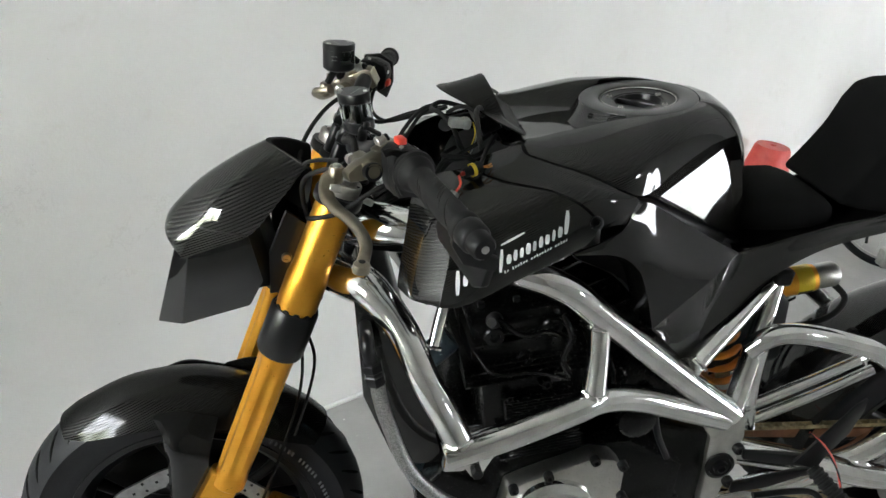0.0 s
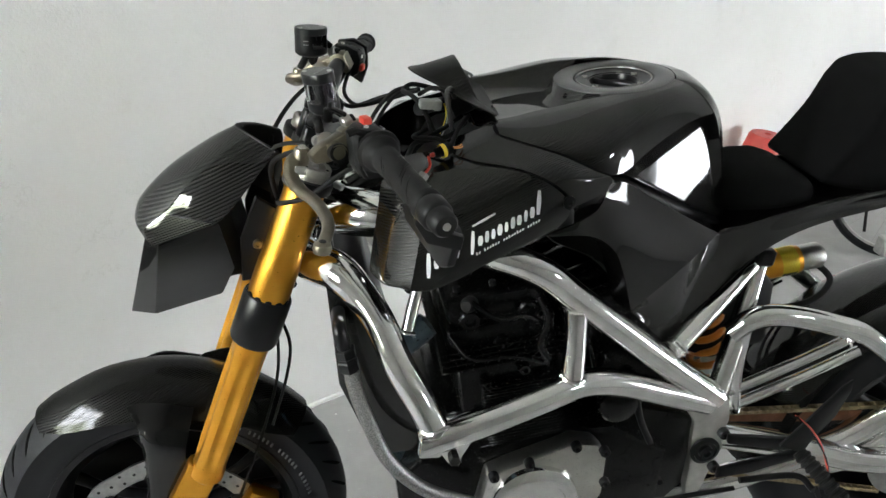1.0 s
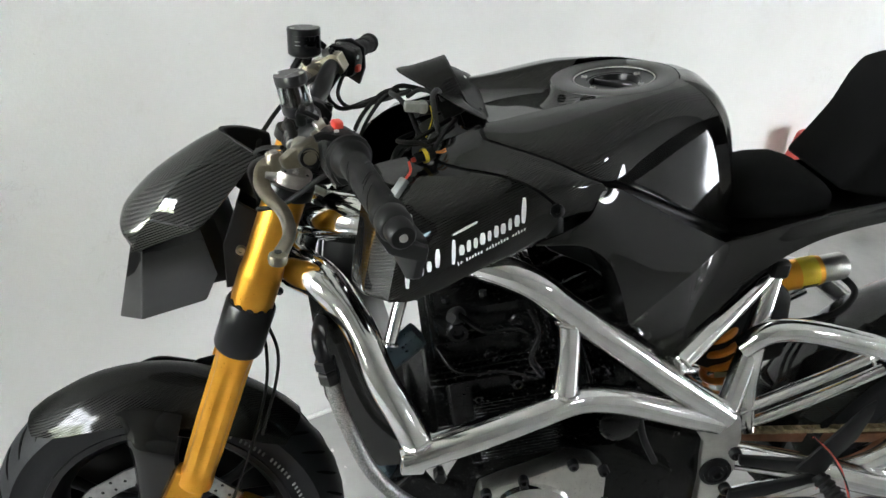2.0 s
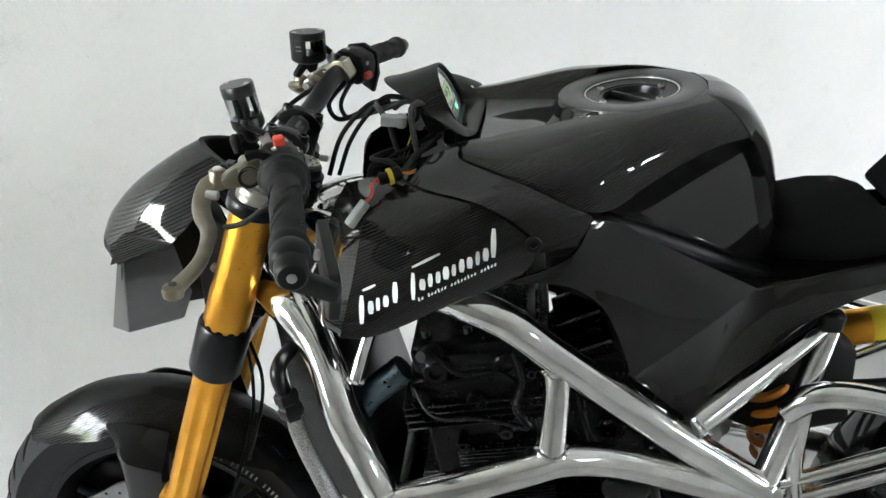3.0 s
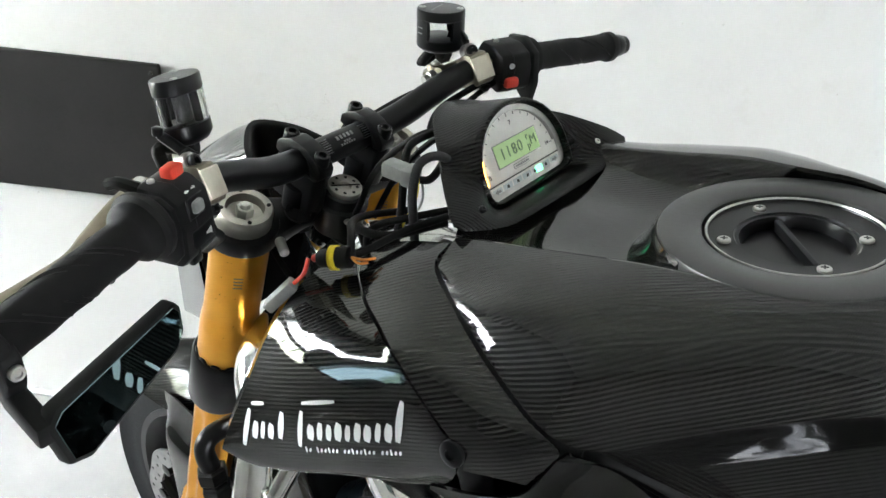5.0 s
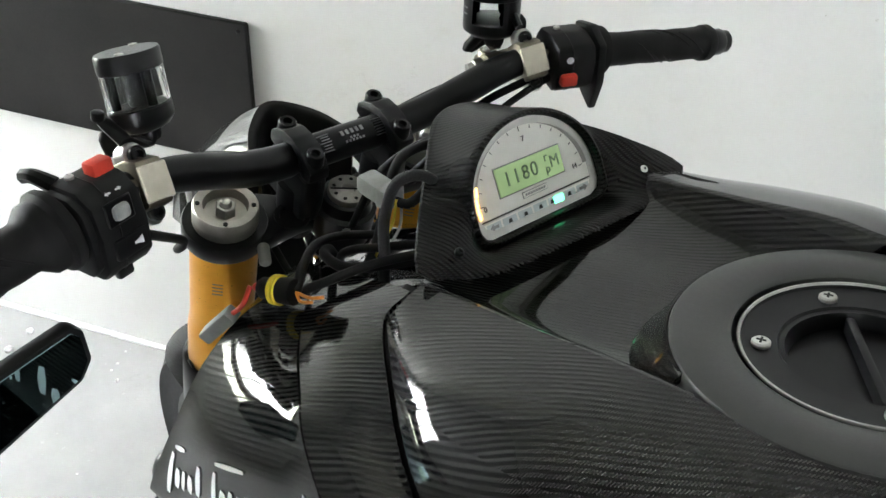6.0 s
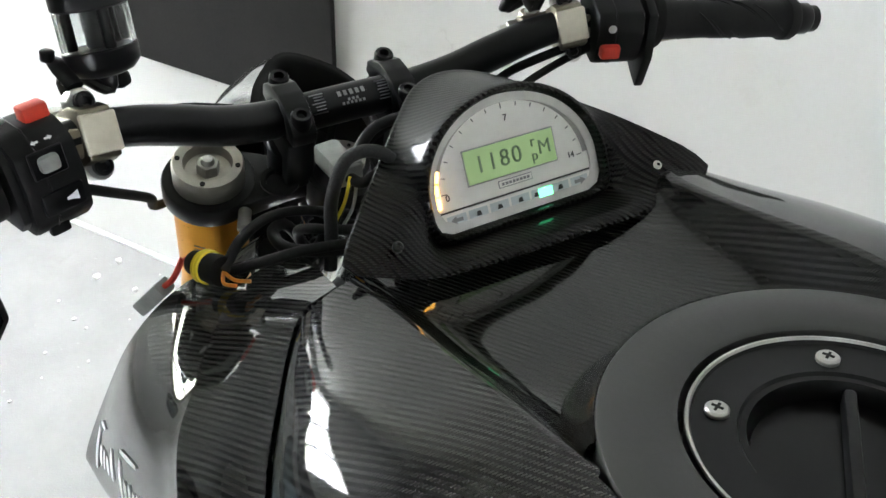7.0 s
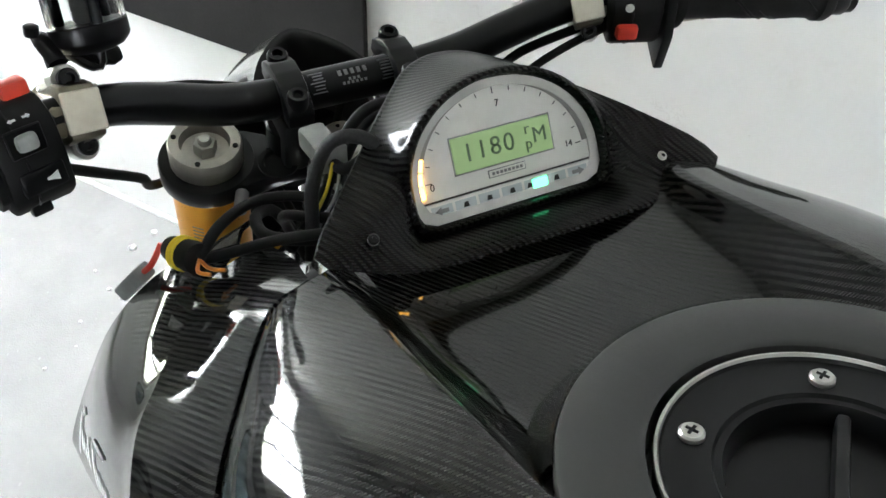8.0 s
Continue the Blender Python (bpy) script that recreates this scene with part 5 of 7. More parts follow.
        part("dip_switch", box(0.006, 0.011, 0.013, f @ Matrix.Translation((0.016, -0.040, 0.004)), 0.002, seg=2), BLACK, sw)
        for a in (-0.004, 0.004):
            part("arrow_mark", prism([(-0.0025, 0), (-0.0005, -0.0015), (-0.0005, -0.0006), (0.002, -0.0006), (0.002, 0.0006), (-0.0005, 0.0006), (-0.0005, 0.0015)], 0.0006, f @ Matrix.Translation((0.0215, 0.0158, -0.001 + a)) @ Matrix.Rotation(radians(50), 4, "Z") @ Matrix.Rotation(radians(90), 4, "Y") @ Matrix.Rotation(radians(0 if a > 0 else 180), 4, "Z"), 0), WHITE, sw)
        part("choke_lever", tube([f @ V(-0.012, 0.020, 0.014), f @ V(-0.024, 0.026, 0.018), f @ V(-0.034, 0.024, 0.018)], [0.006, 0.005, 0.005], 8, 3), PLASTIC, sw)
    else:
        part("start_mark", lathe([(0.0032, 0), (0.0032, 0.0006), (0.0022, 0.0006), (0.0022, 0.0003), (0, 0.0003)], f @ Matrix.Translation((0.0305, 0.008, 0.008)) @ Matrix.Rotation(radians(80), 4, "Y"), 18), WHITE, sw)
        part("throttle_guard", prism([(-0.022, -0.022), (0.012, -0.040), (0.026, -0.046), (0.034, -0.016), (0.030, 0.018), (0.006, 0.029), (-0.022, 0.022)], 0.008, f @ Matrix.Translation((0, 0, -0.028)), 0.002, 2), PLASTIC, sw)
    # perch with its two-bolt clamp
    f = bar_frame(0.183, s, 28)
    perch = bp("lever_perch", prism([(0.0150, -0.0155), (0.0165, -0.008), (0.0165, 0.008), (0.0150, 0.0155), (0.004, 0.0185), (-0.016, 0.016), (-0.020, 0.0), (-0.016, -0.016), (0.004, -0.0185)], 0.021, f @ Matrix.Translation((0, 0, -0.0105)), 0.0015, 2), BRONZE, "champagne anodised lever perch clamp")
    part("perch_face", box(0.0030, 0.0250, 0.0235, f @ Matrix.Translation((0.0165, 0, 0)), 0.001), CREAM, perch, "pale machined clamp face")
    for sy in (-1, 1):
        part("perch_ear", lathe([(0.0080, 0), (0.0088, 0.001), (0.0088, 0.011), (0.0080, 0.012)], f @ Matrix.Translation((-0.008, 0.0200 * sy, 0)) @ Matrix.Rotation(radians(90), 4, "Y"), 20), ALU, perch)
        part("perch_bolt", lathe([(0.0058, 0.011), (0.0062, 0.012), (0.0062, 0.016), (0.0052, 0.0172), (0.0035, 0.0172), (0.0030, 0.0130), (0, 0.0130)], f @ Matrix.Translation((-0.008, 0.0200 * sy, 0)) @ Matrix.Rotation(radians(90), 4, "Y"), 18), BLACK, perch)
    f = bar_frame(0.183, s, 22)
    pivot = V(-0.052, -0.195 * s, 1.298)
    arm = prism([(0.010, -0.012), (0.012, 0.006), (-0.020, 0.013), (-0.052, 0.009), (-0.066, 0.004), (-0.066, -0.008), (-0.050, -0.013), (-0.020, -0.016)], 0.024, f @ Matrix.Translation((0, 0, -0.012 + 0.006 * s)), 0.003, 2)
    part("perch_arm", arm, BRONZE, perch, "champagne anodised perch arm")
    part("perch_bore", lathe([(0.0105, 0), (0.0120, 0.001), (0.0120, 0.012), (0.0085, 0.013), (0.0080, 0.010), (0, 0.010)], axis_m(f @ V(-0.036, -0.004, 0.018 * s), f @ V(-0.036, -0.004, 0.040 * s)), 20), BLACK, perch)
    part("master_cylinder", tube([f @ V(-0.030, 0.000, -0.030 * s), f @ V(-0.034, -0.002, 0.005 * s), f @ V(-0.036, -0.004, 0.030 * s)], [0.012, 0.013, 0.011], 16, 4), BRONZE, perch)
    part("piston_body", box(0.030, 0.024, 0.034, f @ Matrix.Translation((-0.030, -0.002, 0.004 * s)), 0.004, seg=2), BRONZE, perch)
    part("banjo", lathe([(0.006, 0), (0.008, 0.001), (0.008, 0.009), (0.006, 0.010), (0.006, 0.016), (0, 0.016)], axis_m(f @ V(-0.038, 0.002, -0.030 * s), f @ V(-0.038, 0.002, -0.060 * s)), 12), ALU, perch)
    # lever: a flat forged blade that elbows round the pivot
    pv = [(-0.044, -0.186, 1.300), (-0.062, -0.200, 1.292), (-0.063, -0.222, 1.279), (-0.053, -0.246, 1.273), (-0.038, -0.272, 1.272), (-0.027, -0.312, 1.274), (-0.023, -0.350, 1.273), (-0.031, -0.390, 1.268)]
    wide = [0.0095, 0.0100, 0.0100, 0.0100, 0.0088, 0.0075, 0.0070, 0.0075]
    line = spline([(x, y * s, z) for x, y, z in pv], 5)
    half = [v.x for v in spline([(w, 0, 0) for w in wide], 5)]
    loops = []
    for i, p in enumerate(line):
        t = (line[min(i + 1, len(line) - 1)] - line[max(i - 1, 0)]).normalized()
        out = t.cross(V(0.25, 0, 1)).normalized()
        up_v = out.cross(t).normalized()
        loops.append([p + out * half[i] * math.copysign(abs(math.cos(a)) ** 0.55, math.cos(a)) + up_v * 0.0058 * math.copysign(abs(math.sin(a)) ** 0.7, math.sin(a)) for a in (2 * math.pi * j / 16 for j in range(16))])
    bm = bmesh.new()
    rings(bm, loops)
    bmesh.ops.recalc_face_normals(bm, faces=bm.faces[:])
    lever = bp("hand_lever", bm, BRONZE, "champagne anodised forged hand lever")
    part("lever_pivot", lathe([(0.0085, -0.011), (0.0100, -0.009), (0.0100, 0.009), (0.0085, 0.011), (0.004, 0.011), (0.003, 0.008), (0, 0.008)], Matrix.Translation(pivot), 20), BRONZE, lever)
    part("pivot_screw", lathe([(0.0050, 0.010), (0.0055, 0.0125), (0.0040, 0.0140), (0, 0.0140)], Matrix.Translation(pivot), 14), ALU, lever)
    part("lever_adjuster", rod(V(-0.060, -0.214 * s, 1.286), V(-0.046, -0.214 * s, 1.286), 0.0055, 14), ALU, lever)
    part("lever_knob", lathe([(0.004, -0.0075), (0.0095, -0.005), (0.0105, 0.0), (0.0095, 0.005), (0.004, 0.0075)], Matrix.Translation((-0.031, -0.392 * s, 1.268)), 18), BRONZE, lever)
    part("lever_hole", lathe([(0.004, 0), (0.004, 0.0008), (0, 0.0008)], Matrix.Translation((-0.031, -0.392 * s, 1.2757)), 14), BLACK, lever)
    # reservoir on its bent bracket
    if near:
        base, top, fat = V(-0.025, -0.160, 1.351), V(-0.038, -0.159, 1.398), 0.87
    else:
        base, top, fat = V(-0.034, 0.178, 1.341), V(-0.038, 0.180, 1.390), 1.24
    m = Matrix.Translation(base) @ V(0, 0, 1).rotation_difference(top - base).to_matrix().to_4x4() @ Matrix.Rotation(radians(120 if near else 0), 4, "Z") @ Matrix.Diagonal((fat * 1.40 if near else fat, fat, 1 if near else 0.84, 1))
    res = bp("fluid_reservoir", lathe([(0.012, -0.006), (0.017, -0.004), (0.0205, 0.0), (0.0212, 0.002), (0.0212, 0.011), (0.0200, 0.012), (0.0, 0.012)], m, 36), BLACK, "black fluid reservoir with a clear window")
    part("reservoir_lid", lathe([(0.0, 0.036), (0.0205, 0.036), (0.0214, 0.037), (0.0214, 0.0475), (0.0206, 0.049), (0.0, 0.049)], m, 40), BLACK, res, "black screwed lid")
    if near:
        part("clear_wall", ring([(0.0204, 0.012), (0.0208, 0.013), (0.0208, 0.035), (0.0204, 0.036), (0.0180, 0.036), (0.0180, 0.012)], m, 40), SMOKE, res, "clear reservoir wall")
        for k in range(3):
            a = k * math.pi * 2 / 3 + 0.4
            part("reservoir_post", rod(m @ V(0.0150 * math.cos(a), 0.0150 * math.sin(a), 0.011), m @ V(0.0150 * math.cos(a), 0.0150 * math.sin(a), 0.037), 0.0035, 10), BLACK, res)
        part("bellows", lathe([(0.0060, 0.012), (0.0072, 0.014), (0.0072, 0.034), (0.0060, 0.036)], m, 20), FLUID, res)
    else:
        for a0, a1 in ((-0.35, 1.66), (2.97, 4.80)):
            bm = bmesh.new()
            k = 14
            loops = [[m @ V(r * math.cos(a0 + (a1 - a0) * j / k), r * math.sin(a0 + (a1 - a0) * j / k), h) for r, h in ((0.0205, 0.011), (0.0212, 0.011), (0.0212, 0.038), (0.0165, 0.038), (0.0165, 0.011))] for j in range(k + 1)]
            rings(bm, loops)
            bmesh.ops.recalc_face_normals(bm, faces=bm.faces[:])
            part("reservoir_wall", bm, BLACK, res)
        part("clear_wall", ring([(0.0204, 0.012), (0.0207, 0.013), (0.0207, 0.035), (0.0204, 0.036), (0.0190, 0.036), (0.0190, 0.012)], m, 40), CLEAR, res, "clear sight window")
        for h in (0.020, 0.027):
            part("level_mark", box(0.0005, 0.007, 0.0008, m @ Matrix.Rotation(-1.9, 4, "Z") @ Matrix.Translation((0.0214, 0, h)), 0), GREY_PRINT, res)
    for a in (0.6, 3.74):
        part("lid_screw", lathe([(0.0030, 0.0485), (0.0030, 0.0500), (0.0015, 0.0504), (0.0012, 0.0496), (0, 0.0496)], m @ Matrix.Translation((0.0165 * math.cos(a), 0.0165 * math.sin(a), 0)), 14), ALU, res)
    for k in range(5):
        part("lid_print", box(0.0012, 0.004, 0.0003, m @ Matrix.Rotation(0.3, 4, "Z") @ Matrix.Translation((-0.004 + 0.0 * k, -0.011 + k * 0.0055, 0.0491)), 0), GREY_PRINT, res)
    pb = bar_frame(0.183, s)
    part("reservoir_bracket", tube([base + V(0.0, 0, -0.004), base + V(0.004, -0.004 * s, -0.014), pb @ V(-0.034, 0.034, 0.0), pb @ V(-0.014, 0.026, 0.0)], [0.008, 0.007, 0.006, 0.006], 10, 5, None, 0.6), BLACK, res)
    part("reservoir_hose", tube([base + V(-0.008, 0.004 * s, -0.006), base + V(-0.016, 0.010 * s, -0.022), pb @ V(-0.046, 0.018, -0.012), pb @ V(-0.042, 0.004, -0.012)], 0.0055, 12, 6), RUBBER, res)
    part("bracket_screw", lathe([(0.0040, 0), (0.0045, 0.001), (0.0045, 0.006), (0.003, 0.007), (0, 0.007)], axis_m(pb @ V(-0.034, 0.036, 0.006), pb @ V(-0.034, 0.060, 0.006)), 14), BLACK, res)

# bar-end mirror folded in below the grip
mir = bp("bar_end_mirror", side_plate([(0.066, 1.332), (0.090, 1.330), (0.099, 1.322), (0.099, 1.306), (0.094, 1.294), (0.124, 1.286), (0.122, 1.268), (0.082, 1.276), (0.066, 1.298)], -0.388, -0.374, 0.003, 2), PLASTIC, "black bar-end mirror folded inwards below the grip")
part("arm_bolt", lathe([(0.0045, 0), (0.0052, 0.001), (0.0052, 0.004), (0.0045, 0.005), (0.0028, 0.005), (0.0026, 0.003), (0, 0.003)], axis_m((0.0985, -0.381, 1.315), (0.150, -0.381, 1.320)), 16), ALU, mir)
u_ax = (V(0.123, -0.376, 1.288) - V(0.086, -0.262, 1.292)).normalized()
v_ax = (V(0, 0, 1) - u_ax * u_ax.z).normalized()
n_ax = u_ax.cross(v_ax).normalized()
if n_ax.x < 0:
    n_ax = -n_ax
MM = Matrix(((u_ax.x, v_ax.x, n_ax.x, 0.086), (u_ax.y, v_ax.y, n_ax.y, -0.262), (u_ax.z, v_ax.z, n_ax.z, 1.292), (0, 0, 0, 1)))
shape = [(0.0, 0.002), (-0.006, -0.006), (-0.006, -0.030), (0.004, -0.042), (0.100, -0.056), (0.118, -0.046), (0.126, -0.004), (0.116, 0.004)]
part("mirror_body", prism(shape, 0.012, MM @ Matrix.Translation((0, 0, -0.012)), 0.003, 2), PLASTIC, mir)
inner = [(0.003, -0.001), (-0.002, -0.008), (-0.002, -0.028), (0.006, -0.038), (0.099, -0.051), (0.114, -0.043), (0.121, -0.006), (0.113, 0.0)]
part("mirror_pane", prism(inner, 0.0016, MM @ Matrix.Translation((0, 0, -0.001)), 0.0004), MIRROR, mir, "dark tinted mirror glass")

# ---- instrument on its carbon shroud ----
DN, DU = V(0.852, 0, 0.523), V(-0.523, 0, 0.852)
DM = Matrix(((0, DU.x, DN.x, 0.184), (1, DU.y, DN.y, 0.0128), (0, DU.z, DN.z, 1.357), (0, 0, 0, 1)))


def dial_outline(grow=0.0, n=28):
    """Half-round dial with a straight foot, in the instrument's plane."""
    w, top, foot = 0.0555 + grow, 0.0345 + grow, -0.0312 - grow
    pts = [(-w + 0.010, foot), (w - 0.010, foot), (w - 0.003, foot + 0.003), (w, foot + 0.009)]
    for k in range(n + 1):
        a = math.pi * k / n
        pts.append((w * math.cos(a), -0.012 + (top + 0.012) * math.sin(a)))
    pts += [(-w, foot + 0.009), (-w + 0.003, foot + 0.003)]
    return pts


dash = bp("instrument", prism(dial_outline(0.001), 0.030, DM @ Matrix.Translation((0, 0, -0.032)), 0.0015), PLASTIC, "half-round silver instrument with lit green display")
part("dial_face", prism(dial_outline(-0.0035), 0.0015, DM @ Matrix.Translation((0, 0, -0.0022)), 0.0004), DIAL, dash, "silver dial face")
# glassy shallow rim channel
bm = bmesh.new()
o1, o2 = dial_outline(0.0005), dial_outline(-0.0042)
rings(bm, [[DM @ V(x, y, z) for x, y in o] for o, z in ((o1, -0.002), (o1, 0.0015), (o2, 0.0008), (o2, -0.002), (o1, -0.002))], cap=False)
bmesh.ops.recalc_face_normals(bm, faces=bm.faces[:])
part("dial_rim", bm, ALU, dash)
part("icon_bar", box(0.1005, 0.0090, 0.0016, DM @ Matrix.Translation((0, -0.0250, -0.0002)), 0.0006), DIAL, dash)
part("bar_groove", box(0.1005, 0.0009, 0.0012, DM @ Matrix.Translation((0, -0.0199, -0.0002)), 0.0002), PRINT_INK, dash)
part("display", box(0.059, 0.0185, 0.0010, DM @ Matrix.Translation((0, 0, -0.0002)), 0.0003), LCD, dash, "lit green liquid crystal display")
part("display_frame", box(0.0606, 0.0201, 0.0006, DM @ Matrix.Translation((0, 0, -0.0004)), 0.0002), GREY_PRINT, dash)


def words(text, size, m, mat, parent, name, shear=0.0, spacing=1.0):
    """Lettering in the built-in font, turned into a thin mesh."""
    cu = bpy.data.curves.new("tmp", "FONT")
    cu.body, cu.size, cu.align_x, cu.align_y, cu.shear, cu.extrude, cu.space_character = text, size, "CENTER", "CENTER", shear, 0.0002, spacing
    ob = bpy.data.objects.new("tmp", cu)
    scene.collection.objects.link(ob)
    mesh = bpy.data.meshes.new_from_object(ob.evaluated_get(bpy.context.evaluated_depsgraph_get()))
    bpy.data.objects.remove(ob)
    bpy.data.curves.remove(cu)
    mesh.name = name
    mesh.transform(m)
    mesh.materials.clear()
    mesh.materials.append(mat)
    out = new(name, mesh)
    out.parent = parent
    return out


for k, d in enumerate("1180"):
    words(d, 0.0135, DM @ Matrix.Translation((-0.0205 + k * 0.0080, 0.000, 0.0007)), INK, dash, "display_digit")
words("r", 0.0085, DM @ Matrix.Translation((0.0150, 0.0046, 0.0007)), INK, dash, "display_digit")
words("p", 0.0085, DM @ Matrix.Translation((0.0150, -0.0034, 0.0007)), INK, dash, "display_digit")
words("M", 0.0115, DM @ Matrix.Translation((0.0222, 0.0000, 0.0007)), INK, dash, "display_digit")
words("0", 0.0052, DM @ Matrix.Translation((-0.0440, -0.0125, 0.0000)), PRINT_INK, dash, "dial_figure")
words("7", 0.0052, DM @ Matrix.Translation((0.0010, 0.0215, 0.0000)), PRINT_INK, dash, "dial_figure")
words("14", 0.0048, DM @ Matrix.Translation((0.0392, -0.0092, 0.0000)), PRINT_INK, dash, "dial_figure")
part("maker_plate", box(0.0225, 0.0042, 0.0006, DM @ Matrix.Translation((0.0, -0.0138, -0.0006)), 0.0002), GREY_PRINT, dash)
part("maker_plate", box(0.0217, 0.0034, 0.0006, DM @ Matrix.Translation((0.0, -0.0138, -0.0004)), 0.0002), DIAL, dash)
for k in range(8):
    part("print_bar", box(0.0015, 0.0015, 0.0005, DM @ Matrix.Translation((-0.0085 + k * 0.0024, -0.0138, 0.0)), 0), GREY_PRINT, dash)
for k in range(15):
    a = math.pi * (1 - k / 14) * 0.97 + 0.05
    r1 = 0.0455
    x, y = r1 * math.cos(a), -0.012 + 0.0405 * math.sin(a)
    part("scale_tick", box(0.0034 if k % 7 == 0 else 0.0022, 0.0004, 0.0004, DM @ Matrix.Translation((x, y, -0.0005)) @ Matrix.Rotation(a, 4, "Z"), 0), PRINT_INK, dash)
icons = (-0.0414, -0.0276, -0.0138, 0.0, 0.0108, 0.0276, 0.0414)
for k, x in enumerate(icons):
    if k in (0, 6):
        d = 1 if k else -1
        sh = [(-0.0035 * d, -0.0010), (0.0005 * d, -0.0010), (0.0005 * d, -0.0022), (0.0040 * d, 0.0), (0.0005 * d, 0.0022), (0.0005 * d, 0.0010), (-0.0035 * d, 0.0010)]
        part("arrow_icon", prism(sh if d > 0 else sh[::-1], 0.0004, DM @ Matrix.Translation((x, -0.0250, 0.0008)), 0), GREY_PRINT, dash)
    else:
        part("warning_icon", prism([(-0.0016, -0.0013), (0.0016, -0.0013), (0.0011, 0.0010 + 0.0004 * (k % 2)), (-0.0009, 0.0012)], 0.0004, DM @ Matrix.Translation((x, -0.0250, 0.0008)), 0), PRINT_INK, dash)
part("neutral_lamp", box(0.0092, 0.0050, 0.0006, DM @ Matrix.Translation((0.0172, -0.0250, 0.0009)), 0.0002), GREEN_LED, dash, "lit green neutral lamp")
for k in range(3):
    a = math.pi * (1.015 - 0.052 * k)
    x, y = 0.0505 * math.cos(a), -0.012 + 0.0445 * math.sin(a)
    part("rev_lamp", box(0.0036, 0.0062, 0.0006, DM @ Matrix.Translation((x, y, 0.0004)) @ Matrix.Rotation(a, 4, "Z"), 0.0002), AMBER, dash, "lit amber rev segment")
# sunken track of the rev lamps round the dial, and the pale cells of the icon bar
track = bmesh.new()
loops = []
for k in range(41):
    a = math.pi * (0.02 + 0.94 * k / 40)
    loops.append([DM @ V((0.0505 + d) * math.cos(a), -0.012 + (0.0445 + d) * math.sin(a), z) for d, z in ((-0.0022, -0.0007), (0.0022, -0.0007), (0.0022, -0.0001), (0.0016, 0.0003), (-0.0016, 0.0001), (-0.0022, -0.0001))])
rings(track, loops)
bmesh.ops.recalc_face_normals(track, faces=track.faces[:])
part("rev_track", track, TRACK, dash, "grey translucent rev lamp track", 50)
for k in range(7):
    part("icon_cell", box(0.0122, 0.0056, 0.0004, DM @ Matrix.Translation((-0.0414 + k * 0.0138, -0.0250, 0.0005)), 0.0001), CELL, dash)
# carbon shroud: a lip round the dial that flares into a thin swept sheet
DI = DM.inverted()
edge_pts = [
    (0.2140, -0.1030, 1.3430), (0.1920, -0.0870, 1.3480), (0.1720, -0.0690, 1.3530), (0.1500, -0.0480, 1.3600), (0.1290, -0.0280, 1.3650), (0.1130, -0.0110, 1.3685),
    (0.1050, 0.0080, 1.3700), (0.1060, 0.0270, 1.3690), (0.1200, 0.0440, 1.3680), (0.1440, 0.0580, 1.3680), (0.1660, 0.0720, 1.3670), (0.1840, 0.0860, 1.3640), (0.2000, 0.1050, 1.3560), (0.2130, 0.1210, 1.3480),
    (0.2270, 0.1270, 1.3415), (0.2330, 0.1120, 1.3360), (0.2360, 0.0760, 1.3330), (0.2350, 0.0380, 1.3315), (0.2330, -0.0100, 1.3310), (0.2305, -0.0550, 1.3320), (0.2230, -0.0820, 1.3360),
]
rim_2d = spline([DI @ V(*p) for p in edge_pts], 8, True)


def along_ray(loop, a):
    """Where a ray from the dial's middle at angle a leaves a closed loop."""
    d, n = V(math.cos(a), math.sin(a), 0), V(-math.sin(a), math.cos(a), 0)
    o = V(0, -0.004, 0)
    best = None
    for p, q in zip(loop, loop[1:] + loop[:1]):
        hp, hq = (p - o).dot(n), (q - o).dot(n)
        if hp * hq <= 0 and hp != hq:
            x = p.lerp(q, hp / (hp - hq))
            if (x - o).dot(d) > 0 and (best is None or (x - o).dot(d) > (best - o).dot(d)):
                best = x
    return best


turns_n = 112
angles = [2 * math.pi * (k + 0.37) / turns_n for k in range(turns_n)]
outer = [along_ray(rim_2d, a) for a in angles]
loops = []
for g, z in ((0.0010, 0.0005), (0.0012, 0.0062), (0.0024, 0.0076), (0.0042, 0.0070), (0.0052, 0.0050)):
    ring_2d = [V(x, y, z) for x, y in dial_outline(g, 56)]
    loops.append([along_ray(ring_2d, a) for a in angles])
start = loops[-1]
for k in range(1, 13):
    t = k / 12
    loop = []
    for p, q, a in zip(start, outer, angles):
        power = 1.9 - 0.5 * max(0.0, math.sin(a)) ** 2
        loop.append(V(p.x + (q.x - p.x) * t, p.y + (q.y - p.y) * t, q.z + (p.z - q.z) * (1 - t) ** power))
    loops.append(loop)
skin = [[DM @ p for p in loop] for loop in loops]
under = [[DM @ (p + V(0, 0, -0.0024)) for p in loop] for loop in loops[::-1]]
bm = bmesh.new()
rings(bm, skin + under, cap=False)
bmesh.ops.recalc_face_normals(bm, faces=bm.faces[:])
hoodp = bp("instrument_shroud", bm, CARBON_SATIN, "carbon instrument shroud with two swept wings", angle=50)
for wx, y, wz in ((0.2124, -0.0741, 1.3430), (0.2120, 0.0970, 1.3400)):
    part("wing_screw", lathe([(0.0026, 0), (0.0029, 0.001), (0.0029, 0.0024), (0.002, 0.0032), (0.0012, 0.0032), (0.0012, 0.002), (0, 0.002)], axis_m((wx + 0.0016, y, wz + 0.0028), (wx + 0.022, y, wz + 0.039)), 16), ALU if y > 0 else BLACK, hoodp)

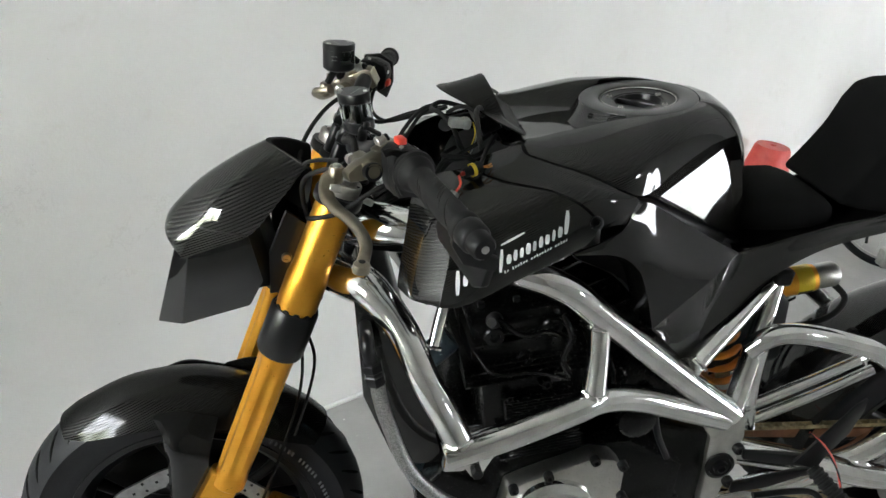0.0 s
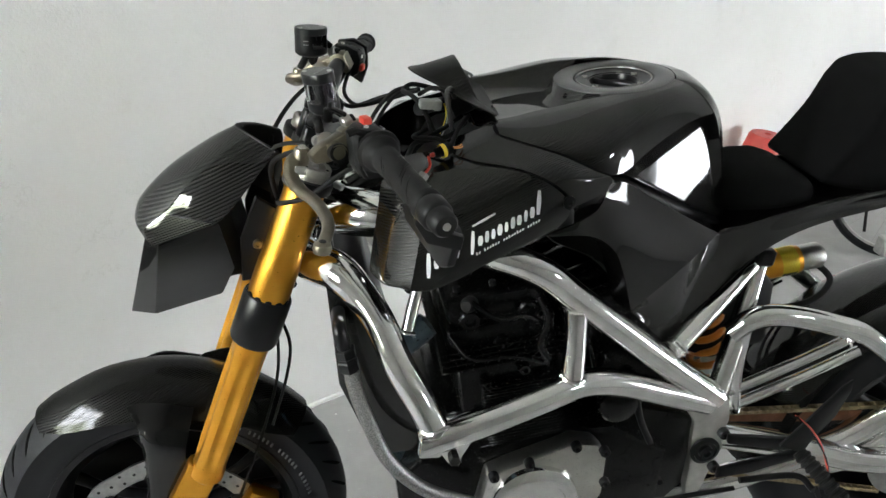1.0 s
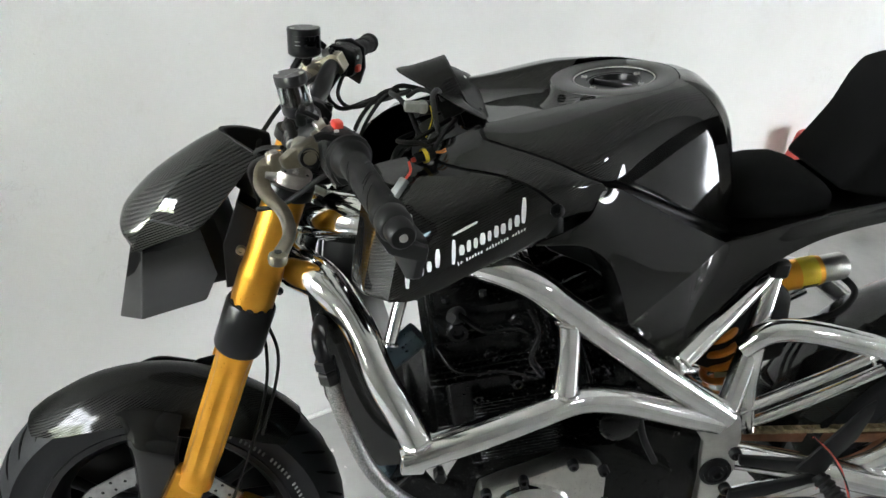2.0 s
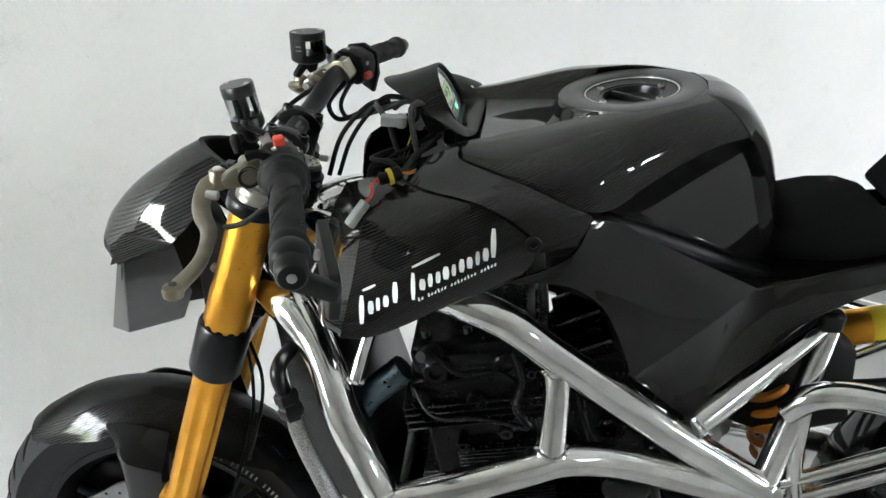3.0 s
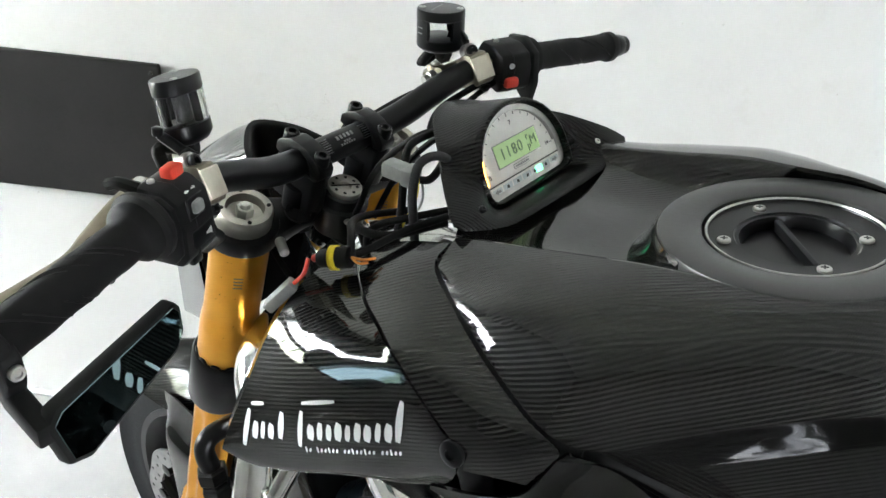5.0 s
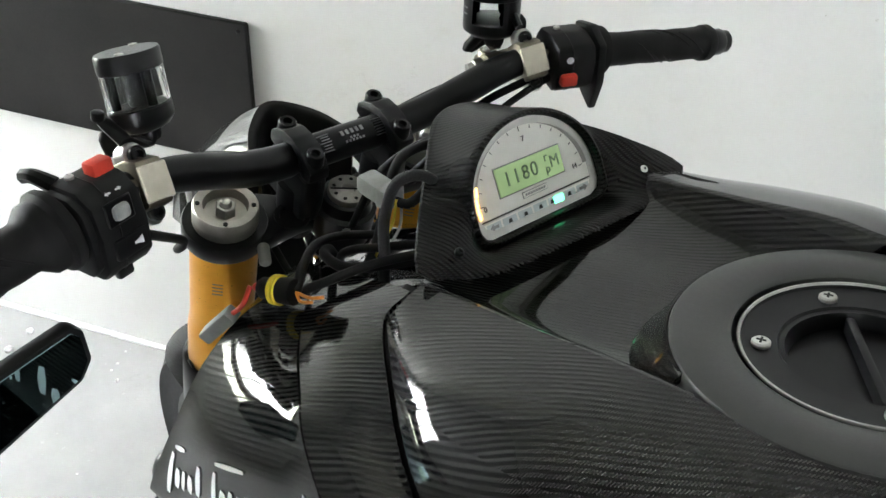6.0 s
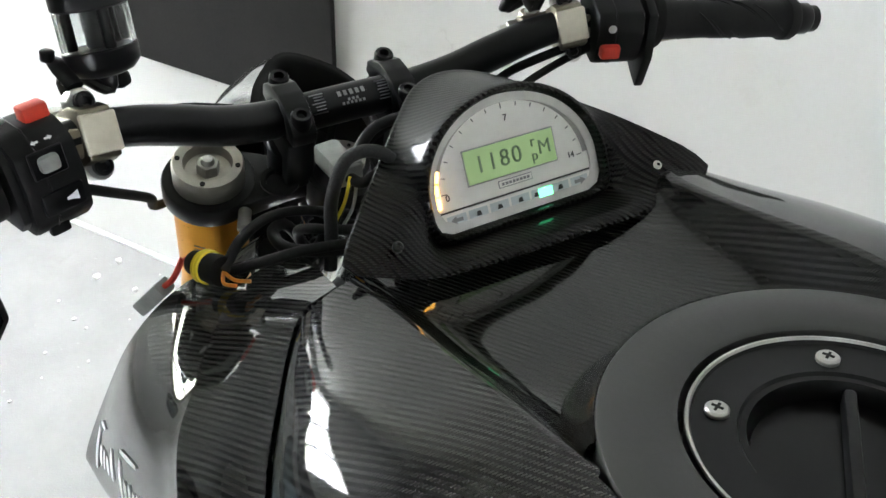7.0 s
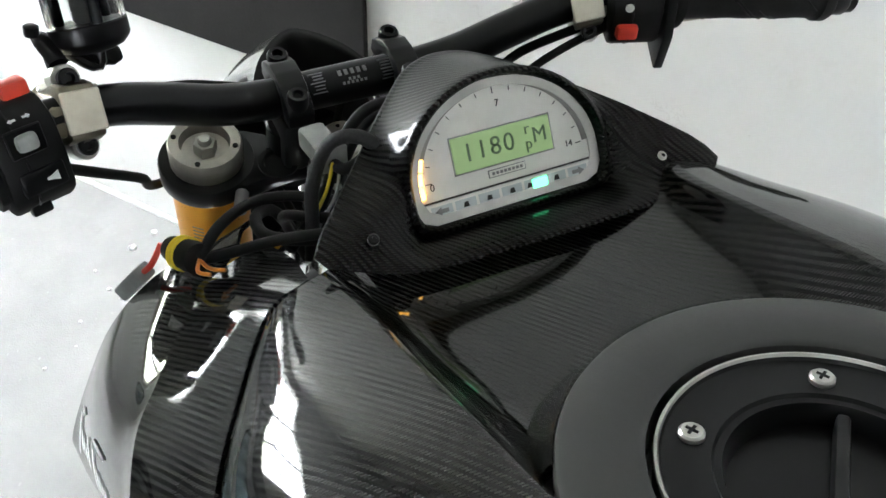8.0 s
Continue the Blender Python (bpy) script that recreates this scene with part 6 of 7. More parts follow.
# wiring round the steering head
WIRES = [
    ([(0.150, 0.020, 1.340), (0.112, 0.014, 1.346), (0.096, 0.000, 1.339), (0.104, -0.032, 1.342), (0.119, -0.054, 1.332), (0.134, -0.074, 1.306), (0.150, -0.098, 1.296)], 0.0036),
    ([(0.185, -0.06, 1.325), (0.165, -0.100, 1.318), (0.152, -0.130, 1.308), (0.146, -0.144, 1.303)], 0.0032),
    ([(0.148, -0.146, 1.306), (0.132, -0.130, 1.311), (0.110, -0.106, 1.303), (0.106, -0.082, 1.297), (0.128, -0.056, 1.300)], 0.0032),
    ([(0.180, -0.070, 1.318), (0.150, -0.106, 1.308), (0.122, -0.108, 1.301), (0.106, -0.094, 1.290), (0.100, -0.080, 1.262)], 0.0036),
    ([(0.178, -0.050, 1.322), (0.150, -0.082, 1.314), (0.128, -0.092, 1.302), (0.110, -0.088, 1.280), (0.100, -0.075, 1.24)], 0.0032),
    ([(0.105, 0.02, 1.34), (0.080, 0.01, 1.33), (0.052, -0.012, 1.295), (0.040, -0.030, 1.245)], 0.0032),
    ([(0.110, 0.03, 1.335), (0.086, 0.022, 1.322), (0.062, 0.004, 1.285), (0.050, -0.015, 1.24)], 0.0030),
    ([(0.130, 0.05, 1.33), (0.080, 0.060, 1.312), (0.030, 0.090, 1.282), (0.006, 0.130, 1.290), (0.018, 0.165, 1.308), (0.036, 0.208, 1.326)], 0.0036),
    ([(0.125, 0.04, 1.33), (0.085, 0.066, 1.306), (0.042, 0.100, 1.282), (0.022, 0.140, 1.288), (0.028, 0.180, 1.308), (0.042, 0.215, 1.325)], 0.0032),
    ([(0.045, -0.205, 1.315), (0.022, -0.178, 1.286), (-0.004, -0.154, 1.256), (-0.040, -0.146, 1.222), (-0.076, -0.112, 1.196), (-0.072, -0.060, 1.180)], 0.0036),
    ([(-0.040, -0.165, 1.300), (-0.085, -0.120, 1.262), (-0.085, -0.060, 1.200), (-0.060, -0.030, 1.12)], 0.0036),
    ([(-0.045, -0.150, 1.300), (-0.075, -0.090, 1.275), (-0.090, -0.040, 1.240), (-0.085, -0.02, 1.16)], 0.0030),
    ([(-0.010, 0.160, 1.312), (-0.050, 0.135, 1.285), (-0.080, 0.090, 1.254), (-0.092, 0.030, 1.230), (-0.085, 0.01, 1.15)], 0.0036),
    ([(-0.075, -0.075, 1.135), (-0.085, -0.100, 1.110), (-0.066, -0.100, 1.070), (-0.050, -0.060, 1.040)], 0.0065),
    ([(-0.080, -0.050, 0.990), (-0.068, -0.058, 0.930), (-0.068, -0.066, 0.860), (-0.088, -0.080, 0.760), (-0.120, -0.090, 0.640)], 0.0026),
    ([(-0.070, -0.055, 0.985), (-0.050, -0.070, 0.940), (-0.052, -0.074, 0.880), (-0.070, -0.084, 0.790)], 0.0026),
]
for pts, r in WIRES:
    bp("cable", tube(pts, r, 10, 7), RUBBER)
bp("braided_sleeve", tube([(0.166, -0.040, 1.346), (0.156, -0.054, 1.362), (0.148, -0.070, 1.358), (0.152, -0.082, 1.338), (0.158, -0.086, 1.316), (0.164, -0.090, 1.298)], 0.0038, 14, 7), SLEEVE, "black woven cable sleeve")
for pts, mat in (([(0.146, -0.068, 1.344), (0.150, -0.074, 1.330), (0.146, -0.080, 1.312), (0.140, -0.082, 1.295)], YELLOW), ([(0.146, -0.064, 1.342), (0.153, -0.070, 1.328), (0.150, -0.078, 1.310), (0.144, -0.080, 1.295)], GREY_PLUG)):
    bp("thin_wire", tube(pts, 0.0010, 6, 8), mat)
# plugs
plug = bp("grey_connector", box(0.032, 0.016, 0.0135, Matrix.Translation((0.127, -0.067, 1.341)) @ Matrix.Rotation(radians(5), 4, "Z"), 0.003, seg=2), GREY_PLUG, "grey plug hanging among the cables")
part("connector_mouth", box(0.010, 0.0178, 0.0150, Matrix.Translation((0.136, -0.066, 1.341)) @ Matrix.Rotation(radians(5), 4, "Z"), 0.002, seg=2), GREY_PLUG, plug)
bp("cable", tube([(0.141, -0.067, 1.340), (0.154, -0.062, 1.344), (0.150, -0.040, 1.354), (0.134, -0.022, 1.352), (0.120, -0.004, 1.336)], 0.0033, 12, 7), RUBBER)
c0, c1 = V(0.148, -0.146, 1.306), V(0.112, -0.162, 1.295)
yc = bp("round_connector", lathe([(0.006, 0), (0.0085, 0.001), (0.0090, 0.006), (0.0082, 0.012), (0.0082, 0.014), (0.0070, 0.015), (0.0070, 0.026), (0.0055, 0.028)], axis_m(c0, c1), 20), RUBBER, "black sealed plug with a yellow ring")
part("yellow_ring", ring([(0.0088, 0.011), (0.0098, 0.0115), (0.0098, 0.0135), (0.0092, 0.014), (0.0098, 0.0145), (0.0098, 0.0165), (0.0088, 0.017)], axis_m(c0, c1), 22), YELLOW, yc)
part("red_collar", lathe([(0.0030, 0.026), (0.0032, 0.027), (0.0032, 0.031), (0.0025, 0.033)], axis_m(c0, c1), 16), RED, yc)
for k in (-1, 1):
    part("orange_wire", tube([c0, c0 + V(0.010, 0.003 * k, 0.001), c0 + V(0.016, 0.004 * k + 0.006, 0.002)], 0.0011, 6, 4), SPRING, yc)
c2, c3 = V(0.118, -0.168, 1.286), V(0.094, -0.186, 1.250)
gp = bp("slim_connector", box(0.012, 0.010, 0.034, axis_m(c2.lerp(c3, 0.62), c3), 0.002, seg=2), GREY_PLUG, "slim grey plug resting on the side pod")
part("red_wire", tube([c0.lerp(c1, 0.9), c2, c2.lerp(c3, 0.3)], 0.0018, 8, 5), RED, gp)

# ---- engine ----
def lump(outline, y0, y1, edge=0.006, seg=2):
    return side_plate(outline, y0, y1, edge, seg)


eng = bp("crankcase", lump([(0.150, 0.640), (0.130, 0.740), (0.175, 0.800), (0.250, 0.830), (0.480, 0.850), (0.590, 0.800), (0.600, 0.680), (0.520, 0.600), (0.300, 0.580)], -0.165, 0.175, 0.012), ENGINE, "black engine crankcase")
cyl = bmesh.new()
lean = Matrix.Translation((0.290, 0.005, 0.900)) @ Matrix.Rotation(radians(-14), 4, "Y")
box(0.150, 0.330, 0.150, lean, 0.006, cyl)
block = bp("cylinder_block", cyl, ENGINE, "black finned cylinder block")
for k in range(20):
    part("cooling_fin", box(0.120 if k % 10 else 0.150, 0.366, 0.0022, lean @ Matrix.Translation((0.022, 0, -0.072 + k * 0.0058)), 0.0006), ENGINE, block)
head = bp("cylinder_head", box(0.170, 0.345, 0.075, lean @ Matrix.Translation((0.0, 0, 0.112)), 0.010, seg=2), ENGINE, "black cylinder head")
part("cam_cover", box(0.150, 0.335, 0.050, lean @ Matrix.Translation((-0.002, 0, 0.172)), 0.014, seg=2), ENGINE, head)
for k in range(4):
    part("head_fin", box(0.195, 0.365, 0.003, lean @ Matrix.Translation((0, 0, 0.082 + k * 0.011)), 0.001), ENGINE, head)
for x in (-0.055, 0.0, 0.055):
    for z in (0.195,):
        for y in (-0.14, 0.0, 0.14):
            part("cover_bolt", rod(lean @ V(x, y, z), lean @ V(x, y, z + 0.010), 0.006, 6), BLACK, head)
# end plugs, cam caps and fittings on the near face
for x, z, r in ((-0.045, 0.165, 0.017), (0.045, 0.165, 0.017), (0.00, 0.115, 0.013), (0.062, 0.105, 0.009), (-0.06, 0.100, 0.008), (0.03, 0.060, 0.010), (-0.03, 0.045, 0.007), (0.075, 0.150, 0.007)):
    part("head_plug", lathe([(r, 0), (r, 0.006), (r * 0.85, 0.009), (r * 0.5, 0.009), (r * 0.45, 0.004), (0, 0.004)], axis_m(lean @ V(x, -0.172, z), lean @ V(x, -0.3, z)), 20), ENGINE, head)
for pts, r in (([(0.20, -0.19, 1.09), (0.24, -0.20, 1.07), (0.28, -0.195, 1.075), (0.31, -0.19, 1.06)], 0.006), ([(0.18, -0.17, 1.02), (0.21, -0.198, 1.00), (0.27, -0.198, 1.005), (0.33, -0.19, 0.99)], 0.005), ([(0.30, -0.185, 1.10), (0.315, -0.20, 1.07), (0.31, -0.20, 1.03), (0.33, -0.195, 1.0)], 0.008), ([(0.38, -0.16, 1.06), (0.40, -0.18, 1.01), (0.42, -0.18, 0.96), (0.46, -0.17, 0.90)], 0.006)):
    bp("engine_hose", tube(pts, r * 0.7, 10, 5), ENGINE)
part("plug_cap", lathe([(0.006, 0), (0.012, 0.004), (0.012, 0.022), (0.008, 0.028), (0.007, 0.045), (0, 0.045)], axis_m((0.205, -0.165, 1.075), (0.185, -0.21, 1.095)), 16), RUBBER, head)
# carburettors and the box behind
for y in (-0.12, -0.04, 0.04, 0.12):
    bp("carburettor", tube([(0.37, y, 1.03), (0.43, y, 1.06), (0.49, y, 1.08)], [0.022, 0.026, 0.028], 14, 4), ENGINE)
bp("gearbox_top", lump([(0.350, 0.850), (0.345, 0.960), (0.380, 1.030), (0.470, 1.070), (0.545, 1.020), (0.600, 0.930), (0.600, 0.840)], -0.095, 0.100, 0.014), ENGINE, "black gearbox casting behind the cylinders")
for x, z, r in ((0.420, 0.985, 0.014), (0.455, 0.935, 0.018), (0.505, 0.960, 0.010), (0.520, 0.905, 0.013)):
    bp("casting_boss", lathe([(r, 0), (r, 0.010), (r * 0.8, 0.013), (r * 0.5, 0.013), (r * 0.45, 0.006), (0, 0.006)], axis_m((x, -0.094, z), (x, -0.2, z)), 18), ENGINE)
bp("air_box", lump([(0.34, 1.20), (0.33, 1.14), (0.42, 1.11), (0.50, 1.04), (0.60, 1.06), (0.60, 1.14), (0.48, 1.22)], -0.085, 0.093, 0.02), PLASTIC, "black air box under the tank")
bp("tank_underside", lump([(0.15, 1.27), (0.14, 1.20), (0.22, 1.165), (0.36, 1.19), (0.40, 1.25), (0.34, 1.29), (0.22, 1.295)], -0.110, 0.118, 0.02), PLASTIC, "black inner tray under the tank cover")
bp("seat_tray", lump([(0.46, 1.22), (0.50, 1.12), (0.62, 1.12), (0.80, 1.20), (0.80, 1.235), (0.62, 1.185), (0.52, 1.22)], -0.070, 0.078, 0.012), PLASTIC, "black inner tail tray")
# polished alternator cover low on the near side
cover = lump([(0.262, 0.700), (0.268, 0.778), (0.300, 0.796), (0.372, 0.830), (0.402, 0.846), (0.440, 0.842), (0.462, 0.820), (0.470, 0.740), (0.440, 0.680), (0.330, 0.650)], -0.205, -0.165, 0.007)
cov = bp("engine_side_cover", cover, COVER, "bead-blasted aluminium engine side cover")
part("round_boss", lathe([(0.070, 0), (0.074, 0.003), (0.072, 0.012), (0.064, 0.018), (0.052, 0.020), (0.050, 0.016), (0.020, 0.016), (0, 0.018)], axis_m((0.352, -0.203, 0.730), (0.352, -0.3, 0.730)), 40), CHROME, cov, "polished round boss")
for x, z in ((0.276, 0.785), (0.330, 0.812), (0.402, 0.845), (0.452, 0.835), (0.466, 0.770)):
    part("cover_screw", lathe([(0.0085, 0), (0.0085, 0.010), (0.0075, 0.012), (0.0045, 0.012), (0.0040, 0.006), (0, 0.006)], axis_m((x, -0.204, z), (x, -0.3, z)), 16), BLACK, cov)
for k in range(16):
    bp("sump_fin", box(0.130, 0.30, 0.0022, Matrix.Translation((0.262, 0.0, 0.790 + k * 0.0058)) @ Matrix.Rotation(radians(-14), 4, "Y"), 0.001), ENGINE)
bp("starter_cap", lathe([(0.030, 0), (0.034, 0.004), (0.032, 0.020), (0.024, 0.026), (0, 0.028)], axis_m((0.47, -0.165, 0.905), (0.47, -0.25, 0.905)), 28), ENGINE)
bp("sprocket_cover", lump([(0.48, 0.64), (0.475, 0.82), (0.53, 0.87), (0.645, 0.85), (0.655, 0.70), (0.60, 0.62)], -0.140, -0.100, 0.01), ENGINE, "black sprocket cover")
for x, z in ((0.50, 0.715), (0.50, 0.80), (0.585, 0.79), (0.60, 0.72)):
    bp("cover_bolt", rod((x, -0.158, z), (x, -0.145, z), 0.006, 6), BLACK)
bp("clutch_rod_frame", tube([(0.50, -0.16, 0.93), (0.52, -0.17, 0.87), (0.55, -0.17, 0.82)], 0.006, 10), BLACK)
bp("gear_linkage", tube([(0.40, -0.185, 0.69), (0.55, -0.190, 0.705), (0.72, -0.190, 0.735)], 0.0045, 10, 3), BLACK)

# radiator with carbon side plate, braided hose
rad = bp("oil_cooler", lump([(0.010, 1.084), (0.060, 1.080), (0.165, 0.800), (0.120, 0.788), (0.034, 0.925)], -0.138, 0.146, 0.006), BLACK, "black oil cooler behind the front wheel")
part("cooler_side", lump([(-0.006, 1.088), (0.058, 1.090), (0.170, 0.790), (0.116, 0.784), (0.083, 0.803), (0.025, 0.917), (0.007, 1.017)], -0.149, -0.144, 0.002), CARBON, rad, "carbon cooler side plate")
for k in range(15):
    t = k / 14
    p = V(0.002, 0, 1.105).lerp(V(0.118, 0, 0.79), t)
    part("cooler_fin", box(0.004, 0.27, 0.012, Matrix.Translation(p + V(0.004, 0.004, -0.02 + 0.016 * t)) @ Matrix.Rotation(radians(20), 4, "Y"), 0.001), ALU if k % 2 else BLACK, rad)
hose = bp("braided_hose", tube([(0.034, -0.210, 0.985), (0.040, -0.212, 0.962), (0.058, -0.213, 0.915), (0.100, -0.215, 0.830), (0.165, -0.218, 0.770), (0.250, -0.215, 0.735)], 0.0112, 18, 7), BRAID, "braided steel oil hose")
part("hose_fitting", tube([(0.014, -0.150, 1.046), (0.012, -0.195, 1.054), (0.014, -0.210, 1.044), (0.022, -0.210, 1.020)], 0.010, 14, 5), BLACK, hose)
part("hose_collar", lathe([(0.013, 0), (0.0155, 0.002), (0.0155, 0.014), (0.0135, 0.016), (0.0135, 0.020), (0.0155, 0.022), (0.0155, 0.036), (0.012, 0.040)], axis_m((0.021, -0.210, 1.024), (0.036, -0.211, 0.975)), 6), BLACK, hose)
bp("header_pipe", tube([(0.16, -0.10, 1.0), (0.10, -0.11, 0.93), (0.105, -0.11, 0.82), (0.16, -0.11, 0.70), (0.26, -0.10, 0.60)], 0.021, 16), worn(material("blued_titanium", (0.10, 0.16, 0.20), 0.3, 1.0), (0.07, 0.13, 0.17), (0.16, 0.20, 0.22), 15, (0.2, 0.4), 200, 0.05))

# ---- rear: swingarm, wheel, shock, chain, exhaust ----
RX, RZ = 1.17, 0.735
for s in (1, -1):
    arm = bp("swingarm_upper_tube", tube([(0.672, -0.115 * s, 1.005), (0.700, -0.125 * s, 1.040), (0.750, -0.130 * s, 1.049), (0.841, -0.130 * s, 1.035), (0.930, -0.132 * s, 1.008), (1.08, -0.132 * s, 0.90), (RX, -0.132 * s, RZ + 0.02)], 0.0185, 18), CHROME, "polished swingarm truss tube")
    for dx, dz in ((0.0, 0.0), (0.024, -0.026)):
        part("swingarm_brace", tube([(0.680 + dx, -0.122 * s, 0.882 + dz), (0.735 + dx, -0.125 * s, 0.914 + dz), (0.810 + dx, -0.128 * s, 0.960 + dz), (0.888 + dx, -0.130 * s, 1.010 + dz)], 0.0095, 14), CHROME, arm)
    part("swingarm_brace", tube([(0.690, -0.120 * s, 1.030), (0.700, -0.120 * s, 0.930), (0.720, -0.120 * s, 0.850)], 0.013, 14), CHROME, arm)
    bp("swingarm_lower_tube", tube([(0.690, -0.122 * s, 0.800), (0.850, -0.128 * s, 0.778), (1.00, -0.130 * s, 0.745), (RX, -0.132 * s, RZ)], 0.024, 18), CHROME)
    weld((0.880, -0.130 * s, 1.006), (0.06, 0, 0.045), 0.0130, 1, arm)
rw = Matrix.Translation((RX, MID, RZ)) @ Matrix.Rotation(radians(90), 4, "X")
rwheel = bp("rear_wheel", lathe([(0.205, -0.085), (0.216, -0.086), (0.216, -0.076), (0.190, -0.05), (0.188, 0.05), (0.216, 0.076), (0.216, 0.086), (0.205, 0.085), (0.180, 0.04), (0.180, -0.04), (0.205, -0.085)], rw, 48), BLACK, "black rear wheel")
bm = bmesh.new()
prof = []
for k in range(17):
    a = math.pi * k / 16
    prof.append((0.210 + 0.108 * math.sin(a) ** 0.7, -0.096 * math.cos(a) if abs(math.cos(a)) < 0.8 else -0.084 * math.copysign(1, math.cos(a))))
rings(bm, [[rw @ V(r * math.cos(2 * math.pi * j / 72), r * math.sin(2 * math.pi * j / 72), h) for j in range(72)] for r, h in prof + [(0.202, 0.07), (0.202, -0.07), prof[0]]], cap=False)
bmesh.ops.recalc_face_normals(bm, faces=bm.faces[:])
part("tyre", bm, TYRE, rwheel, "wide black rear tyre", 60)
part("hub", lathe([(0.03, -0.09), (0.045, -0.085), (0.05, 0.0), (0.045, 0.085), (0.03, 0.09)], rw, 24), BLACK, rwheel)
for k in range(5):
    a = 2 * math.pi * k / 5
    part("spoke", tube([rw @ V(0.04 * math.cos(a), 0.04 * math.sin(a), 0), rw @ V(0.12 * math.cos(a + 0.1), 0.12 * math.sin(a + 0.1), 0), rw @ V(0.19 * math.cos(a), 0.19 * math.sin(a), 0)], [0.02, 0.014, 0.018], 10, 3), BLACK, rwheel)
rows = []
for deg in (190, 172, 152, 130, 108, 90):
    a = radians(deg)
    rows.append([(RX + (0.360 - 0.05 * abs(w) ** 3) * math.cos(a), 0.105 * w + MID, RZ + (0.360 - 0.05 * abs(w) ** 3) * math.sin(a)) for w in (-1, -0.7, -0.3, 0.3, 0.7, 1)])
bp("rear_hugger", patch(rows, 4, 0.003, inward=(0.5, 0, -1)), CARBON, "glossy carbon rear hugger over the tyre")
# rear frame under the tail, dark
bp("battery_tray", lump([(0.60, 1.10), (0.60, 0.93), (0.70, 0.90), (0.80, 0.94), (0.78, 1.06), (0.70, 1.12)], -0.04, 0.06, 0.01), PLASTIC, "black electrics tray behind the engine")
# shock absorber
sh0, sh1 = V(0.735, -0.015, 0.83), V(0.655, -0.015, 1.03)
shock = bp("shock_absorber", lathe([(0.012, 0), (0.014, 0.004), (0.014, 0.19), (0.022, 0.195), (0.022, 0.215)], axis_m(sh0, sh1), 18), ALU, "rear shock absorber with orange spring")
pts = []
turns, r = 5.5, 0.033
mm = axis_m(sh0, sh1)
for k in range(100):
    a = 2 * math.pi * turns * k / 99
    pts.append(mm @ V(r * math.cos(a), r * math.sin(a), 0.015 + 0.16 * k / 99))
part("coil_spring", tube(pts, 0.0068, 8, 1), SPRING, shock, "orange coil spring")
o0, o1 = V(0.755, 0.012, 1.062), V(0.880, 0.012, 1.096)
can = bp("shock_canister", lathe([(0.024, 0), (0.026, 0.003), (0.026, 0.086), (0.0245, 0.089), (0.0245, 0.092), (0.020, 0.094)], axis_m(o0, o1), 28), GOLD, "gold shock gas canister")
part("canister_end", lathe([(0.022, 0.092), (0.0235, 0.096), (0.0235, 0.130), (0.018, 0.138), (0, 0.138)], axis_m(o0, o1), 24), ALU, can)
part("canister_label", lathe([(0.0262, 0.052), (0.0264, 0.053), (0.0264, 0.082), (0.0262, 0.083)], axis_m(o0, o1), 28), YELLOW, can, "yellow maker's label")
lm = axis_m(o0, o1)
for k in range(5):
    for a in (3.6, 4.0):
        part("print_bar", box(0.0009, 0.007, 0.0045, lm @ Matrix.Rotation(a + 0.1, 4, "Z") @ Matrix.Translation((0.0264, 0, 0.056 + k * 0.0055)), 0), BLACK, can)
bp("canister_hose", tube([(0.880, 0.010, 1.083), (0.90, -0.02, 1.06), (0.86, -0.03, 1.02), (0.76, -0.02, 0.99)], 0.006, 10), RUBBER)
# chain: links along the upper and lower runs
link_a = bmesh.new()
for yy in (-0.0052, 0.0052):
    side_plate([(-0.0098, 0), (-0.0085, 0.0042), (-0.004, 0.0038), (0.004, 0.0038), (0.0085, 0.0042), (0.0098, 0), (0.0085, -0.0042), (0.004, -0.0038), (-0.004, -0.0038), (-0.0085, -0.0042)], yy - 0.0008, yy + 0.0008, 0.0, 1, link_a)
for xx in (-0.0062, 0.0062):
    rod((xx, -0.0075, 0), (xx, 0.0075, 0), 0.0036, 8, 0.0005, link_a)
chain = bp("drive_chain", tube([(0.700, -0.098, 0.827), (0.90, -0.098, 0.835), (1.10, -0.098, 0.848)], 0.0020, 6, 2), CHAIN, "oily gold drive chain")
lmesh = bpy.data.meshes.new("chain_link")
soften(link_a).to_mesh(lmesh)
link_a.free()
lmesh.materials.append(CHAIN)
for z0, z1, x0, x1 in ((0.827, 0.850, 0.690, 1.12), (0.700, 0.640, 0.690, 1.10)):
    k = int((x1 - x0) / 0.0155)
    for i in range(k):
        t = i / (k - 1)
        lk = new("chain_link", lmesh)
        lk.matrix_world = Matrix.Translation((x0 + (x1 - x0) * t, -0.098, z0 + (z1 - z0) * t)) @ Matrix.Rotation(math.atan2(z0 - z1, x1 - x0), 4, "Y")
        lk.parent = chain
bp("chain_guard", lump([(0.70, 0.818), (0.90, 0.818), (1.10, 0.826), (1.10, 0.805), (0.90, 0.798), (0.70, 0.798)], -0.088, -0.082, 0.002), worn(material("rusty_steel", (0.16, 0.07, 0.03), 0.6, 0.3), (0.12, 0.05, 0.02), (0.22, 0.10, 0.05), 40, (0.5, 0.7), 200, 0.1), "brown chain slider")
bp("rear_sprocket", lathe([(0.105, -0.003), (0.112, 0), (0.105, 0.003), (0.07, 0.003), (0.07, -0.003)], Matrix.Translation((RX, -0.098, RZ)) @ Matrix.Rotation(radians(90), 4, "X"), 60), DISC)
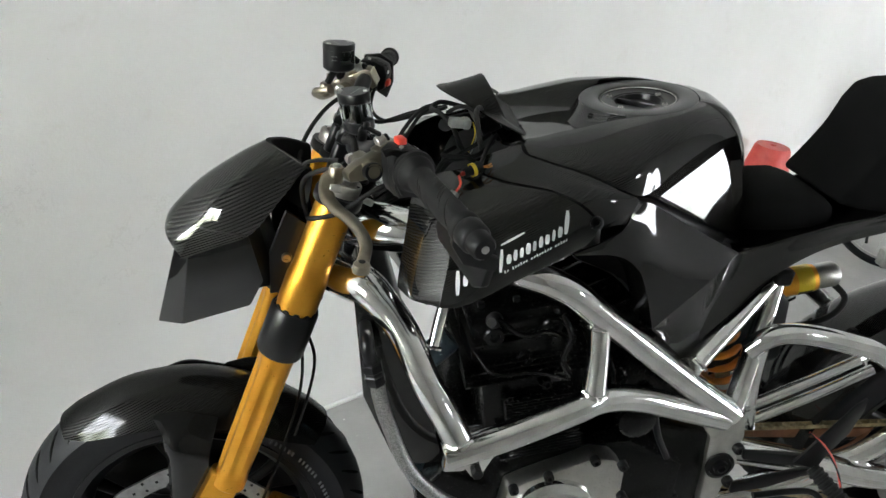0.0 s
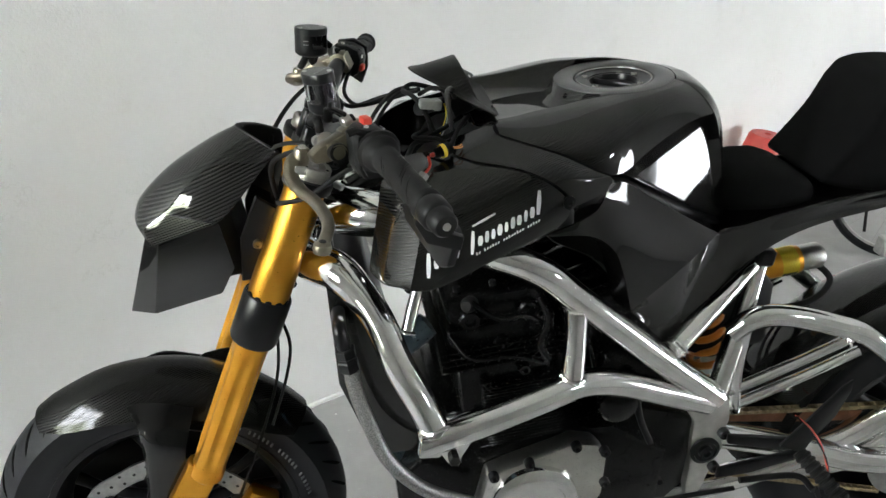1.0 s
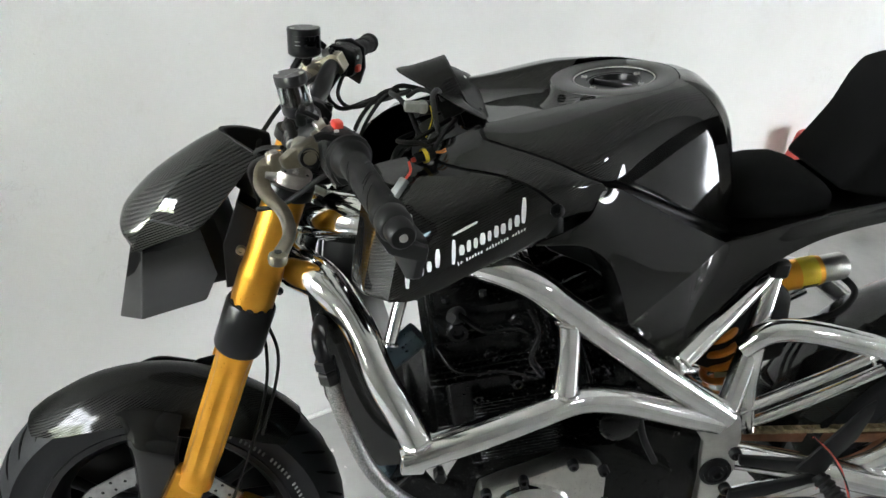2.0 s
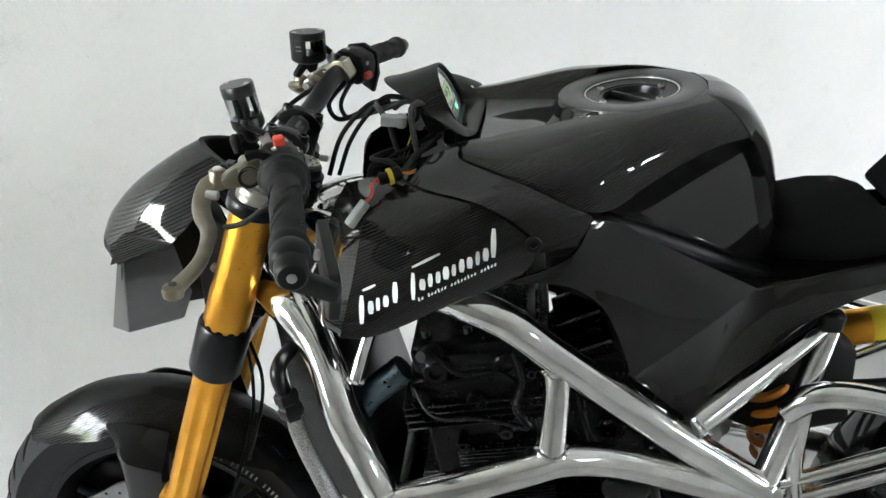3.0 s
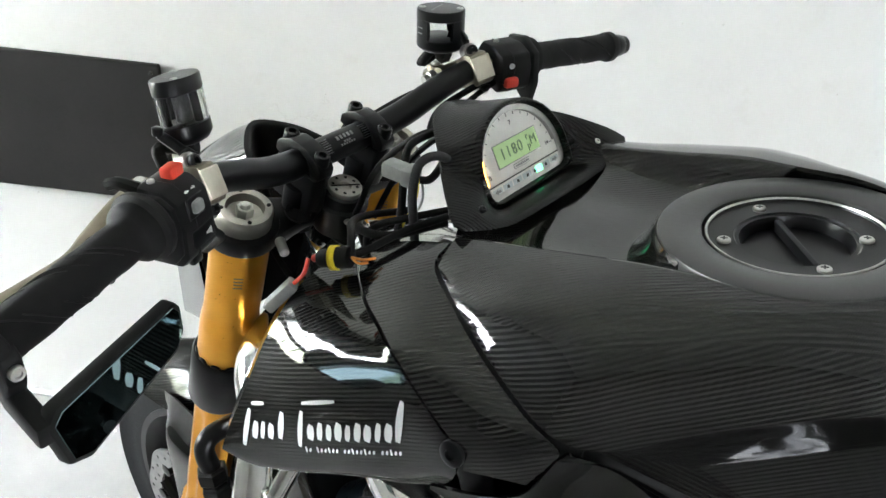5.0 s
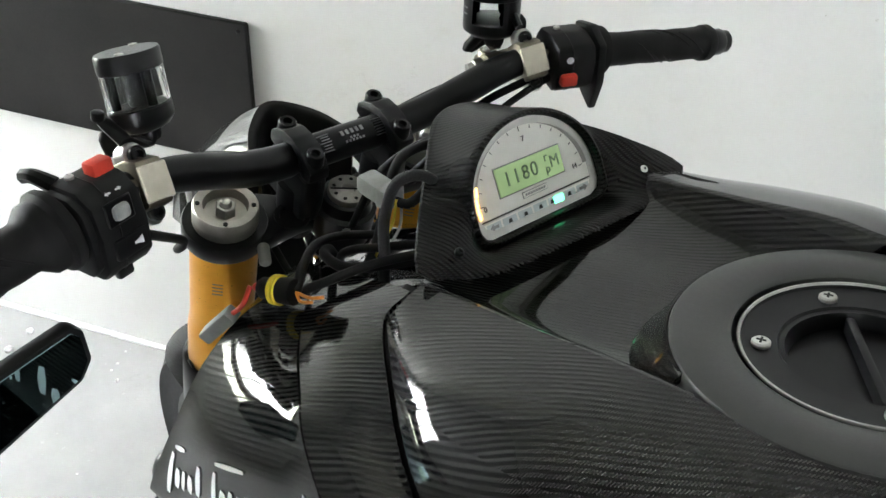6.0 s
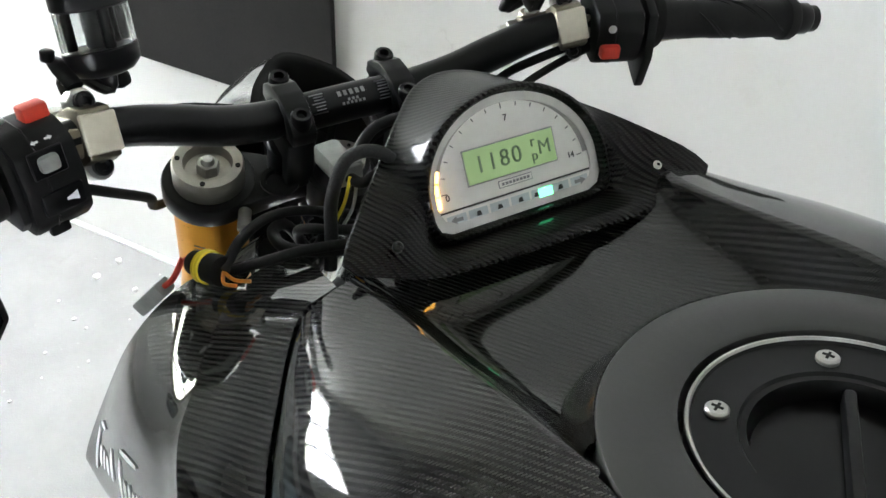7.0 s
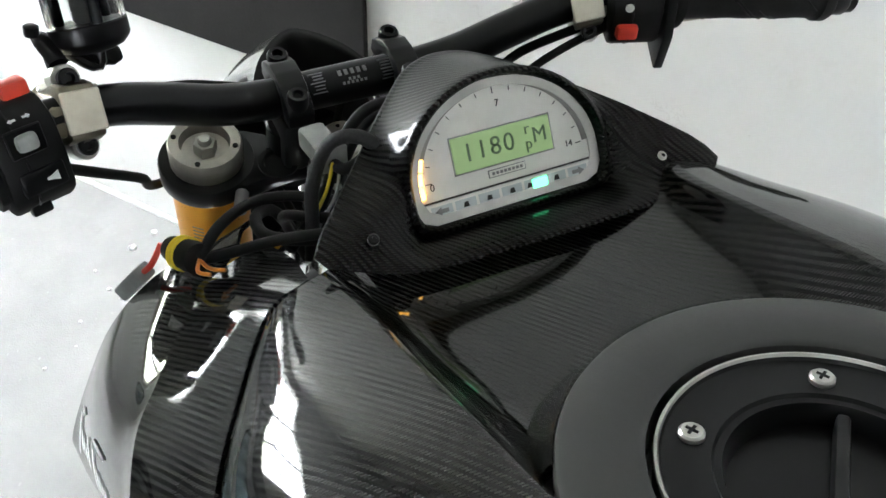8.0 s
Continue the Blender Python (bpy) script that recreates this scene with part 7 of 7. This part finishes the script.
# exhaust
for pts, r in (([(0.60, -0.02, 0.58), (0.72, -0.06, 0.62), (0.86, -0.09, 0.700), (0.92, -0.10, 0.745), (0.985, -0.10, 0.775), (1.06, -0.10, 0.83), (1.20, -0.11, 0.93)], 0.026), ([(0.84, -0.07, 0.69), (0.92, -0.08, 0.69), (1.00, -0.085, 0.705), (1.06, -0.09, 0.75), (1.15, -0.09, 0.84)], 0.024)):
    bp("exhaust_pipe", tube(pts, r, 18), CHROME, "polished exhaust pipe")
# rearset: plate, lever, peg, both sides
for s in (1, -1):
    rs = bp("footrest_hanger", lump([(0.692, 0.834), (0.830, 0.826), (0.846, 0.812), (0.834, 0.800), (0.760, 0.806), (0.694, 0.816)], -0.162 * s, -0.172 * s, 0.003), BLACK, "black machined footrest hanger")
    part("hanger_arm", lump([(0.694, 0.760), (0.820, 0.796), (0.846, 0.800), (0.838, 0.784), (0.760, 0.752), (0.694, 0.740)], -0.162 * s, -0.172 * s, 0.003), BLACK, rs)
    part("heel_guard", lump([(0.790, 0.815), (0.825, 0.870), (0.868, 0.940), (0.884, 0.955), (0.886, 0.930), (0.876, 0.880), (0.850, 0.835), (0.840, 0.80)], -0.172 * s, -0.178 * s, 0.002), BLACK, rs, "black heel guard")
    m = axis_m((0.835, -0.172 * s, 0.800), (0.900, -0.268 * s, 0.748))
    prof = [(0.012, 0)]
    for k in range(9):
        prof += [(0.0125, 0.008 + k * 0.011), (0.0150, 0.010 + k * 0.011), (0.0150, 0.014 + k * 0.011), (0.0125, 0.016 + k * 0.011)]
    part("foot_peg", lathe(prof + [(0.016, 0.112), (0.016, 0.118)], m, 18), RUBBER, rs, "knurled black foot peg")
    part("shift_pedal", tube([(0.740, -0.172 * s, 0.736), (0.840, -0.180 * s, 0.752), (0.855, -0.215 * s, 0.750)], 0.006, 10), BLACK, rs)
bp("loose_wire", tube([(0.80, -0.175, 0.88), (0.83, -0.19, 0.86), (0.86, -0.20, 0.82), (0.89, -0.22, 0.74), (0.91, -0.22, 0.66)], 0.0016, 6), RED)
bp("loose_wire", tube([(0.80, -0.176, 0.88), (0.825, -0.195, 0.86), (0.865, -0.205, 0.81), (0.895, -0.21, 0.74), (0.93, -0.22, 0.66)], 0.0016, 6), RUBBER)
bp("frame_lug", box(0.03, 0.02, 0.03, Matrix.Translation((0.70, -0.10, 1.14)), 0.005), BLACK)

# dark backing under the panel seams
for s in (1, -1):
    for pts, r in (([(0.204, -0.096, 1.317), (0.212, -0.122, 1.308), (0.250, -0.144, 1.304), (0.296, -0.164, 1.299), (0.340, -0.174, 1.286), (0.372, -0.170, 1.276)], 0.0105), ([(0.142, -0.106, 1.282), (0.160, -0.134, 1.279), (0.196, -0.160, 1.280), (0.240, -0.185, 1.281), (0.280, -0.196, 1.271), (0.306, -0.196, 1.250), (0.315, -0.190, 1.212)], 0.0115), ([(0.372, -0.170, 1.274), (0.402, -0.150, 1.268), (0.455, -0.124, 1.246), (0.530, -0.088, 1.211), (0.600, -0.054, 1.180)], 0.011)):
        bp("seam_backing", tube([(x, y * s, z) for x, y, z in pts], r, 10, 4), PLASTIC)

# white brush lettering of the maker on both pods, as plain strokes that follow the surface
from mathutils.bvhtree import BVHTree
for s, pod in zip((1, -1), pods):
    tree = BVHTree.FromPolygons([v.co[:] for v in pod.data.vertices], [p.vertices[:] for p in pod.data.polygons])
    o = V(0.1165, -0.25 * s, 1.1585)
    e = (V(0.2690, -0.25 * s, 1.2470) - V(0.1210, -0.25 * s, 1.1600)).normalized()
    w = V(-e.z, 0, e.x)

    def stroke(name, pts, r0):
        bm = bmesh.new()
        line = spline([(x, y, 0) for x, y in pts], 5)
        left, right = [], []
        for i, p in enumerate(line):
            t = (line[min(i + 1, len(line) - 1)] - line[max(i - 1, 0)]).normalized()
            k = V(-t.y, t.x, 0) * r0 * (0.55 + 0.45 * math.sin(math.pi * (i + 0.6) / len(line)))
            for side, q in ((left, p + k), (right, p - k)):
                at = o + e * q.x + w * q.y
                hit = tree.ray_cast(at + V(0, -0.1 * s, 0), V(0, s, 0))
                side.append(bm.verts.new((hit[0] if hit[0] else at) + V(0, -0.0007 * s, 0.0002)))
        for i in range(len(line) - 1):
            bm.faces.new((left[i], left[i + 1], right[i + 1], right[i]))
        return part(name, bm, WHITE, pod, angle=60)

    U = 0.0135
    marks = [(0.05, -0.45, 1.7), (0.75, 0.0, 1.0), (1.30, 0.0, 1.0), (1.90, 0.0, 0.9), (2.60, 0.0, 1.6), (3.95, -0.45, 1.7)]
    marks += [(4.65 + 0.58 * j, 0.0, 0.9 + 0.12 * (j % 2)) for j in range(8)] + [(9.30, 0.0, 1.0), (9.85, 0.0, 2.2)]
    for k, (u, low_end, high_end) in enumerate(marks):
        x = u * 0.0168 + 0.004
        stroke("brush_stroke", [(x + 0.48 * b * U, b * U) for b in (low_end, (low_end + high_end) / 2, high_end)], 0.0031 + 0.0006 * math.sin(k * 2.3))
    for u0, u1 in ((0.3, 1.3), (4.1, 6.2)):
        stroke("brush_stroke", [(u * 0.0168 + 0.014, 2.0 * U + 0.0004 * u) for u in (u0, (u0 + u1) / 2, u1)], 0.0016)
    for k in range(24):
        if k in (2, 9, 18):
            continue
        x0 = 0.072 + k * 0.0041
        stroke("print_bar", [(x0, -0.0105), (x0 + 0.0013, -0.0090), (x0 + 0.0026, -0.0075)] if k % 3 else [(x0 + 0.0008, -0.0110), (x0 + 0.0014, -0.0085), (x0 + 0.0018, -0.0060)], 0.0010)

# tyre lettering as plain bars; tread grooves as blacker strips, their shade in the colour
for k in range(26):
    a = radians(18 + k * 2.2)
    if k % 7 == 6:
        continue
    m = wheel_m() @ Matrix.Rotation(a, 4, "Z") @ Matrix.Translation((0.238, 0, 0.0565))
    part("print_bar", box(0.0065, 0.0030, 0.0016, m @ Matrix.Rotation(radians(38), 4, "Y"), 0), GREY_PRINT, rim)
for side in (1, -1):
    for k in range(36):
        a0 = 2 * math.pi * k / 36
        pts = []
        for j in range(6):
            t = j / 5
            h = side * (0.012 + 0.030 * t)
            rr = 0.213 + 0.0865 * (1 - (h / 0.060) ** 2) ** 0.41 - 0.0012
            aa = a0 + 0.10 * t * (1 + 0.4 * t)
            pts.append(wheel_m() @ V(rr * math.cos(aa), rr * math.sin(aa), h))
        part("tread_groove", tube(pts, [0.0014, 0.0028, 0.0032, 0.0032, 0.0026, 0.0012], 6, 2), FOAM_GROOVE, rim)

# ---- under and beside the motorcycle ----
lift = thing("motorcycle_lift", "low grey steel lift deck under the wheels", "lift")
STEEL = worn(material("grey_painted_steel", (0.2, 0.2, 0.2), 0.5), (0.16, 0.16, 0.16), (0.25, 0.25, 0.24), 8, (0.4, 0.6), 100, 0.1)
slope = math.atan2((RZ - 0.318) - (WZ - 0.2995), RX - WX)
mid = V((WX + RX) / 2, MID, ((WZ - 0.2995) + (RZ - 0.318)) / 2)
part("deck", box(1.62, 0.24, 0.03, Matrix.Translation(mid - V(0, 0, 0.0165)) @ Matrix.Rotation(-slope, 4, "Y"), 0.004), STEEL, lift)
for x in (-0.25, 1.2):
    zt = mid.z + (x - mid.x) * math.tan(slope) - 0.028
    part("leg", box(0.05, 0.20, zt, Matrix.Translation((x, MID, zt / 2)), 0.004), STEEL, lift)

# crumbs of plaster on the floor in front of the wall
rng = random.Random(5)
bm = bmesh.new()
spots = [(-1.44, -0.14, 0.014), (-1.48, -0.07, 0.012), (-1.32, 0.0, 0.012), (-1.34, -0.06, 0.010), (-1.30, -0.23, 0.008)]
spots += [(room(rng.uniform(-3.0, 0.5), rng.uniform(0.03, 0.9) ** 1.6).to_2d()[:] + (rng.uniform(0.002, 0.007),)) for _ in range(90)]
for x, y, r in spots:
    b2 = bmesh.ops.create_icosphere(bm, subdivisions=1, radius=r)
    for v in b2["verts"]:
        v.co = V(v.co.x * rng.uniform(0.7, 1.3) + x, v.co.y * rng.uniform(0.7, 1.3) + y, max(0.0, v.co.z * rng.uniform(0.4, 0.8) + r * 0.3))
tagged(part("plaster_crumbs", bm, PLASTER), "scattered white plaster crumbs on the floor", "debris", kind="stuff")

# pale bin with a red top by the wall
bin_m = Matrix.Translation((2.15, 2.19, 0))
waste_bin = part("bin", lathe([(0.120, 0), (0.126, 0.008), (0.118, 0.30), (0.110, 0.545), (0.100, 0.556), (0, 0.556)], bin_m, 36), BEIGE)
tagged(waste_bin, "pale grey-beige tapered bin with a red top on the concrete floor", "bin")
part("red_top", lathe([(0.104, 0.550), (0.106, 0.553), (0.090, 0.630), (0.084, 0.662), (0.076, 0.674), (0.016, 0.676), (0.014, 0.668), (0, 0.668)], bin_m, 36), RED_CAN, waste_bin, "red tapered top with a small hole")
# bicycle behind
bic = thing("bicycle", "parked bicycle with black tyres by the white wall", "bicycle")
BROWN = worn(material("worn_grey_frame", (0.2, 0.2, 0.19), 0.4, 0.4), (0.15, 0.15, 0.14), (0.26, 0.26, 0.25), 20, (0.3, 0.5), 100, 0.05)
bd = V(0.80, -0.60, 0).normalized()
b0 = V(3.12, 2.36, 0)


def bpt(u, z, off=0.0):
    return b0 + bd * u + V(-bd.y, bd.x, 0) * off + V(0, 0, z)


for u in (0.0, 1.02):
    c = bpt(u, 0.345)
    wm = Matrix(((bd.x, 0, -bd.y, c.x), (bd.y, 0, bd.x, c.y), (0, 1, 0, c.z), (0, 0, 0, 1)))
    loops = []
    for j in range(49):
        a = 2 * math.pi * j / 48
        loops.append([wm @ V((0.322 + 0.023 * math.cos(c2)) * math.cos(a), (0.322 + 0.023 * math.cos(c2)) * math.sin(a), 0.021 * math.sin(c2)) for c2 in (2 * math.pi * i / 10 for i in range(10))])
    bm = rings(bmesh.new(), loops, cap=False)
    bmesh.ops.remove_doubles(bm, verts=bm.verts[:], dist=1e-6)
    bmesh.ops.recalc_face_normals(bm, faces=bm.faces[:])
    wheel = part("tyre", bm, TYRE, bic)
    loops = [[wm @ V(r * math.cos(2 * math.pi * j / 48), r * math.sin(2 * math.pi * j / 48), h) for r, h in ((0.302, -0.010), (0.302, 0.010), (0.290, 0.008), (0.290, -0.008))] for j in range(49)]
    bm = rings(bmesh.new(), loops, cap=False)
    bmesh.ops.remove_doubles(bm, verts=bm.verts[:], dist=1e-6)
    bmesh.ops.recalc_face_normals(bm, faces=bm.faces[:])
    part("rim", bm, ALU, wheel)
    for k in range(24):
        a = 2 * math.pi * k / 24
        part("spoke", rod(wm @ V(0.02 * math.cos(a), 0.02 * math.sin(a), 0.02 * (-1) ** k), wm @ V(0.291 * math.cos(a + 0.1), 0.291 * math.sin(a + 0.1), 0), 0.0012, 5), ALU, wheel)
    part("hub", rod(wm @ V(0, 0, -0.04), wm @ V(0, 0, 0.04), 0.02, 14), ALU, wheel)
for a, b, r in (((0, 0.345), (0.10, 0.72), 0.016), ((0.10, 0.72), (0.62, 0.30), 0.017), ((0.12, 0.66), (0.55, 0.74), 0.015), ((0.62, 0.30), (0.52, 0.86), 0.015), ((0.62, 0.30), (1.02, 0.345), 0.012), ((0.54, 0.70), (1.02, 0.345), 0.010), ((0.10, 0.72), (0.12, 0.92), 0.014)):
    part("frame_tube", rod(bpt(*a), bpt(*b), r, 12), BROWN, bic)
part("saddle", box(0.26, 0.14, 0.06, Matrix.Translation(bpt(0.50, 0.89)) @ Matrix.Rotation(math.atan2(bd.y, bd.x), 4, "Z"), 0.02, seg=2), RUBBER, bic)
part("handlebar", rod(bpt(0.12, 0.93, -0.28), bpt(0.12, 0.93, 0.28), 0.012, 12), BROWN, bic)
part("mudguard_stay", tube([bpt(-0.16, 0.40, -0.03), bpt(-0.13, 0.26, -0.03), bpt(-0.10, 0.12, -0.03)], 0.008, 8), RUBBER, bic)
part("pedal", box(0.09, 0.08, 0.10, Matrix.Translation(bpt(0.02, 0.10, -0.10)), 0.01), ALU, bic)
part("pedal_reflector", box(0.08, 0.07, 0.03, Matrix.Translation(bpt(0.06, 0.07, -0.12)), 0.008), RED_CAN, bic)
